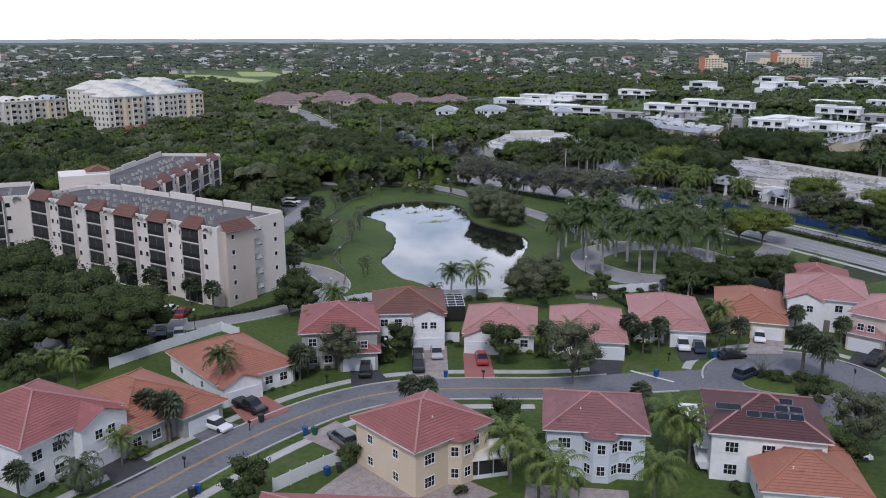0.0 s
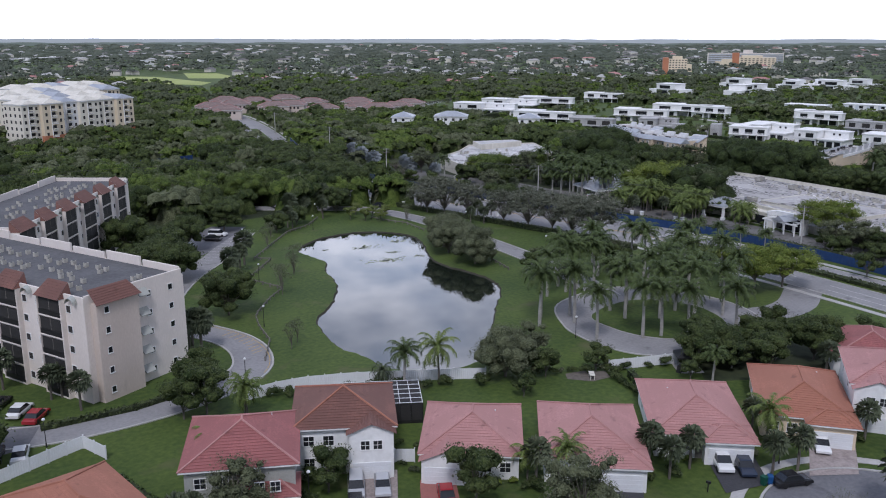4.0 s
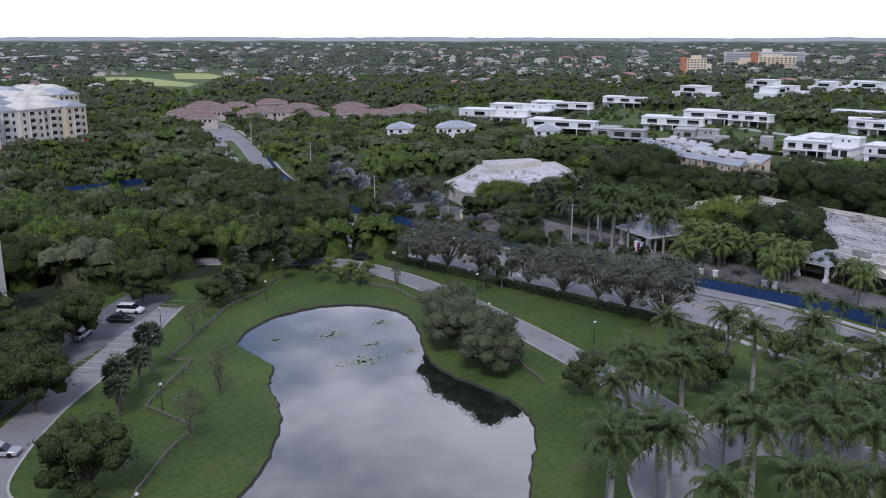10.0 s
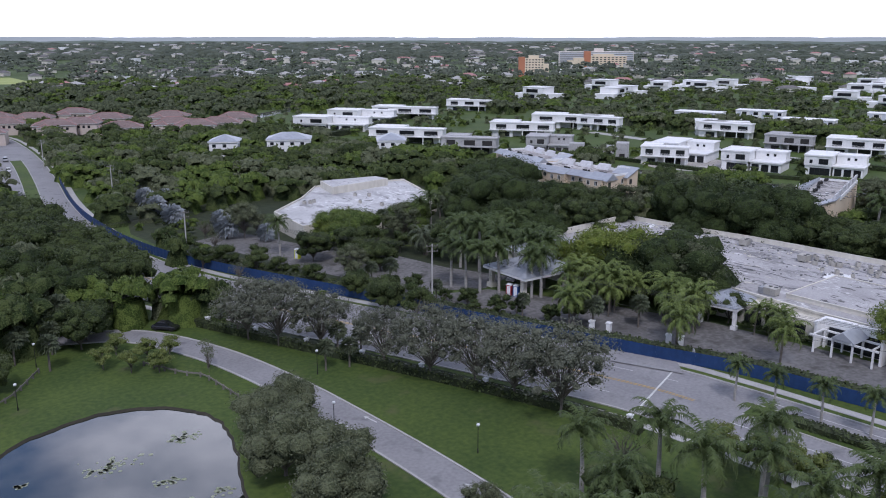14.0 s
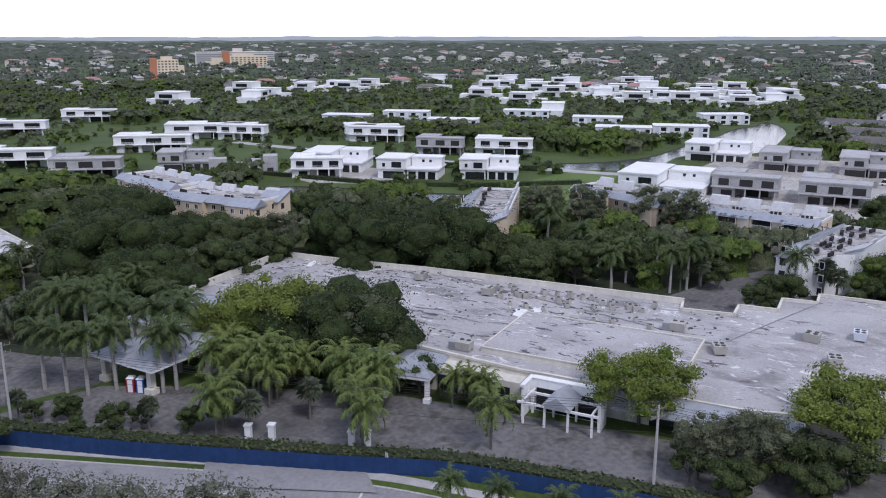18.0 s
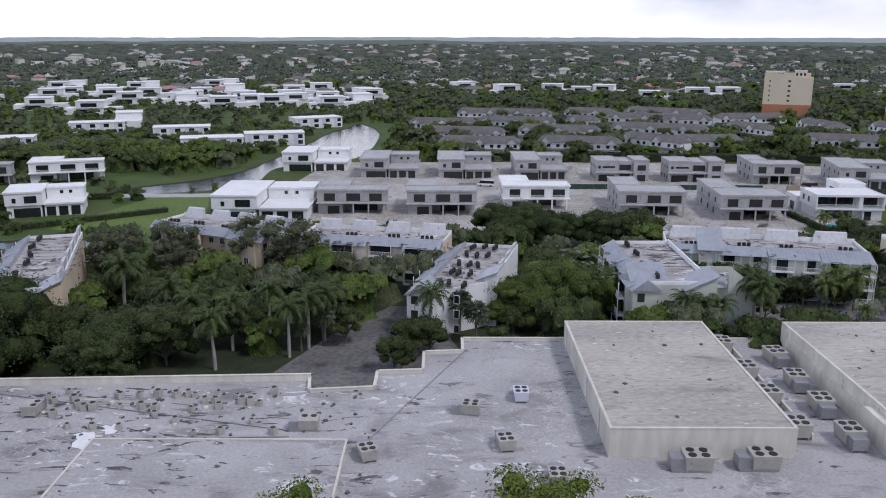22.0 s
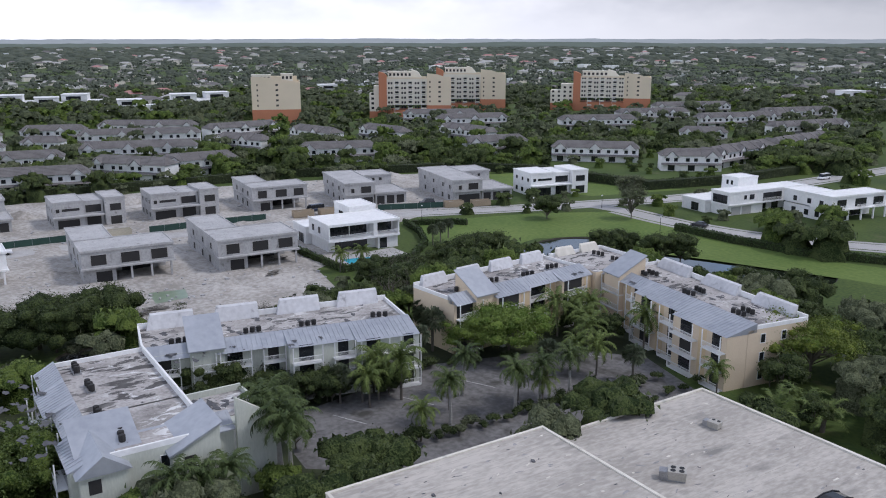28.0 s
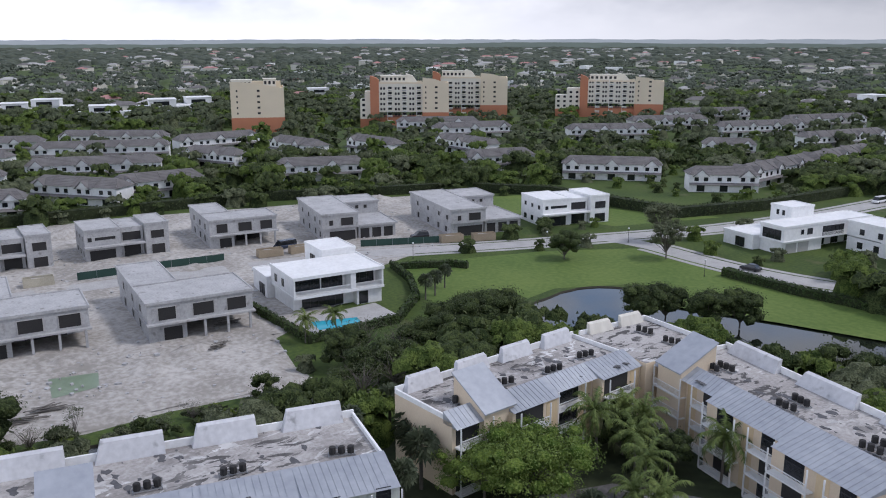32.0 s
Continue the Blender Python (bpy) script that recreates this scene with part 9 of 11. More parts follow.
for u in (-1.0, -0.4, 0.4, 1.0, 0.0):
    wire, pts = Mesh(), []
    for (ax, ay, ah), (bx, by, bh) in zip(POLES, POLES[1:]):
        for s in range(13):
            t = s / 12
            drop = 4 * 1.1 * t * (1 - t)
            z0, z1 = (ah - 0.2, bh - 0.2) if u else (ah - 3.2, bh - 3.2)
            pts.append((ax + (bx - ax) * t + u, ay + (by - ay) * t + u * 0.3, z0 + (z1 - z0) * t - drop))
    wire.cable(pts, 0.02)
    tagged(new("power_line", wire.data("power_line", BLACK)), "sagging black power line between poles", "cable")
# a second line across the woods
for u in (0, 0.7, 1.4):
    wire = Mesh()
    wire.cable([(150 - 190 * k / 16, 304 + 14 * k / 16 + u, 11 - 3 * k / 16 * (1 - k / 16)) for k in range(17)], 0.02)
    tagged(new("power_line", wire.data("power_line", BLACK)), "sagging black power line over the woods", "cable")


def lamp_post(x, y, h=3.6):
    ob = thing("lamp_post", pose(x, y, 0, 0, 0, 0), "black lamp post with a pale globe", "street lamp", "garden lamps")
    part("shaft", SHARED.setdefault(("lamp", h), Mesh().tube((0, 0, 0), (0, 0, 0.6), 0.11, 0.08).tube((0, 0, 0.6), (0, 0, h), 0.055, 0.045).data("shaft", BLACK)), None, ob)
    globe = Mesh()
    cores(globe, [(0, 0, h + 0.2, 0.26)], random.Random(1), 1.0, 1.0)
    part("globe", SHARED.setdefault(("globe", h), globe.data("globe", PLASTIC_WHITE, True)), None, ob)


for x, y in ((70.1, 204.1), (62.2, 176.1), (52.0, 153.0), (97.7, 245.1), (106.9, 144.6), (76.7, 238.2), (127.9, 212.7), (127.0, 184.0), (24.2, 145.1), (104, 260), (136, 230), (138, 196), (146, 143), (139, 162), (48.3, 116.7), (100.9, 97.4), (400, 14), (392, -20), (384, -40), (352, -31)):
    lamp_post(x, y)


def car_data(colour, kind):
    key = ("car", colour.name, kind)
    if key not in SHARED:
        L_, W_, H_ = {"sedan": (4.6, 1.8, 0.95), "suv": (4.7, 1.9, 1.1), "pickup": (5.6, 1.95, 1.15), "van": (5.6, 2.0, 1.25)}[kind]
        prof = {"sedan": [(-0.5, 0.3), (-0.5, 0.72), (-0.46, 0.88), (-0.36, 0.92), (0.2, 0.9), (0.3, 0.84), (0.45, 0.72), (0.5, 0.56), (0.5, 0.3)],
                "suv": [(-0.5, 0.35), (-0.5, 0.85), (-0.48, 1.02), (-0.44, 1.05), (0.2, 1.04), (0.28, 1.0), (0.45, 0.9), (0.5, 0.7), (0.5, 0.35)],
                "pickup": [(-0.5, 0.45), (-0.5, 1.0), (-0.49, 1.1), (-0.14, 1.1), (0.2, 1.12), (0.28, 1.1), (0.46, 1.02), (0.5, 0.85), (0.5, 0.45)],
                "van": [(-0.5, 0.4), (-0.5, 1.0), (-0.49, 1.12), (-0.3, 1.15), (0.3, 1.15), (0.4, 1.1), (0.47, 0.98), (0.5, 0.8), (0.5, 0.4)]}[kind]
        roof = {"sedan": ((-0.38, 0.26), (-0.24, 0.1), 1.42), "suv": ((-0.49, 0.28), (-0.44, 0.12), 1.68), "pickup": ((-0.12, 0.28), (-0.08, 0.16), 1.75), "van": ((-0.5, 0.42), (-0.48, 0.3), 2.1)}[kind]
        body = Mesh()
        top_z, k = max(z for _, z in prof), len(prof)
        for v, drop, tuck in ((-0.5, 0.76, 0.985), (-0.43, 1.0, 1.0), (0.43, 1.0, 1.0), (0.5, 0.76, 0.985)):
            body.v.extend((x * L_ * tuck, v * W_, min(z, top_z * drop)) for x, z in prof)
        body.f = [tuple(range(k - 1, -1, -1)), tuple(range(3 * k, 4 * k))] + [(r * k + i, r * k + (i + 1) % k, (r + 1) * k + (i + 1) % k, (r + 1) * k + i) for r in range(3) for i in range(k)]
        zb = max(z for _, z in prof) - 0.05
        (b0, b1), (t0, t1), zt = roof
        glass = Mesh().hull([(b0 * L_, -W_ * 0.46, zb), (b1 * L_, -W_ * 0.46, zb), (b1 * L_, W_ * 0.46, zb), (b0 * L_, W_ * 0.46, zb)],
                            [(t0 * L_, -W_ * 0.39, zt), (t1 * L_, -W_ * 0.39, zt), (t1 * L_, W_ * 0.39, zt), (t0 * L_, W_ * 0.39, zt)])
        top = Mesh().hull([(t0 * L_ - 0.06, -W_ * 0.4, zt), (t1 * L_ + 0.06, -W_ * 0.4, zt), (t1 * L_ + 0.06, W_ * 0.4, zt), (t0 * L_ - 0.06, W_ * 0.4, zt)],
                          [(t0 * L_ + 0.08, -W_ * 0.36, zt + 0.07), (t1 * L_ - 0.1, -W_ * 0.36, zt + 0.07), (t1 * L_ - 0.1, W_ * 0.36, zt + 0.07), (t0 * L_ + 0.08, W_ * 0.36, zt + 0.07)])
        wheel = Mesh().tube((0, -0.11, 0), (0, 0.11, 0), 0.34, 0.34, 10)
        SHARED[key] = (body.data("body", colour), glass.data("window_band", DARK_GLASS), top.data("roof", colour), SHARED.setdefault("wheel", wheel.data("wheel", BLACK)), L_, W_)
    return SHARED[key]


CAR = {n: mat(n + "_car_paint", c, tuple(v * 0.9 for v in c), rough=0.25, bump=0, spec=0.6, mixup=0.2) for n, c in
       (("white", (0.72, 0.72, 0.72)), ("black", (0.015, 0.015, 0.017)), ("red", (0.30, 0.02, 0.025)), ("silver", (0.42, 0.43, 0.45)), ("navy", (0.025, 0.035, 0.06)), ("grey", (0.12, 0.125, 0.13)))}


def car(x, y, ang, colour, kind="sedan", z=0.05):
    ob = thing("car" if kind != "van" else "van", pose(x, y, z, 0, 0, ang), "parked %s %s" % (colour, {"sedan": "saloon car with dark windows", "suv": "tall estate car with dark windows", "pickup": "pickup truck with an open bed", "van": "delivery van with dark windows"}[kind]), "car", "parked cars")
    body, glass, top, wheel, L_, W_ = car_data(CAR[colour], kind)
    part("body", body, None, ob)
    part("window_band", glass, None, ob)
    part("roof", top, None, ob)
    for u in (-0.31, 0.31):
        for v in (-1, 1):
            part("wheel", wheel, None, ob, at=Matrix.Translation((u * L_, v * (W_ / 2 - 0.1), 0.34)))


for row in ((19.2, 104.8, -60, "white", "sedan", 0.1), (24.6, 108.4, -65, "black", "pickup", 0.1), (43.6, 113.4, -115, "black", "suv", 0.1), (51.6, 111.6, -113, "black", "suv", 0.1), (53.8, 116.4, -113, "silver", "suv", 0.1),
            (56.6, 115.4, -113, "silver", "sedan", 0.1), (61.8, 109.8, -113, "red", "sedan", 0.1), (94.4, 100.4, -122, "white", "suv", 0.1), (96.0, 98.4, -122, "navy", "sedan", 0.1), (108.8, 97.6, -134, "white", "sedan", 0.1),
            (98.2, 93.4, -15, "black", "sedan"), (94.6, 86.6, 10, "navy", "suv"), (116.6, 81.6, -160, "black", "suv", 0.1), (32.6, 93.6, 100, "grey", "suv", 0.1), (86.5, 62.0, -30, "white", "suv"),
            (17.4, 165.0, 60, "silver", "sedan"), (19.6, 161.4, 60, "black", "sedan"), (22.0, 157.4, 60, "white", "sedan"), (23.8, 154.4, 60, "red", "sedan"), (18.4, 144.6, 80, "black", "suv"), (21.2, 143.6, 80, "white", "sedan"),
            (15.6, 146.2, 80, "white", "sedan"), (15.4, 168.4, 60, "white", "sedan"), (48.3, 203.0, -25, "white", "sedan"), (50.2, 200.4, -25, "silver", "sedan"), (47.0, 206.0, -25, "black", "sedan"), (73.6, 249.8, -35, "white", "suv"),
            (57.3, 245.1, 60, "black", "sedan"), (71.1, 245.4, -35, "black", "sedan"), (49.3, 214.2, 50, "grey", "sedan"), (64, 240, 55, "silver", "sedan"), (126.2, 264.0, -50, "black", "sedan"), (99.5, 277.6, 150, "black", "sedan"),
            (194.6, 247.4, 20, "white", "sedan", 0.03), (429.4, 143.6, 80, "white", "van", 0.03), (425.9, 35.3, 95, "navy", "van", 0.03), (418, 120, 85, "white", "pickup", 0.03), (379.6, -144.5, 92, "white", "van"), (350, -44, 10, "black", "sedan"),
            (417.5, 1.5, 80, "black", "suv", 0.03), (410, 27, 85, "grey", "suv"), (150, 470, 78, "white", "sedan"), (156, 500, 78, "silver", "suv")):
    car(*row)

# rubbish bins and letter boxes
BIN = {n: mat(n + "_bin_plastic", c, rough=0.5) for n, c in (("blue", (0.01, 0.08, 0.25)), ("green", (0.01, 0.09, 0.06)), ("dark", (0.03, 0.035, 0.035)))}
for i, (x, y, n) in enumerate(((29.1, 97.8, "blue"), (30.2, 97.2, "green"), (29.7, 86.7, "dark"), (28.2, 86.6, "blue"), (53.8, 106.6, "blue"), (13.1, 88.8, "dark"), (13.9, 89.2, "blue"), (82.4, 92.7, "blue"), (96.0, 94.6, "blue"), (95.2, 94.8, "green"), (25.0, 104.0, "dark"))):
    ob = thing("wheeled_bin", pose(x, y, 0.08, 0, 0, 40 * i), n + " plastic wheeled bin by the kerb", "bin", "bins")
    part("body", Mesh().hull([(-0.24, -0.24, 0), (0.24, -0.24, 0), (0.24, 0.24, 0), (-0.24, 0.24, 0)], [(-0.3, -0.32, 1.0), (0.3, -0.32, 1.0), (0.3, 0.34, 1.0), (-0.3, 0.34, 1.0)]), BIN[n], ob)
    part("lid", Mesh().hull([(-0.32, -0.34, 1.0), (0.32, -0.34, 1.0), (0.32, 0.38, 1.0), (-0.32, 0.38, 1.0)], [(-0.3, -0.3, 1.08), (0.3, -0.3, 1.08), (0.3, 0.36, 1.1), (-0.3, 0.36, 1.1)]), BIN[n], ob)
for x, y in ((13.6, 96.0), (23.0, 102.2), (37, 112.2), (58.6, 103.6), (72.0, 98.0), (88.4, 96.8), (113.5, 88.4)):
    ob = thing("letter_box", pose(x, y, 0.05, 0, 0, 20), "black letter box on a post beside the pavement", "letter box", "letter boxes")
    part("post", Mesh().box(-0.05, -0.05, 0, 0.05, 0.05, 1.1), BLACK, ob)
    part("box", Mesh().box(-0.12, -0.25, 1.1, 0.12, 0.25, 1.38), BLACK, ob)

# portable toilets
for x, y, n, c in ((186.6, 240.6, "red", (0.35, 0.03, 0.04)), (187.1, 239.2, "blue", (0.02, 0.08, 0.3)), (168.7, 291.7, "yellow-green", (0.55, 0.6, 0.02)), (260, 358.7, "red", (0.4, 0.04, 0.05))):
    ob = thing("portable_toilet", pose(x, y, 0.03, 0, 0, 25), n + " portable toilet with a white roof", "toilet")
    part("cabin", Mesh().box(-0.55, -0.55, 0, 0.55, 0.55, 2.1), mat(n + "_plastic", c, rough=0.4), ob)
    part("roof", Mesh().hull([(-0.6, -0.6, 2.1), (0.6, -0.6, 2.1), (0.6, 0.6, 2.1), (-0.6, 0.6, 2.1)], [(-0.4, -0.4, 2.35), (0.4, -0.4, 2.35), (0.4, 0.4, 2.35), (-0.4, 0.4, 2.35)]), PLASTIC_WHITE, ob)
    part("door", Mesh().box(-0.6, -0.35, 0.1, -0.55, 0.35, 1.95), PLASTIC_WHITE, ob)

# water lilies
lily = Mesh()
rl = random.Random(11)
for cx, cy, n, sp in ((101.9, 221.8, 70, 2.6), (112.2, 223.7, 45, 1.8), (101.9, 208.0, 90, 2.8), (92.7, 223.7, 16, 0.8), (106, 214, 24, 1.4), (110, 208, 20, 1.3)):
    for i in range(n):
        x, y, s = rl.gauss(cx, sp * 0.6), rl.gauss(cy, sp * 0.35), rl.uniform(0.12, 0.34)
        lily.face(*[(x + s * math.cos(k * 0.9), y + s * math.sin(k * 0.9), -0.262) for k in range(7)])
tagged(new("water_lilies", lily.data("water_lilies", mat("lily_pads", (0.16, 0.2, 0.1), (0.3, 0.32, 0.22), rough=0.6, per_island=0.6))), "floating pads of water lilies", "water lilies", kind="stuff")

# arrows and hatching on the roads
for x, y, a, bend in ((133.2, 212.0, 95, 0), (129.6, 212.6, -85, 0), (166.2, 187.1, 95, 1), (132.0, 190, 95, 0)):
    m = Mesh().box(-0.1, -1.2, 0, 0.1, 0.7, 0.008)
    m.prism([(-0.38, 0.7), (0.38, 0.7), (0, 1.5)], 0, 0.008)
    ob = structure("road_arrow", m, PAINT_LINE, "white turn arrow painted on the road", "marking")
    ob.matrix_basis = pose(x, y, 0.048, 0, 0, a - 90)
for i in range(9):
    a = LOOP[42 + i]
    structure("hatching", sheet(Mesh(), [(a[0] + 0.2, a[1]), (a[0] + 2.2, a[1] + 0.9)], -0.06, 0.06, 0.048), YELLOW_LINE, "yellow hatched road marking", "marking")
for i in range(16):
    x, y = 58 + i * 1.55, 222.5 + i * 2.1
    structure("bay_line", sheet(Mesh(), [(x, y), (x + 3.6, y - 2.6)], -0.06, 0.06, 0.046), PAINT_LINE, "white parking bay line", "marking")

# road signs
for x, y, w, h, n, c, a in ((137.0, 389, 2.4, 1.0, "green", (0.02, 0.28, 0.14), 100), (167.5, 252, 0.5, 0.7, "white", (0.7, 0.7, 0.7), 70), (183, 196, 0.5, 0.7, "white", (0.7, 0.7, 0.7), 70), (106, 77.0, 0.7, 0.7, "dark", (0.03, 0.03, 0.03), 60)):
    ob = thing("road_sign", pose(x, y, 0, 0, 0, a), n + " road sign on a thin post", "sign")
    part("post", Mesh().tube((0, 0, 0), (0, 0, 2.1 + h), 0.04, 0.04), STEEL, ob)
    part("plate", Mesh().box(-w / 2, -0.06, 2.0, w / 2, -0.04, 2.0 + h), mat(n + "_sign_face", c, rough=0.5), ob)

# building site: skips, heaps, pools and rubble
for x, y, a, n in ((423.6, 91.5, 86, "cream"), (420.6, 41.4, 86, "tan"), (419.8, 33.6, 86, "tan"), (409.5, -3.0, 78, "tan"), (406.5, -11.0, 74, "tan"), (424, 150, 86, "grey")):
    ob = thing("skip", pose(x, y, 0.03, 0, 0, a), n + " open steel skip on a building site", "skip", "skips")
    c = {"cream": (0.5, 0.46, 0.36), "tan": (0.36, 0.29, 0.2), "grey": (0.3, 0.3, 0.3)}[n]
    m_ = mat(n + "_skip_paint", c, rough=0.7)
    part("side", Mesh().box(-3, -1.15, 0.1, 3, -1.05, 1.9), m_, ob)
    part("side", Mesh().box(-3, 1.05, 0.1, 3, 1.15, 1.9), m_, ob)
    part("end", Mesh().box(-3, -1.05, 0.1, -2.9, 1.05, 1.9), m_, ob)
    part("end", Mesh().box(2.9, -1.05, 0.1, 3, 1.05, 1.9), m_, ob)
    part("floor", Mesh().box(-2.9, -1.05, 0.1, 2.9, 1.05, 0.2), m_, ob)
    part("rubble", Mesh().hull([(-2.8, -1, 0.2), (2.8, -1, 0.2), (2.8, 1, 0.2), (-2.8, 1, 0.2)], [(-1.5, -0.5, 1.5), (1.2, -0.6, 1.7), (1.6, 0.5, 1.4), (-1.2, 0.6, 1.6)]), SAND, ob)


def heap(x, y, w, h, seed, material=None, label="heap of pale sand on a building site"):
    rng, p, f = random.Random(seed), [], []
    n = 14
    for r in range(6):
        for s in range(n):
            a = s * math.tau / n
            k = (r / 5) * w / 2 * rng.uniform(0.82, 1.15)
            p.append((k * math.cos(a), k * math.sin(a) * 0.7, h * (1 - (r / 5) ** 1.4) * rng.uniform(0.8, 1.1) if r < 5 else -0.05))
    m = Mesh()
    m.v = p
    m.f = [(r * n + s, (r + 1) * n + s, (r + 1) * n + (s + 1) % n, r * n + (s + 1) % n) for r in range(5) for s in range(n)]
    ob = new("mound", m.data("mound", material or SAND, True))
    ob.matrix_basis = pose(x, y, 0, 0, 0, seed * 37)
    return tagged(ob, label, "heap", "sand heaps")


for i, (x, y, w, h) in enumerate(((462, 110, 12, 2.2), (468, 79, 13, 2.4), (464, 62, 14, 2.0), (466, 32, 12, 1.8), (364, 84, 11, 0.9), (366, 107, 12, 1.0), (373.5, 95, 7, 0.9), (368, 76, 9, 1.0), (474, 140, 12, 1.8), (361, 113, 9, 0.9), (468, -14, 15, 2.2), (392, 112, 7, 1.0), (420, 60, 8, 1.0), (372, 118, 8, 0.9), (474, 170, 9, 1.6))):
    heap(x, y, w, h, i + 1)
structure("green_pool", flat(Mesh(), SAND_POOL, 0.06), POND_GREEN, "milky green water in an unfinished pool", "pool")
structure("pool_deck", Mesh().prism([(362, 56), (373, 55.5), (374.5, 38), (366, 38)][::-1], 0, 0.1), CONCRETE, "pale stone pool terrace", "terrace")
structure("villa_pool", flat(Mesh(), [(370.6, 53.6), (368.4, 45.2), (364.2, 45.8), (365.6, 54.0)], 0.12), POOL, "bright blue villa pool", "pool")
structure("villa_pool", flat(Mesh(), [(366.0, 219), (366.0, 212), (362.0, 212), (362.0, 219)], 0.12), POOL, "bright blue villa pool", "pool")
for x, y, w, d, seed in ((353.0, 103.6, 5.0, 1.6, 1), (354.8, 99.8, 4.2, 1.2, 2), (377.5, 66.5, 4.0, 1.4, 3), (366.5, 72.0, 3.0, 0.8, 4)):
    pile = thing("timber_pile", pose(x, y, 0.25, 0, 0, 70 + 9 * seed), "loose pile of grey boards lying on sand", "timber", "timber piles")
    rt = random.Random(seed)
    for i in range(14):
        part("board", Mesh().box(-rt.uniform(0.4, 0.5) * w, -0.1, 0, rt.uniform(0.4, 0.5) * w, 0.1, 0.06), WOOD, pile, at=pose(rt.uniform(-0.3, 0.3) * w, rt.uniform(-0.5, 0.5) * d, 0.05 * i, rt.uniform(-4, 4), rt.uniform(-3, 3), rt.gauss(0, 12)))
bits = Mesh()
for i in range(3400):
    x, y = rl.uniform(346, 476), rl.uniform(-10, 200)
    if not inside((x, y), SITE) or 411 < x < 422:
        continue
    s, a = rl.uniform(0.08, 0.6), rl.uniform(0, 3)
    bits.prism([(x + s * math.cos(a + k * 1.57) * rl.uniform(0.4, 1.3), y + s * math.sin(a + k * 1.57) * rl.uniform(0.4, 1.3)) for k in range(4)], 0, rl.uniform(0.05, 0.4))
tagged(new("site_rubble", bits.data("site_rubble", BLOCK)), "scattered blocks and rubble on sand", "rubble", kind="stuff")
mesh_fence = Mesh().box(0, 0, 0.1, 4, 0.03, 1.8)
GREEN_MESH = mat("green_mesh_screen", (0.02, 0.05, 0.04), (0.03, 0.07, 0.055), rough=0.8)
for line in ([(423, 84), (423, 64), (422, 50)], [(417, 19), (410, 0)], [(424, 120), (424, 98)]):
    fence("mesh_fence", "dark green screened fence along a building site", line, 4.0, mesh_fence, Mesh().tube((0, 0, 0), (0, 0, 1.9), 0.03, 0.03), GREEN_MESH, STEEL)

# a boat on its trailer and a white carport beside the dark-roofed house
boat = thing("boat", pose(69.7, 69.3, 0.55, 0, 0, 52), "white motor boat on a trailer beside a house", "boat")
part("hull", Mesh().hull([(-2.6, -0.5, 0), (1.4, -0.5, 0), (2.9, 0, 0.25), (1.4, 0.5, 0), (-2.6, 0.5, 0)], [(-2.7, -1.05, 0.95), (1.5, -1.05, 1.0), (3.3, 0, 1.15), (1.5, 1.05, 1.0), (-2.7, 1.05, 0.95)]), PLASTIC_WHITE, boat)
part("canopy", Mesh().box(-1.3, -0.9, 2.0, 0.9, 0.9, 2.08), PLASTIC_WHITE, boat)
for x, y in ((-1.2, -0.8), (-1.2, 0.8), (0.8, -0.8), (0.8, 0.8)):
    part("post", Mesh().tube((x, y, 0.9), (x, y, 2.0), 0.03, 0.03), STEEL, boat)
part("windscreen", Mesh().hull([(0.9, -0.8, 1.0), (1.0, -0.8, 1.0), (1.0, 0.8, 1.0), (0.9, 0.8, 1.0)], [(0.6, -0.7, 1.5), (0.65, -0.7, 1.5), (0.65, 0.7, 1.5), (0.6, 0.7, 1.5)]), DARK_GLASS, boat)
part("trailer", Mesh().box(-2.2, -0.8, -0.2, 2.4, -0.7, -0.05).box(-2.2, 0.7, -0.2, 2.4, 0.8, -0.05).box(-0.6, -0.9, -0.55, 0.0, -0.75, 0.0).box(-0.6, 0.75, -0.55, 0.0, 0.9, 0.0).box(2.2, -0.7, -0.18, 2.4, 0.7, -0.06), STEEL, boat)
carport = thing("carport", pose(74.6, 76.6, 0, 0, 0, 52), "white flat-roofed carport on thin posts beside a house", "carport")
part("roof", Mesh().box(-2.6, -1.7, 2.5, 2.6, 1.7, 2.62), PLASTIC_WHITE, carport)
for x, y in ((-2.4, -1.5), (-2.4, 1.5), (2.4, -1.5), (2.4, 1.5)):
    part("post", Mesh().box(x - 0.06, y - 0.06, 0, x + 0.06, y + 0.06, 2.5), PLASTIC_WHITE, carport)

# garden shrubs and understorey
rs = random.Random(17)
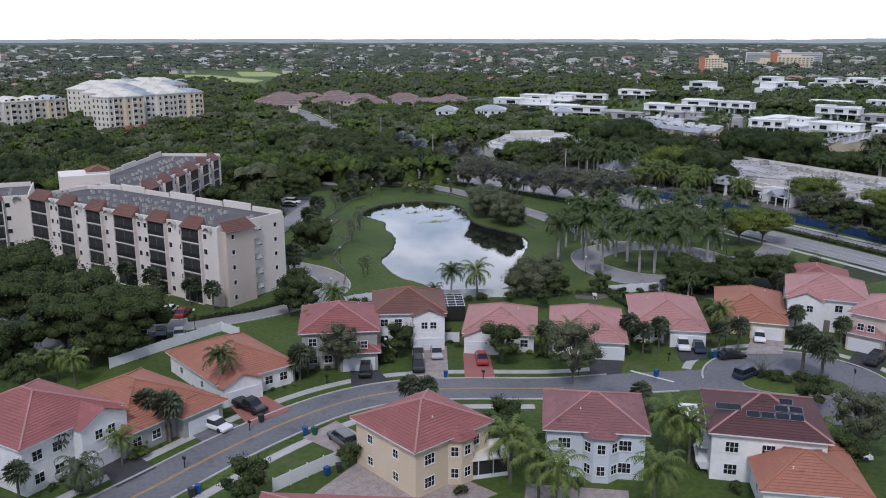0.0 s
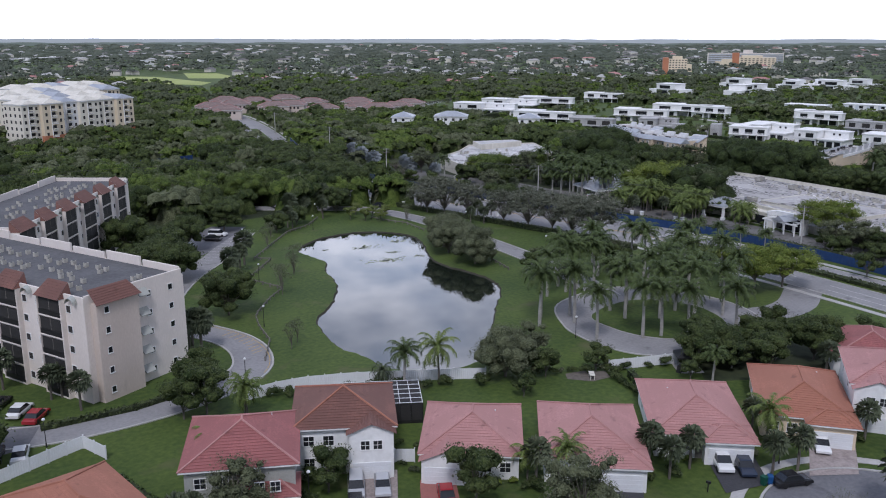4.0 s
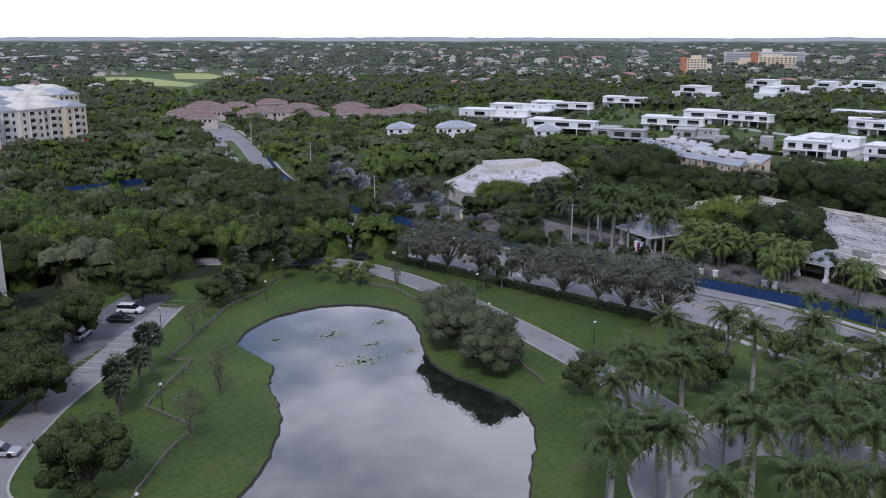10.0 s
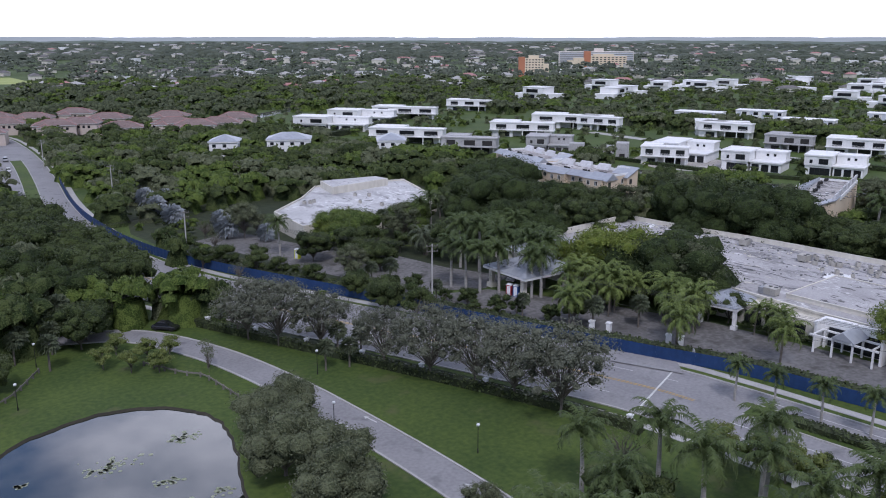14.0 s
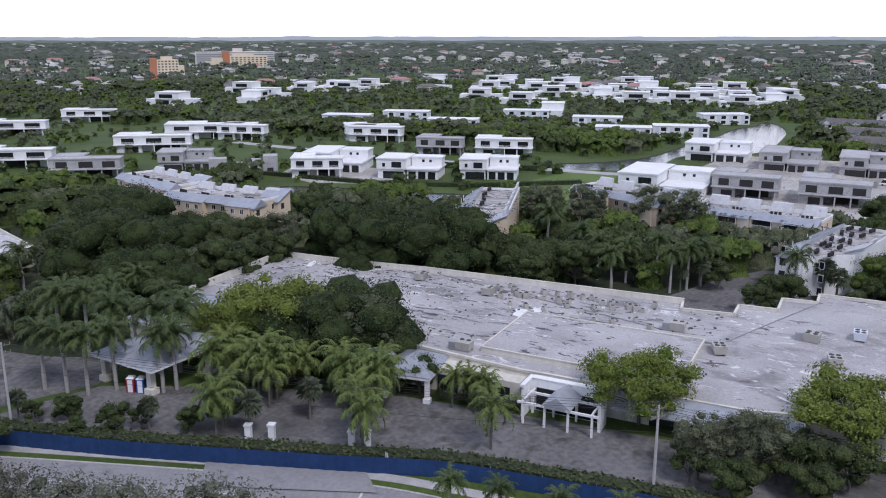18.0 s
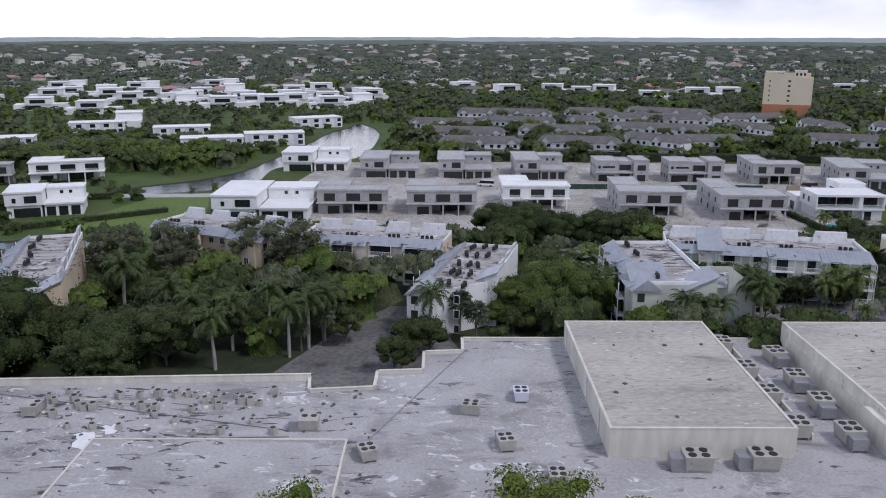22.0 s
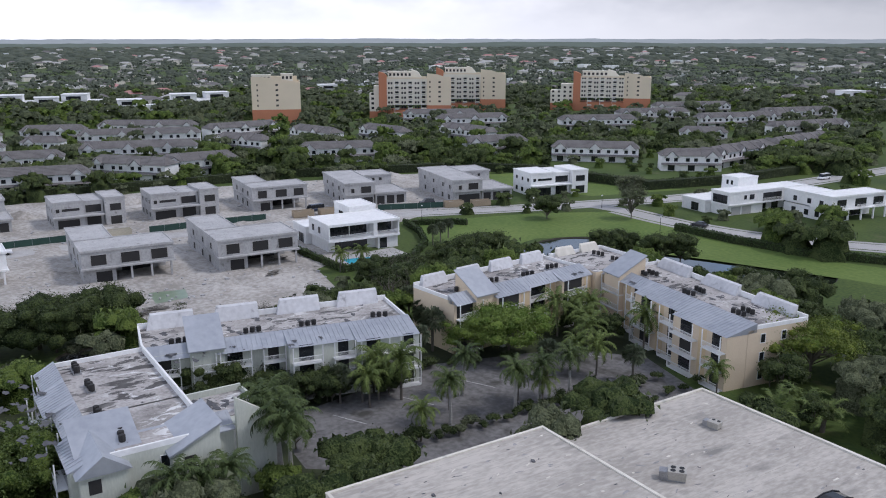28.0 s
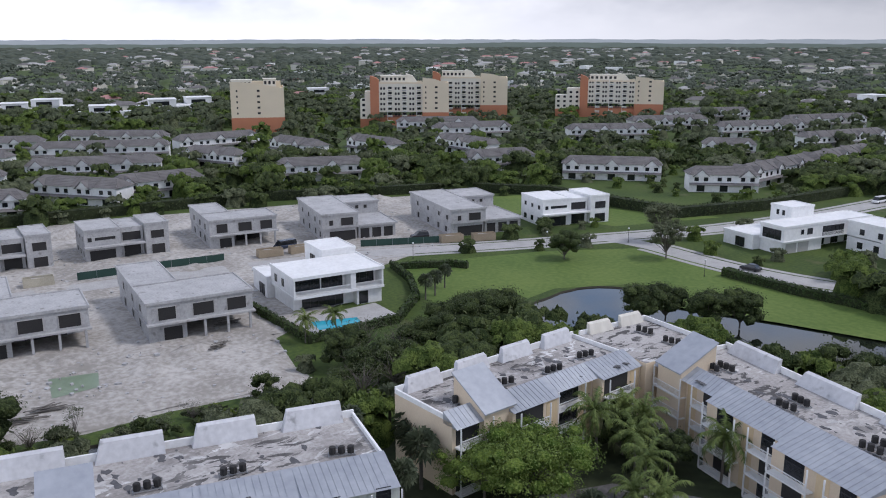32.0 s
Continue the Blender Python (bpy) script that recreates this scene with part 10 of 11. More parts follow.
for line, step, tone in (([(54, 145.4), (86, 134.6)], 2.6, "green"), ([(102, 129), (118, 125)], 3.0, "dark"), ([(158, 282), (168, 256)], 2.4, "dark"),
                         ([(269, 150), (269, 110), (270, 60)], 2.8, "grey"), ([(276, 42), (272, 100)], 3.2, "green"), ([(252, 224), (254, 186)], 2.5, "dark"), ([(204, 200), (206, 188)], 2.0, "green"),
                         ([(8.5, 101.5), (12, 106)], 1.6, "lime"), ([(47, 118), (49.5, 116)], 1.6, "green"), ([(70, 107), (73.5, 104.6)], 1.8, "green"), ([(84, 104), (88.5, 101.5)], 1.8, "green"),
                         ([(330, 86), (338, 120)], 3.0, "grey"), ([(356, 64), (350, 84), (352, 120)], 3.4, "green"), ([(96, 83.5), (102, 79)], 1.5, "green"), ([(300, 60), (303, 74), (300, 100)], 3.0, "dark"),
                         ([(150, 300), (160, 330), (156, 370)], 4.0, "dark"), ([(205, 150), (212, 120), (216, 70)], 3.4, "green")):
    for x, y, a in along(line, step):
        bush(x + rs.uniform(-1, 1), y + rs.uniform(-1, 1), rs.uniform(0.7, 1.3), tone)
# garden things behind the row houses
gazebo = thing("garden_gazebo", pose(113.6, 125.6, 0, 0, 0, -32), "black cloth garden gazebo on thin posts", "gazebo")
g_roof = Mesh()
for a, b in (((-1.7, -1.7), (1.7, -1.7)), ((1.7, -1.7), (1.7, 1.7)), ((1.7, 1.7), (-1.7, 1.7)), ((-1.7, 1.7), (-1.7, -1.7))):
    g_roof.face((*a, 2.2), (*b, 2.2), (b[0] * 0.25, b[1] * 0.25, 2.95), (a[0] * 0.25, a[1] * 0.25, 2.95))
    g_roof.face((*a, 1.95), (*b, 1.95), (*b, 2.2), (*a, 2.2))
    g_roof.face((a[0] * 0.3, a[1] * 0.3, 3.0), (b[0] * 0.3, b[1] * 0.3, 3.0), (0, 0, 3.3))
part("canopy", g_roof, BLACK, gazebo, "black cloth roof with a raised vent")
for x, y in ((-1.6, -1.6), (1.6, -1.6), (1.6, 1.6), (-1.6, 1.6)):
    part("post", Mesh().tube((x, y, 0), (x, y, 2.2), 0.05, 0.05, 6), BLACK, gazebo)
structure("patio", flat(Mesh(), [(110.8, 124.2), (114.4, 122.4), (116.6, 126.6), (113.2, 128.6)], 0.05), CONCRETE, "pale concrete garden patio", "patio")
part_grill = thing("covered_grill", pose(111.4, 124.6, 0.05, 0, 0, 20), "garden grill under a dark cover", "grill")
part("cover", Mesh().hull([(-0.6, -0.35, 0), (0.6, -0.35, 0), (0.6, 0.35, 0), (-0.6, 0.35, 0)], [(-0.45, -0.25, 1.15), (0.45, -0.25, 1.15), (0.45, 0.25, 1.15), (-0.45, 0.25, 1.15)]), BLACK, part_grill)
bench = thing("garden_table", pose(98.1, 129.4, 0, 0, 0, 60), "pale wooden garden table on a bare earth patch", "table")
part("tabletop", Mesh().box(-0.9, -0.4, 0.7, 0.9, 0.4, 0.76), OFF_WHITE, bench)
for x, y in ((-0.8, -0.3), (0.8, -0.3), (0.8, 0.3), (-0.8, 0.3)):
    part("leg", Mesh().box(x - 0.04, y - 0.04, 0, x + 0.04, y + 0.04, 0.7), OFF_WHITE, bench)
structure("bare_earth", flat(Mesh(), [(94.6, 130.8), (97.4, 128.2), (100.8, 128.2), (101.6, 130.4), (98.6, 132.2), (95.6, 132.6)], 0.035), mat("garden_earth", (0.10, 0.085, 0.072), (0.17, 0.15, 0.13), rough=0.95, fine=1.5, coarse=0.2), "bare earth under garden trees", "soil")
for i in range(9):
    bush(90.5 + 1.5 * i + rnd.uniform(-0.5, 0.5), 134.6 - 0.55 * i + rnd.uniform(-0.7, 0.7), rnd.uniform(0.6, 1.1), rnd.choice(("green", "dark", "grey")))
for i in range(10):
    bush(101.2 - 0.15 * i, 128.0 - 0.85 * i, rnd.uniform(0.55, 0.8), rnd.choice(("green", "dark")))
for i in range(12):
    bush(116.2 + 1.3 * i + rnd.uniform(-0.4, 0.4), 126.6 - 0.2 * i + rnd.uniform(-1, 1), rnd.uniform(0.9, 1.5), rnd.choice(("dark", "green", "dark")))
# planting round the row houses
for k, (hx, hy, ang, w, d, storeys, *_rest) in enumerate(HOUSES):
    g_side = _rest[3]
    M = pose(hx, hy, 0, 0, 0, ang - 90)
    for i in range(3):
        q = M @ Vector((-g_side * (w * 0.5 - 0.6 - i * w * 0.14), -0.9 + rs.uniform(-0.2, 0.2), 0))
        bush(q.x, q.y, rs.uniform(0.32, 0.6), rs.choice(("green", "dark", "lime", "green")))
    for i in range(2):
        q = M @ Vector((g_side * (w * 0.5 + 1.1), 1.0 + i * d * 0.4 + rs.uniform(-0.5, 0.5), 0))
        bush(q.x, q.y, rs.uniform(0.45, 0.8), rs.choice(("green", "dark", "grey")))
    q = M @ Vector((-g_side * (w * 0.5 + 1.0), rs.uniform(-1.5, 2.0), 0))
    plant(("fan", "coco", "fan", "mid")[k % 4], q.x, q.y, (0.8, 0.62, 0.95, 0.5)[k % 4])
    q = M @ Vector((rs.uniform(-0.3, 0.3) * w, d + 2.6, 0))
    bush(q.x, q.y, rs.uniform(0.7, 1.1), "dark")
# rough planting along the court's edge
for i in range(26):
    bush(282.4 - 0.06 * i + rnd.uniform(-0.6, 0.6), 93.5 - 1.9 * i + rnd.uniform(-0.5, 0.5), rnd.uniform(0.9, 1.5), rnd.choice(("dark", "green", "dark", "grey")))

# ---- woods and planting ----
fill([(-60, 262), (-10, 240), (35, 275), (62, 268), (96, 282), (124, 282), (124, 330), (122, 370), (60, 380), (-60, 380)], 48, ["oak", "oak", "oak", "mid", "ficus"], 3, 6.5)
fill([(270, 150), (272, 205), (262, 225), (262, 250), (300, 250), (318, 200), (320, 192), (300, 178), (300, 168)], 26, ["oak", "mid", "fan", "royal"], 4, 4.5)
fill([(195, 262), (240, 264), (262, 262), (262, 300), (240, 320), (195, 330), (170, 300)], 26, ["oak", "oak", "ficus", "mid", "fan"], 5, 6.0, avoid=[[(165, 284), (242, 290), (245, 355), (165, 345)]])

# single trees
for x, y, s in ((51, 117.8, 0.95), (64.6, 108.1, 1.1), (9.9, 135.4, 1), (6.6, 134.4, 1), (-3.3, 129.2, 1), (13, 136.7, 1), (18.2, 84.4, 0.9), (51.6, 86, 0.9), (50.2, 82.2, 0.9), (82.5, 59.5, 0.9), (93.7, 73.9, 0.9), (44.2, 144.9, 1.2), (44.5, 153, 1.2), (92.2, 133, 0.8), (100.3, 131.2, 0.8), (144.2, 117.1, 1), (123.3, 118.1, 1), (123, 180.5, 1), (128.9, 126.2, 1), (137.7, 129.3, 1), (116.8, 122.6, 1), (113.9, 124.2, 1), (129.7, 122.1, 1), (138.7, 175.3, 1.1), (139.7, 172.3, 1.1), (175.8, 278.8, 1), (152, 293.5, 1), (154.7, 285.1, 1), (202.5, 150.5, 1.1), (201.7, 153.5, 1.1)):
    plant("mid", x, y, s)
for x, y, s in ((203.3, 147.6, 1.1), (272.8, 160.3, 1), (264.7, 164.4, 1), (273.3, 163.4, 1), (270.8, 163, 1.1), (271.9, 160.2, 1.1), (264.7, 165.4, 1.1), (289.4, 99.9, 0.8), (274.1, 112.6, 0.8), (274.6, 140.4, 0.8), (272.7, 148.4, 0.8), (297.1, -1.8, 1.1), (295.8, -9.5, 1.1), (301.7, -0.4, 1.1), (278.6, 12, 1.2), (266.3, 35.5, 1.2), (335.8, 90.7, 0.8), (337.7, 63.8, 0.8), (341.5, 73.5, 0.8), (347.7, 82.9, 0.8), (266.7, 33, 0.8), (257.3, 41.1, 0.8), (269.8, 33.2, 0.8), (44.4, 148.2, 1.1), (41.1, 144.9, 1.1), (173.3, 244.2, 0.55), (172.2, 235.5, 0.55), (175.1, 231.7, 0.55), (178.5, 230.3, 0.55), (157.4, 280, 0.9)):
    plant("mid", x, y, s)
for x, y, s in ((159.6, 269.6, 0.9), (147.9, 296.6, 0.9), (157.1, 289.7, 0.9), (216.4, 273.1, 1.2), (184.4, 282.2, 1.2), (163.5, 240.7, 1.2), (204.5, 210.5, 1), (203, 206.5, 0.9), (204.8, 203.5, 1), (85.2, 128.7, 0.62), (110.8, 121.8, 0.55), (117.6, 127.5, 0.9), (121, 124.2, 1), (124.6, 126, 0.9), (128, 124.4, 1), (307, 101.5, 0.9), (306, 98, 0.8), (193, 298.6, 0.9), (201, 298.4, 1), (216, 303.5, 1), (164.2, 171.5, 0.5), (164.6, 165, 0.55), (184.6, 144, 1), (186.5, 133, 1.1), (187, 126, 1), (300.4, 90.5, 0.7), (304.2, 96, 0.8), (281, 146, 0.9)):
    plant("mid", x, y, s)
for x, y, s in ((280.5, 132, 0.8), (280, 139.5, 0.6)):
    plant("mid", x, y, s)
for x, y, s in ((40.3, 115.9, 0.8), (69.7, 96.3, 0.95), (88.3, 62, 0.9), (127.3, 183.3, 0.5), (168.4, 317.2, 1), (195.8, 288, 1), (201.9, 160.3, 0.8), (198.2, 163.2, 0.8), (202, 157.2, 0.8), (309.1, 224, 1.3), (312.4, 212.9, 1.3), (316.9, 198.1, 1.3), (311.8, 188.6, 1.3), (367.5, -35.8, 0.85), (380.3, -47.9, 1), (209, 214.5, 1.25), (167.3, 267.6, 0.8), (92.4, 137.8, 0.75), (89.5, 140.8, 0.6), (172.5, 318, 0.6), (169, 325, 0.65), (175.5, 330, 0.6)):
    plant("grey", x, y, s)
for x, y, s in ((40.1, 126, 0.85), (75.9, 106.7, 0.7), (102.9, 101.1, 0.9), (-1.4, 130.7, 0.7), (1.6, 131.6, 0.7), (3.7, 128.1, 0.7), (46.2, 75, 0.95), (46.9, 70.2, 0.95), (46.8, 66.8, 0.95), (66.4, 71.5, 0.95), (56.4, 62.6, 0.95), (68, 69.8, 0.95), (75.1, 64.2, 0.8), (48.3, 140.9, 0.8), (76.9, 138.7, 1), (191.2, 219.5, 1), (195.8, 209.2, 1), (195.3, 205.3, 1), (180, 219, 1), (191.5, 230.2, 1.05), (192.8, 223.5, 1.05), (193.8, 220.2, 1.05), (196.3, 210.6, 1.05), (195.7, 204.6, 1.05), (189.4, 203.5, 1.05), (194.1, 187.6, 1.05), (194.8, 230.4, 1.05), (183.2, 220.8, 1.05), (204.1, 195.3, 0.8), (202.7, 192.1, 0.8)):
    plant("coco", x, y, s)
for x, y, s in ((202.7, 197.2, 0.8), (203.5, 193.3, 0.8), (299.2, 83.6, 0.95), (307.4, 92.4, 0.95), (292.3, 111, 0.95), (286.1, 110.7, 0.95), (282.6, 85.7, 0.7), (288.5, 77.6, 0.7), (285.9, 67.6, 0.7), (282.2, 66.2, 0.7), (361.1, 58.7, 0.7), (361.9, 52.5, 0.7), (308.3, 91.5, 0.9), (295.2, 86.4, 0.9), (286.6, 52.1, 0.85), (289.5, 53.2, 0.85), (272.2, 42.1, 0.7), (48.6, 140.7, 0.8), (293.4, 47.9, 1), (291.2, 37.3, 1), (185.7, 201, 1.05), (193.2, 222.8, 1.1), (195.5, 210.2, 1.1), (198.1, 205.6, 1.1), (199, 213.5, 1.05), (201, 208, 1), (195.6, 224, 1.1), (193.5, 221, 1.1), (197, 217.5, 1), (295.1, 81.4, 1.15)):
    plant("coco", x, y, s)
for x, y, s in ((297, 84, 1), (300.5, 41, 1.05), (303.5, 45.5, 1.1), (298, 44.5, 0.95), (304.5, 39.5, 0.9)):
    plant("coco", x, y, s)
for x, y, s in ((35.8, 117.3, 0.7), (32.9, 115, 0.7), (86.5, 104.4, 0.95), (86.8, 101.2, 0.95), (90.6, 101.8, 0.95), (101.6, 95.3, 0.95), (98.2, 96.1, 0.95), (115.7, 96.4, 0.95), (117.8, 88.8, 0.95), (102.2, 83, 1.3), (102.4, 79.7, 1.3), (11, 106.8, 1.1), (13.2, 103.8, 1.1), (-2.4, 100.6, 1.1), (-0.1, 101, 1.1), (43.4, 96.6, 1), (45.5, 95.9, 1), (71.1, 82.7, 0.8), (71.4, 219, 1.25), (65.2, 207.8, 1.25), (96.2, 258.9, 1.25), (111, 271.8, 1.25), (106.4, 269.6, 1.25), (48, 168.6, 1.25), (46, 167.9, 1.25), (42.6, 166.3, 1.25), (49.4, 168.7, 1.25), (137.8, 230.5, 0.85), (141.4, 229.4, 0.85), (143, 235.2, 0.85)):
    plant("fan", x, y, s)
for x, y, s in ((145.5, 232.2, 0.85), (134.5, 253.2, 0.85), (102.9, 264.6, 0.95), (107.5, 264, 0.95), (92.6, 250.5, 0.95), (285.2, 155.4, 1.1), (276, 177.8, 1.1), (289, 181.2, 1.2), (285.7, 177.3, 1.2), (278.2, 180.4, 1.2), (282.2, 155.2, 1.2), (277.1, 152.6, 1.2), (372.2, 25.5, 0.9), (375.7, 20.9, 0.9), (371, 28.5, 0.9), (290.1, 58.8, 1), (320.5, 60, 1), (313.4, 66.3, 1), (306.8, 71.2, 1), (281.9, 49.2, 1), (325, 62.5, 1), (321.8, 70, 1), (315.3, 65.6, 1), (44.5, 171, 0.8), (49.9, 170.9, 0.8), (27.6, 160.6, 0.9), (30.5, 160.4, 0.9), (43.9, 170.2, 0.9), (48.1, 171.4, 0.9), (171.9, 260.3, 1)):
    plant("fan", x, y, s)
for x, y, s in ((190.7, 212.4, 1), (183, 216.2, 1), (323.1, 63.6, 1.2), (315.4, 65.2, 1.2), (309.1, 67.4, 1.2), (68.9, 213.6, 1), (64.5, 204.6, 1), (307.7, 96.8, 1), (303.8, 82.1, 1), (188, 299.5, 1.1), (197, 297.6, 1.1), (222, 305, 1.1), (205.5, 299, 1), (298.6, 89.3, 1), (297.4, 86.4, 0.9)):
    plant("fan", x, y, s)
for x, y, s in ((96.6, 85.5, 0.65), (148.1, 181.9, 1), (345.6, 49.3, 1.1), (338.7, 56.8, 1.1), (336.3, 53.1, 1.1), (333.8, 62.1, 1.2), (334.8, 56, 1.2)):
    plant("bare", x, y, s)
for x, y, s in ((22, 113.4, 0.75), (70, 136.4, 0.8), (108, 156.3, 1), (113.4, 154.7, 1), (109.4, 142, 1), (116.9, 139, 1), (122.9, 134.5, 1), (130, 130.6, 1), (126.9, 154.5, 1), (121.5, 153, 1), (132.2, 147.1, 1), (121.9, 167, 1), (132, 154.8, 1), (138.1, 141, 1), (116.8, 166.4, 1), (128.8, 166.7, 1), (140.3, 156.8, 1), (130.9, 141, 1), (199.2, 268.4, 0.95), (205, 264, 0.95), (206.1, 252.2, 0.95), (167, 296.7, 0.95), (210.9, 263.4, 0.95), (200.9, 263.4, 0.95), (204.6, 246.4, 0.95), (182.1, 248.5, 1), (182.8, 245.1, 1), (186, 243, 1), (188.4, 236.3, 1), (190, 235.3, 1)):
    plant("royal", x, y, s)
for x, y, s in ((195.5, 248.6, 1), (181.3, 252.2, 1), (273.1, 198.1, 0.95), (273.5, 192.2, 0.95), (279.8, 187.4, 0.95), (274.6, 180, 0.95), (278.3, 177.9, 0.95), (265.3, 192.9, 0.95), (270.7, 182.5, 0.95), (284.7, 79.8, 0.75), (282.7, 70.6, 0.75), (282.5, 66.6, 0.75), (282.4, 61.1, 0.75), (176.2, 184.5, 0.62), (177.5, 179.2, 0.62), (178.3, 173, 0.62), (179.6, 167.1, 0.62), (111.7, 151.1, 1.05), (121, 148.2, 1.05), (126.5, 145.1, 1.05), (137.7, 147, 1.05), (105.1, 152.6, 1.05), (135.2, 153.8, 1.05), (120.1, 137.9, 1.05), (125.1, 167.6, 1.05), (122.9, 171, 1.05), (192.5, 262.2, 1.15), (193.7, 257.3, 1.15), (192.2, 249.5, 1.15), (193.4, 242, 1.15)):
    plant("royal", x, y, s)
for x, y, s in ((195.3, 239.6, 1.15), (112, 118.6, 0.55), (208, 296, 0.9), (213, 298, 0.95), (291.5, 73.3, 0.7), (276, 118.2, 0.85), (275.9, 115.6, 0.8), (275.8, 113, 0.88), (279.6, 104.6, 1.0), (281.8, 104.9, 1.08), (284.0, 104.5, 0.98), (286.2, 104.8, 1.04), (141, 150, 1), (146.5, 158, 1.05), (150, 165, 1), (143.5, 168, 1.05), (147, 176, 1), (135, 173, 0.95), (152.5, 155, 1), (149, 147.5, 0.95), (155, 168, 1), (140, 181, 0.9)):
    plant("royal", x, y, s)
for x, y, s in ((2.5, 95.1, 1.2), (198.8, 281.7, 1.3), (42.8, 131.1, 0.8), (69, 142.4, 0.8), (193.4, 275.7, 1.6), (203, 294.5, 1.3)):
    plant("date", x, y, s)
for x, y, s in ((1.9, 170.9, 1.3), (-3.9, 158, 1.3), (7.5, 154.1, 1.3), (13.4, 140.8, 1.3), (-1.7, 181.8, 1.3), (3.4, 144.2, 1.1), (9.6, 138, 1.1), (-5.5, 136.9, 1.1), (118.1, 126, 0.8), (133.9, 118.1, 0.8), (58.5, 185.4, 0.95), (62.6, 237.9, 1), (49.5, 212.3, 1), (49.8, 240.2, 1), (116.1, 270.7, 0.7), (113.8, 266.9, 0.75), (252, 401.3, 1), (231.4, 396.8, 1), (210.9, 535.9, 1), (180.6, 514.2, 1), (246.8, 439.1, 1), (193.2, 435.2, 1), (266.2, 207.9, 1.1), (267.2, 201, 1.1), (256.3, 207.7, 1.1), (261.6, 317.6, 1.1), (241.5, 313, 1.1), (240.1, 285, 1.1), (246.7, 278, 1.1), (255.2, 273.8, 1.1)):
    plant("oak", x, y, s)
for x, y, s in ((289.4, 280.7, 1.1), (270.1, 335.1, 1.1), (244.3, 260.5, 1.1), (351.4, 145.8, 1), (351.9, 137, 1), (344.1, 127.9, 1), (341.9, 119.4, 1), (353.6, 108.9, 1), (356.6, 120.5, 1), (336.3, -2, 0.8), (329.1, -5.1, 0.8), (326, -9.9, 0.8), (337, 3, 0.8), (350, 30.9, 0.8), (349.6, 37.9, 0.8), (342.7, 41.1, 0.8), (349.3, 112.9, 1), (344.5, 109.7, 1), (343.3, 115.9, 1), (380.5, -15.8, 0.75), (303, 80.9, 0.6), (305.2, 78.1, 0.6), (310.2, 39, 0.8), (339, 58.5, 0.7), (338.7, 53.8, 0.7), (347.2, 58.1, 0.7), (345.4, 45.8, 0.7)):
    plant("oak", x, y, s)
for x, y, s in ((357, 145.2, 0.9), (358.4, 139.1, 0.9), (358.7, 130.6, 0.9), (358.4, 110.3, 0.9), (278, 16, 0.6), (276.3, 26.8, 0.6), (161.4, 247.8, 0.8), (231.2, 261, 1.2), (262.3, 227.6, 1.2), (346.1, 34, 0.9), (347.8, 28, 0.9), (302.5, 42, 0.6), (296.5, 40.5, 0.55), (162.6, 258.8, 0.6), (56.5, 231.1, 0.95), (53.5, 219.6, 0.95), (55.1, 211.9, 0.95), (73.9, 270.6, 0.95), (68.3, 268.8, 0.95), (59.8, 278.3, 0.95), (76.7, 255.2, 0.95), (319.3, 111.8, 0.75), (310.6, 109.1, 0.75), (308.5, 103.3, 0.75), (309.2, 90.4, 0.75), (309.2, 84.3, 0.75), (197.3, 225, 0.8)):
    plant("oak", x, y, s)
for x, y, s in ((201.5, 220.6, 0.8), (205.7, 216.6, 0.8), (126.5, 121, 0.6), (119.6, 121.8, 0.55), (210, 300, 0.7), (226, 306, 0.75), (232, 312, 0.85), (306.4, 105, 0.55), (303.4, 99, 0.5), (301.5, 93.2, 0.5), (295, 146, 0.7), (296, 129.5, 0.7)):
    plant("oak", x, y, s)
for x, y, s in ((87, 136.2, 1.2), (117.2, 194.4, 1.22), (119.8, 199.6, 1.1), (117.0, 206.2, 1.15), (118.8, 211.8, 1.18), (122.6, 216.4, 0.95)):
    plant("willow", x, y, s)
for x, y, s in ((78.3, 205.2, 0.8), (73.2, 199.3, 0.8), (84.3, 239.6, 0.8), (64.6, 165.6, 0.8), (62.7, 163.2, 0.8), (98.6, 255.7, 0.8), (123.7, 241.1, 0.7), (124.2, 242.7, 0.8), (335.1, 89.5, 0.8), (344.7, 98.4, 0.8), (80.4, 230.3, 1.1), (78.4, 206.3, 1.1), (71.3, 192.6, 1.1), (66.2, 211.8, 1.1)):
    plant("slim", x, y, s)
for x, y, s in ((118.6, 252.7, 0.8), (115.3, 257.3, 0.8), (121.6, 251, 0.8), (160.7, 176.4, 0.85), (111.6, 252.3, 0.8), (114.5, 248.5, 0.8), (117.9, 245.9, 0.8), (158.2, 176.1, 1.1), (160.3, 168, 1.1), (160.3, 171.6, 1.1), (161.1, 165.6, 1.1)):
    plant("yellow", x, y, s)
for x, y, s in ((162.9, 148.1, 1.1), (156.7, 149.9, 1.1), (268.6, 25.5, 1.2), (208, 231, 1.5), (205, 238, 1.1), (209.3, 173, 1.2), (210.6, 147.5, 1.35), (182.2, 296.8, 0.95)):
    plant("lime", x, y, s)
for x, y, s in ((161.5, 356.6, 1), (160.2, 342, 1), (164.9, 319.8, 1), (164.1, 372, 1), (168.9, 368.4, 1), (171, 311, 0.8), (168.5, 331, 0.9)):
    plant("silver", x, y, s)
for x, y, s in ((118.5, 300, 1.2), (120.5, 309, 1.35), (119, 319, 1.25), (118.5, 331, 1.3), (119.5, 342, 1.2), (127, 284, 1.1), (121.5, 290, 1.2), (113, 313, 1.3), (112, 327, 1.2), (120.5, 356, 1.1), (122, 369, 1.05)):
    plant("oak", x, y, s)
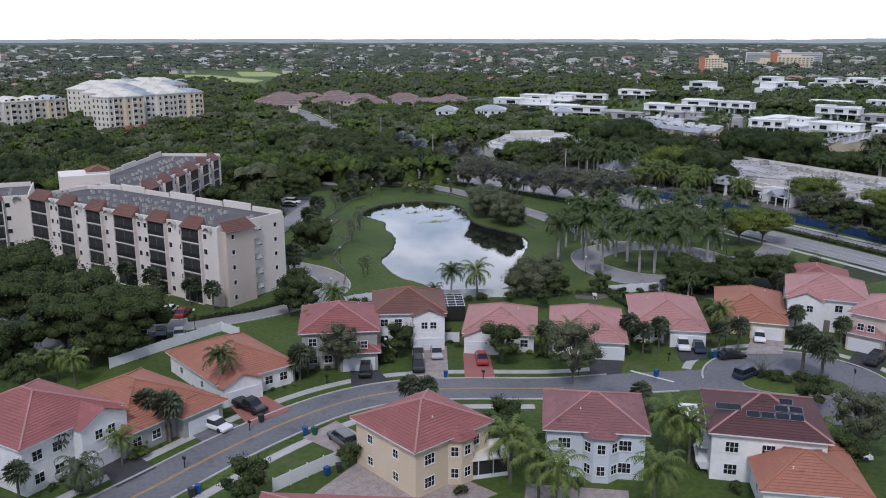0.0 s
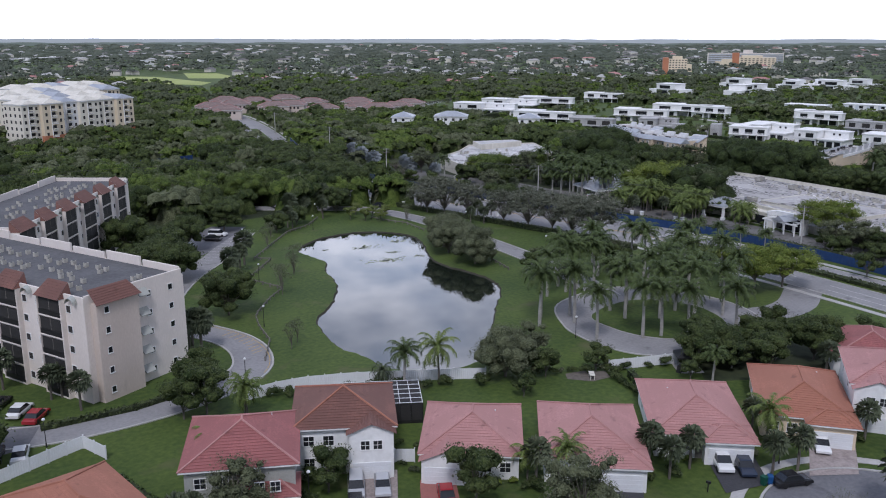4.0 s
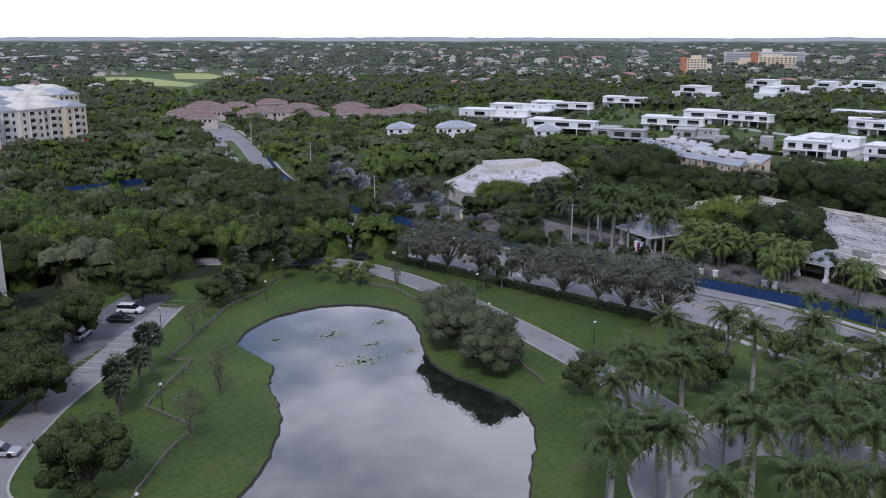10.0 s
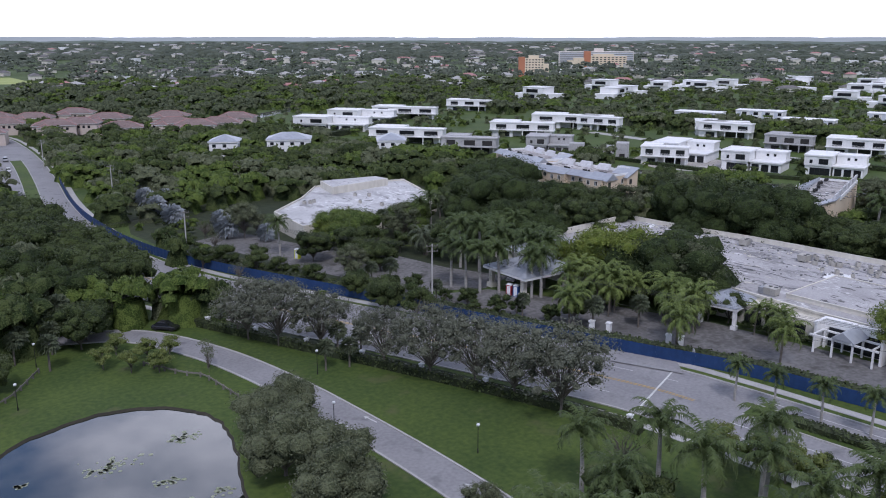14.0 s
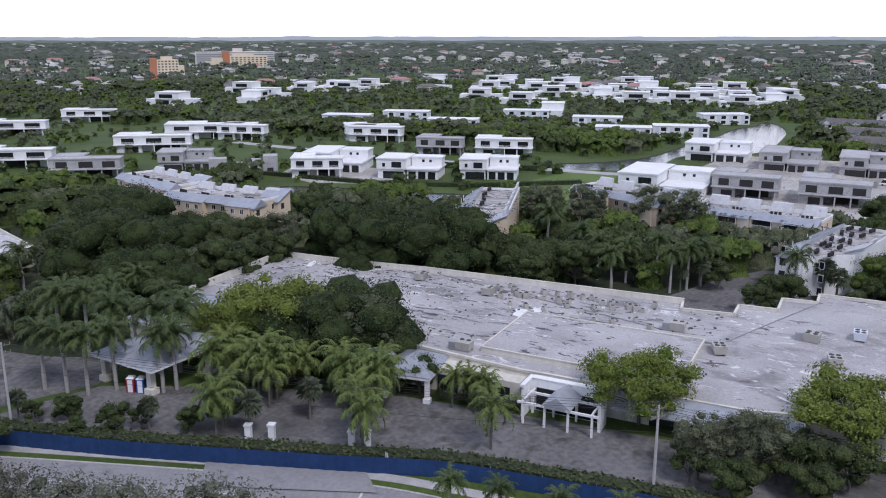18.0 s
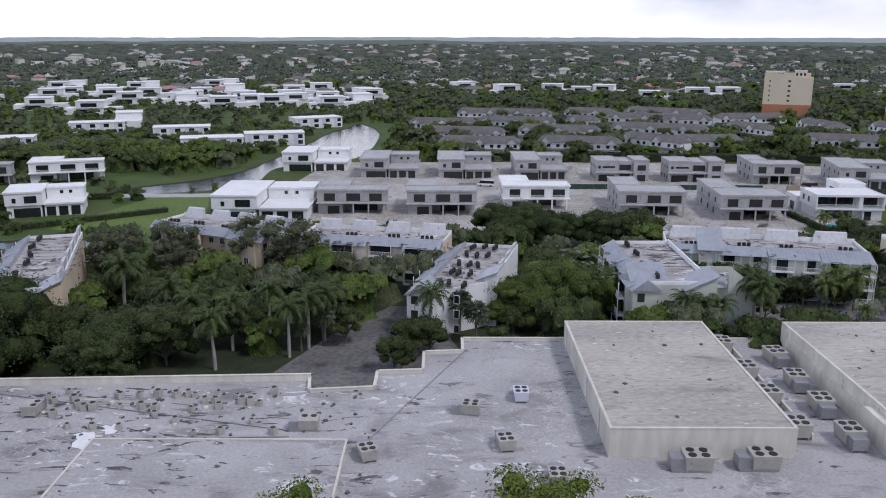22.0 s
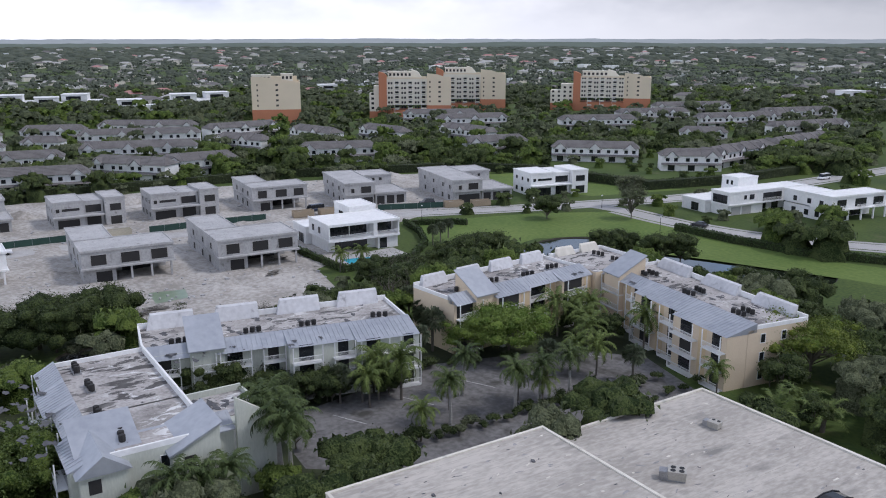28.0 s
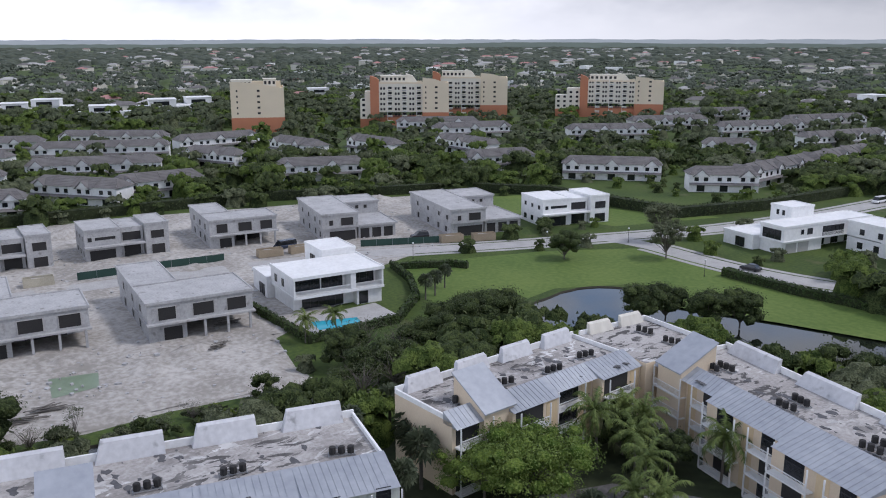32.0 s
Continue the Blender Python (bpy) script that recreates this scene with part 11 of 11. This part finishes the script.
for x, y, s in ((178.5, 283, 0.9), (184, 291, 0.85), (177, 271, 0.8), (203, 296, 0.7), (170, 287, 0.8)):
    plant("fig" if x > 180 else "oak", x, y, s)
for x, y, s in ((111.8, 263.4, 0.8), (96, 253, 0.55), (88, 246, 0.6)):
    plant("oak", x, y, s)
for x, y, s in ((271.5, 231.1, 1.15), (258.9, 238.6, 1.35), (260.2, 228.6, 1.25), (260.4, 248, 1.3), (249.4, 240.9, 0.7), (210.2, 217.5, 1.1), (206.5, 226, 0.85), (344, 141, 0.75), (346, 131, 0.8), (345, 121.5, 0.75), (346, 112.5, 0.7)):
    plant("ficus", x, y, s)
for x, y, s in ((260.5, 38.9, 1.2), (260.9, 44.2, 1.2), (256.5, 40.3, 1.2)):
    plant("traveller", x, y, s)
for x, y, s in ((288.5, 137.5, 1), (287, 145, 0.75), (274.1, 243.6, 0.95), (268.2, 253.3, 0.9), (264.7, 242.6, 0.85), (92, 285, 0.95), (103, 293, 0.85), (83, 297, 0.9), (70, 290, 0.9)):
    plant("fig", x, y, s)
for x, y, s in ((123.2, 346, 1.35), (123.4, 330, 1.4), (124.2, 317, 1.35), (125.8, 306, 1.3), (127.6, 296, 1.2), (125.5, 337, 1.2), (123, 360, 1.2)):
    plant("oak", x, y, s)
for x, y, s in ((185, 298.5, 0.72), (290.8, 130, 0.8)):
    plant("fig", x, y, s)
for x, y, s in ((223, 286, 1.35), (234, 284, 1.05)):
    plant("ficus", x, y, s)
for kind, x, y, s in (("fig", 247.5, 277.5, 0.62), ("grey", 258.5, 268, 1.0), ("lime", 251, 268, 0.8), ("oak", 244.1, 291.1, 0.8), ("grey", 255, 280, 0.9), ("fan", 243, 272, 1.1), ("royal", 238, 270, 0.8), ("mid", 266, 262, 1.0), ("lime", 262, 272, 0.75)):
    plant(kind, x, y, s)
for kind, x, y, s in (("mid", 172.4, 253.3, 0.75), ("fan", 172.5, 246.2, 0.80), ("oak", 175.9, 240.9, 0.36), ("mid", 175.9, 232.5, 0.75), ("fan", 178.3, 228.7, 0.80), ("oak", 181.1, 224.3, 0.36), ("mid", 183.9, 221.4, 0.75), ("fan", 169.8, 263.8, 0.80), ("oak", 170.7, 258.0, 0.36), ("mid", 197.3, 164.0, 0.90), ("oak", 195.1, 159.0, 0.55), ("mid", 201.4, 155.0, 0.90), ("oak", 206.2, 151.6, 0.55), ("mid", 207.1, 158.6, 0.90), ("oak", 198.4, 151.0, 0.55)):
    plant(kind, x, y, s)
for x, y, s in ((161, 324, 0.9), (153.4, 299.5, 0.85), (150.2, 284, 0.8), (158, 312, 0.75)):
    plant("bare", x, y, s)
for x, y, s in ((300.5, 106, 0.62), (299.2, 98, 0.6), (299.8, 90, 0.55), (297.6, 82, 0.6), (296.5, 111, 0.6), (262, 47, 0.5), (258, 55, 0.5), (264, 62, 0.45)):
    plant("oak", x, y, s)
for x, y, s in ((16.6, 176.4, 1.0), (20.4, 167.6, 1.0), (26.2, 160.4, 0.85), (29.4, 154.6, 0.9), (46.8, 171.4, 0.95), (49.4, 169, 1.0), (101.7, 263, 0.9), (105.2, 257, 1.0), (90, 249.7, 0.9), (92.6, 246.6, 0.85)):
    plant("fan", x, y, s)
for x, y, s in ((300.6, 58.2, 1.05), (303.4, 62.5, 0.8)):
    plant("fresh", x, y, s)
for x, y, s in ((135, 250.4, 1.104), (137.5, 244.5, 1.15), (142, 238.7, 1.104), (145.6, 226, 1.104), (148, 217.7, 1.196), (151, 211, 1.15), (152.6, 204.6, 1.242), (153.6, 196.7, 1.334)):
    plant("dry", x, y, s)
for x, y, s in ((311.5, 105.5, 1), (309.3, 103, 0.9)):
    plant("flame", x, y, s)

# ---- the distance ----
# a coarse plan of what is taken: roads, water, buildings and standing trees
GX0, GY0, CELL = -320.0, -460.0, 2.0
TAKEN = np.zeros((680, 660), bool)


def take(poly, grow=0.0):
    """Marks a convex stretch of the plan as taken."""
    p = np.array(poly, float)
    c = p.mean(0)
    d = p - c
    p = c + d * (1 + grow / np.maximum(np.linalg.norm(d, axis=1, keepdims=True), 0.1))
    i0, j0 = np.floor((p.min(0) - (GX0, GY0)) / CELL).astype(int)
    i1, j1 = np.ceil((p.max(0) - (GX0, GY0)) / CELL).astype(int)
    i0, j0, i1, j1 = max(0, i0), max(0, j0), min(680, i1 + 1), min(660, j1 + 1)
    if i0 >= i1 or j0 >= j1:
        return
    X, Y = np.meshgrid(GX0 + CELL * (np.arange(i0, i1) + 0.5), GY0 + CELL * (np.arange(j0, j1) + 0.5), indexing="ij")
    plus, minus = np.ones(X.shape, bool), np.ones(X.shape, bool)
    for (x0, y0), (x1, y1) in zip(p, np.roll(p, -1, 0)):
        s_ = (x1 - x0) * (Y - y0) - (y1 - y0) * (X - x0)
        plus &= s_ >= 0
        minus &= s_ <= 0
    TAKEN[i0:i1, j0:j1] |= plus | minus


bpy.context.view_layer.update()
for ob in scene.objects:
    if ob.type != "MESH" or not ob.data.polygons:
        continue
    root = ob
    while root.parent:
        root = root.parent
    if root.get("kind") == "structure":
        if root.name.split(".")[0] in ("ground", "woodland_floor"):
            continue
        co = [ob.matrix_world @ v.co for v in ob.data.vertices]
        ob.data.calc_loop_triangles()
        for tri in ob.data.loop_triangles:
            take([(co[i].x, co[i].y) for i in tri.vertices], 0.6)
    elif root.get("category") in ("tree", "palm", "shrub"):
        if ob.name.startswith("trunk"):
            q = ob.matrix_world.translation
            take([(q.x - 2, q.y - 2), (q.x + 2, q.y - 2), (q.x + 2, q.y + 2), (q.x - 2, q.y + 2)])
    elif root.get("kind") != "stuff" and root.get("category") not in ("hedge", "cable", "pipe"):
        c = [ob.matrix_world @ Vector(q) for q in ob.bound_box]
        take([(c[i].x, c[i].y) for i in (0, 3, 7, 4)], 2.0)
LAWNS = [
    [(312, 326), (314, 284), (322, 258), (328, 240), (354, 240), (356, 262), (350, 300), (338, 330)],
    [(70, 352), (102, 352), (106, 386), (70, 386)],
    [(276, 124), (299, 124), (299, 150), (276, 150)],
    [(335, 108), (356, 108), (356, 150), (335, 150)],
    [(397.7, 21.5), (389, -16), (379, -37), (369, -42), (349, -36), (315, -38), (290, -30), (296, -12), (324, -16), (340, -20), (357, -15), (364, 0), (358, 17), (365, 26), (375, 28)],
    [(357, 19), (340, 26), (318, 8), (292, -8), (288, -30), (302, -32), (345, -16), (362, 0)],
    [(425, 262), (412, 250), (470, 206), (495, 184), (545, 180), (640, 184), (645, 212), (600, 224), (520, 232), (470, 242), (440, 262)],
    [(456, -45), (452, -60), (419, -67), (392, -86), (400, -51), (440, -34)],
    [(60, 130), (140, 130), (150, 190), (128, 268), (60, 262), (40, 190)],
    [(-30, 40), (160, 40), (150, 130), (170, 60), (190, 200), (150, 262), (60, 262), (-30, 140)],
    [(160, 1000), (190, 1200), (340, 1240), (330, 1040), (260, 930), (215, 820), (195, 830), (200, 960)],
    [(165, 50), (215, 50), (212, 170), (185, 240), (165, 262), (150, 262)],
]


def dome_template(rng, sides, rings):
    """A lumpy half-dome of unit size, as points and faces."""
    pts, faces = [(0, 0, rng.uniform(0.9, 1.1))], []
    for r in range(1, rings + 1):
        e = math.pi / 2 * (1 - r / rings)
        for s in range(sides):
            a = s * math.tau / sides + r * 0.4
            k = rng.uniform(0.8, 1.18)
            pts.append((math.cos(a) * math.cos(e) * k, math.sin(a) * math.cos(e) * k, (math.sin(e) * rng.uniform(0.85, 1.15)) if r < rings else -0.1))
    for s in range(sides):
        faces.append((0, 1 + s, 1 + (s + 1) % sides))
    for r in range(rings - 1):
        a, b = 1 + r * sides, 1 + (r + 1) * sides
        for s in range(sides):
            t = (s + 1) % sides
            faces.append((a + s, b + s, b + t))
            faces.append((a + s, b + t, a + t))
    return np.array(pts), np.array(faces), len(faces)


def puff_template(rng, lobes_n, leaves, size=0.1, flatten=0.62):
    """A rounded crown of unit size: lumpy lobes over a low dome, with leaf clumps on them. Points, faces, and how many faces are leaves."""
    lobes = []
    for i in range(lobes_n):
        q = math.sqrt((i + 0.3) / lobes_n) * 0.74
        a = i * 2.4 + rng.uniform(-0.5, 0.5)
        lobes.append((q * math.cos(a), q * math.sin(a), 0.30 + 0.42 * math.sqrt(1 - q * q) + rng.uniform(-0.1, 0.08), (0.42 if lobes_n < 8 else 0.33) * rng.uniform(0.75, 1.2)))
    m = leaf_cloud(lobes, leaves, size / FINE, rng, flatten)
    n = len(m.f)
    cores(m, lobes, rng, 0.95, flatten)
    kept = []
    for f in m.f[n:]:
        a, b, c = (Vector(m.v[i]) for i in f)
        if (b - a).cross(c - a).normalized().z > -0.25:
            kept.append(f)
    m.f = m.f[:n] + kept
    return np.array(m.v), np.array(m.f), n


def scatter(name, spots, templates, material, label, inner=None):
    """One mesh of many crowns: (x, y, width, height) each on a template."""
    rng = np.random.default_rng(len(spots))
    V, F, S, n = [], [], [], 0
    for i, (x, y, w, h) in enumerate(spots):
        p, f, k = templates[i % len(templates)]
        a = rng.uniform(0, math.tau)
        c, s = math.cos(a), math.sin(a)
        q = np.empty_like(p)
        q[:, 0] = x + (p[:, 0] * c - p[:, 1] * s) * w / 2
        q[:, 1] = y + (p[:, 0] * s + p[:, 1] * c) * w / 2
        q[:, 2] = p[:, 2] * h
        V.append(q)
        F.append(f + n)
        S.append(np.arange(len(f)) >= k)
        n += len(p)
    V, F = np.concatenate(V), np.concatenate(F)
    me = bpy.data.meshes.new(name)
    me.vertices.add(len(V))
    me.vertices.foreach_set("co", V.ravel())
    me.loops.add(F.size)
    me.loops.foreach_set("vertex_index", F.ravel().astype(np.int32))
    me.polygons.add(len(F))
    me.polygons.foreach_set("loop_start", np.arange(0, F.size, F.shape[1], dtype=np.int32))
    me.polygons.foreach_set("use_smooth", np.ones(len(F), bool))
    me.materials.append(material)
    if inner:
        me.materials.append(inner)
        me.polygons.foreach_set("material_index", np.concatenate(S).astype(np.int32))
    me.update(calc_edges=True)
    return tagged(new(name, me), label, "woods", kind="stuff")


rf = random.Random(21)
CENTRE = (120, 140)


def free(x, y):
    i, j = int((x - GX0) / CELL), int((y - GY0) / CELL)
    if 0 <= i < 680 and 0 <= j < 660 and TAKEN[i, j]:
        return False
    return not any(inside((x, y), p) for p in LAWNS)


def zone(x, y):
    """How high and how close the trees stand in a stretch of the plan: (least and most height, width to height, share kept)."""
    if 340 < x < 456 and -140 < y < 620 or 285 < x < 345 and 350 < y < 620:
        return 2.0, 4.6, 1.4, 0.42
    if x < 112 and 360 < y < 480:
        return 4.0, 7.5, 1.3, 0.9
    if 130 < x < 300 and 520 < y < 660:
        return 4.5, 8.0, 1.4, 0.9
    if 456 <= x < 720 and -400 < y < 210:
        return (7.0, 10.0, 1.3, 1.0) if (int(x) * 7 + int(y)) % 4 == 0 else (3.2, 6.5, 1.5, 0.9)
    if 500 < x < 960 and 200 <= y < 700:
        return 3.0, 6.4, 1.6, 0.95
    if 150 < x < 205 and 190 < y < 352 or 170 < x < 245 and 286 < y < 352:
        return 1.4, 3.0, 1.5, 0.9
    if x < 345 and y < 345:
        return (6.5, 11.5, 1.2, 0.86) if y > 225 and x < 140 else (5.0, 9.5, 1.3, 0.85)
    return 5.0, 9.5, 1.6, 0.93


near, mid_, far = {}, [], []
TONES = ("oak", "oak", "mid", "mid", "grey", "grey", "fig", "fig")
for ring_step, r0, r1 in ((7.8, 60, 480), (12.2, 480, 900)):
    n = int(r1 / ring_step) + 1
    for i in range(-n, n + 1):
        for j in range(-n, n + 1):
            x, y = CENTRE[0] + (i + rf.uniform(-0.48, 0.48)) * ring_step, CENTRE[1] + (j + rf.uniform(-0.48, 0.48)) * ring_step
            d = math.dist((x, y), CENTRE)
            bearing = math.degrees(math.atan2(x - CENTRE[0], y - CENTRE[1]))
            if not (r0 <= d < r1 and -40 < bearing < 172) or (bearing < -20 and d > 520) or y < 0 and x < 285 - 0.55 * y:
                continue
            lo, hi, wide, share = zone(x, y)
            if rf.random() > share or not free(x, y):
                continue
            h = rf.uniform(lo, hi)
            near.setdefault(("court" if 215 < x < 335 and y < 260 else "edge" if x < 335 and y < 348 else "close" if d < 480 else "far", rf.choice(TONES)), []).append((x, y, max(h * wide * rf.uniform(0.8, 1.2), 2.2 if d < 480 else 5.0), h))
for i in range(14500):
    r = 900 * math.exp(rf.uniform(0, math.log(4600 / 900)))
    a = radians(rf.uniform(-18, 168))
    x, y = CENTRE[0] + r * math.sin(a), CENTRE[1] + r * math.cos(a)
    w, h = rf.uniform(9, 18) * (r / 1000) ** 0.8, rf.uniform(6, 12)
    if not free(x, y):
        continue
    if r < 1800:
        mid_.append((x, y, w, h))
    else:
        far.append((x, y, w * 1.3, h))
MATS = {"fig": LEAF_FIG, "oak": LEAF_OAK, "mid": LEAF_MID, "grey": LEAF_GREY, "lime": LEAF_LIME}
for (dist_, tone_), spots in near.items():
    lobes_n, count, size = {"court": (15, 110, 0.072), "edge": (13, 95, 0.078), "close": (9, 32, 0.11), "far": (4, 5, 0.2)}[dist_]
    leaf = LEAF_HAZED if dist_ == "far" and tone_ in ("oak", "mid", "grey") else MATS[tone_]
    scatter("woods", spots, [puff_template(random.Random(s), lobes_n, count, size) for s in range(9)], leaf,
            {"oak": "dense dark green trees of the wooded suburb", "mid": "mid-green trees and garden bushes", "grey": "grey-green trees and scrub", "fig": "fresh green trees among darker woods"}[tone_], INNER[leaf.name])
scatter("distant_trees", mid_, [puff_template(random.Random(40 + s), 3, 2, 0.3) for s in range(8)], HAZED_CANOPY, "distant tree canopy of the suburb")
scatter("canopy", far, [dome_template(random.Random(60 + s), 7, 2) for s in range(6)], HAZED_CANOPY, "far tree canopy reaching to the horizon")
for (dist_, tone_), spots in near.items():
    under = [(x, y, w * 0.8, h * 0.6) for x, y, w, h in spots]
    scatter("tree_masses", under, [dome_template(random.Random(80 + s), 6, 2) for s in range(5)], INNER[MATS[tone_].name], "shaded inner leaves of the woods")

# scattered far roofs
roofs = {}
for i in range(1700):
    r = 620 * math.exp(rf.uniform(0, math.log(4200 / 620)))
    a = radians(rf.uniform(-14, 166))
    x, y = CENTRE[0] + r * math.sin(a), CENTRE[1] + r * math.cos(a)
    if not free(x, y) or r < 760:
        continue
    k = rf.choices(("white", "grey", "red", "pale"), (2.2, 5, 1.4, 4))[0]
    w, d, h, ang = rf.uniform(10, 19) * (1 + r / 4000), rf.uniform(8, 12), rf.uniform(3.6, 5.5) + (3.5 if r > 1400 else 0), rf.uniform(0, 3.14)
    c, s = math.cos(ang), math.sin(ang)
    P = lambda u, v, z: (x + u * c - v * s, y + u * s + v * c, z)
    m = roofs.setdefault(k, Mesh())
    if k == "white":
        m.hull([P(-w / 2, -d / 2, 0), P(w / 2, -d / 2, 0), P(w / 2, d / 2, 0), P(-w / 2, d / 2, 0)], [P(-w / 2, -d / 2, h), P(w / 2, -d / 2, h), P(w / 2, d / 2, h), P(-w / 2, d / 2, h)])
    else:
        walls = roofs.setdefault("walls", Mesh())
        walls.hull([P(-w / 2, -d / 2, 0), P(w / 2, -d / 2, 0), P(w / 2, d / 2, 0), P(-w / 2, d / 2, 0)], [P(-w / 2, -d / 2, h), P(w / 2, -d / 2, h), P(w / 2, d / 2, h), P(-w / 2, d / 2, h)])
        e, t = 0.6, h + d * 0.24
        A, B, C, D = P(-w / 2 - e, -d / 2 - e, h), P(w / 2 + e, -d / 2 - e, h), P(w / 2 + e, d / 2 + e, h), P(-w / 2 - e, d / 2 + e, h)
        r0, r1 = P(-w / 2 + d / 2, 0, t), P(w / 2 - d / 2, 0, t)
        m.face(A, B, r1, r0)
        m.face(B, C, r1)
        m.face(C, D, r0, r1)
        m.face(D, A, r0)
for k, material in (("white", WHITE), ("grey", SHINGLE), ("red", TILE_PINK), ("pale", CONCRETE), ("walls", OFF_WHITE)):
    tagged(new("far_" + k + ("" if k == "walls" else "_roofs"), roofs[k].data("far_roofs", material)), "roofs and walls of far suburban houses among trees", "far houses", kind="stuff")
# open golf course ground and the motorway
for poly in ([(170, 1060), (200, 1180), (235, 1150), (262, 985), (240, 940), (205, 985)], [(262, 1090), (290, 1240), (330, 1220), (320, 1060)]):
    structure("golf_green", flat(Mesh(), poly, 0.03), mat("golf_grass", (0.24, 0.29, 0.07), (0.34, 0.37, 0.13), rough=0.9, fine=0.3, coarse=0.02), "pale bright golf course grass", "golf course")
structure("motorway", sheet(Mesh(), [(-700, 1400), (-60, 1560), (150, 1900), (600, 2500)], -22, 22, 7.0), CONCRETE, "raised pale motorway", "road")
structure("horizon_tower", Mesh().box(-14, 1690, 0, -10, 1694, 34), WHITE, "far white mast", "mast")
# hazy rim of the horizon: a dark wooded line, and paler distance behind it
for away, low_h, swing, base, glow_c, label in ((4380, 15, 7, (0.05, 0.06, 0.05), (0.075, 0.092, 0.086), "backdrop strip painted as a dark wooded line near the horizon"),
                                               (4560, 33, 4, (0.08, 0.085, 0.09), (0.20, 0.225, 0.245), "backdrop strip with blue-grey haze painted along the horizon")):
    rim = Mesh()
    for i in range(540):
        a0, a1 = radians(-60 + 0.5 * i), radians(-60 + 0.5 * (i + 1))
        h0, h1 = [low_h + 10 * min(1, max(0, (0.5 * k - 100) / 60)) + swing * noise.noise((k * 0.13, 0.3, away)) + 3 * noise.noise((k * 0.9, 0.7, away)) for k in (i, i + 1)]
        p, q = (CENTRE[0] + away * math.sin(a0), CENTRE[1] + away * math.cos(a0)), (CENTRE[0] + away * math.sin(a1), CENTRE[1] + away * math.cos(a1))
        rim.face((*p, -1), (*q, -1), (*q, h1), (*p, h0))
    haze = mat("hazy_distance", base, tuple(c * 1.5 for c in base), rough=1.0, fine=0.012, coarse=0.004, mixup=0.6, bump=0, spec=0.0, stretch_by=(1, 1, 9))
    # both strips glow: the haze is painted as emission, there is no lamp
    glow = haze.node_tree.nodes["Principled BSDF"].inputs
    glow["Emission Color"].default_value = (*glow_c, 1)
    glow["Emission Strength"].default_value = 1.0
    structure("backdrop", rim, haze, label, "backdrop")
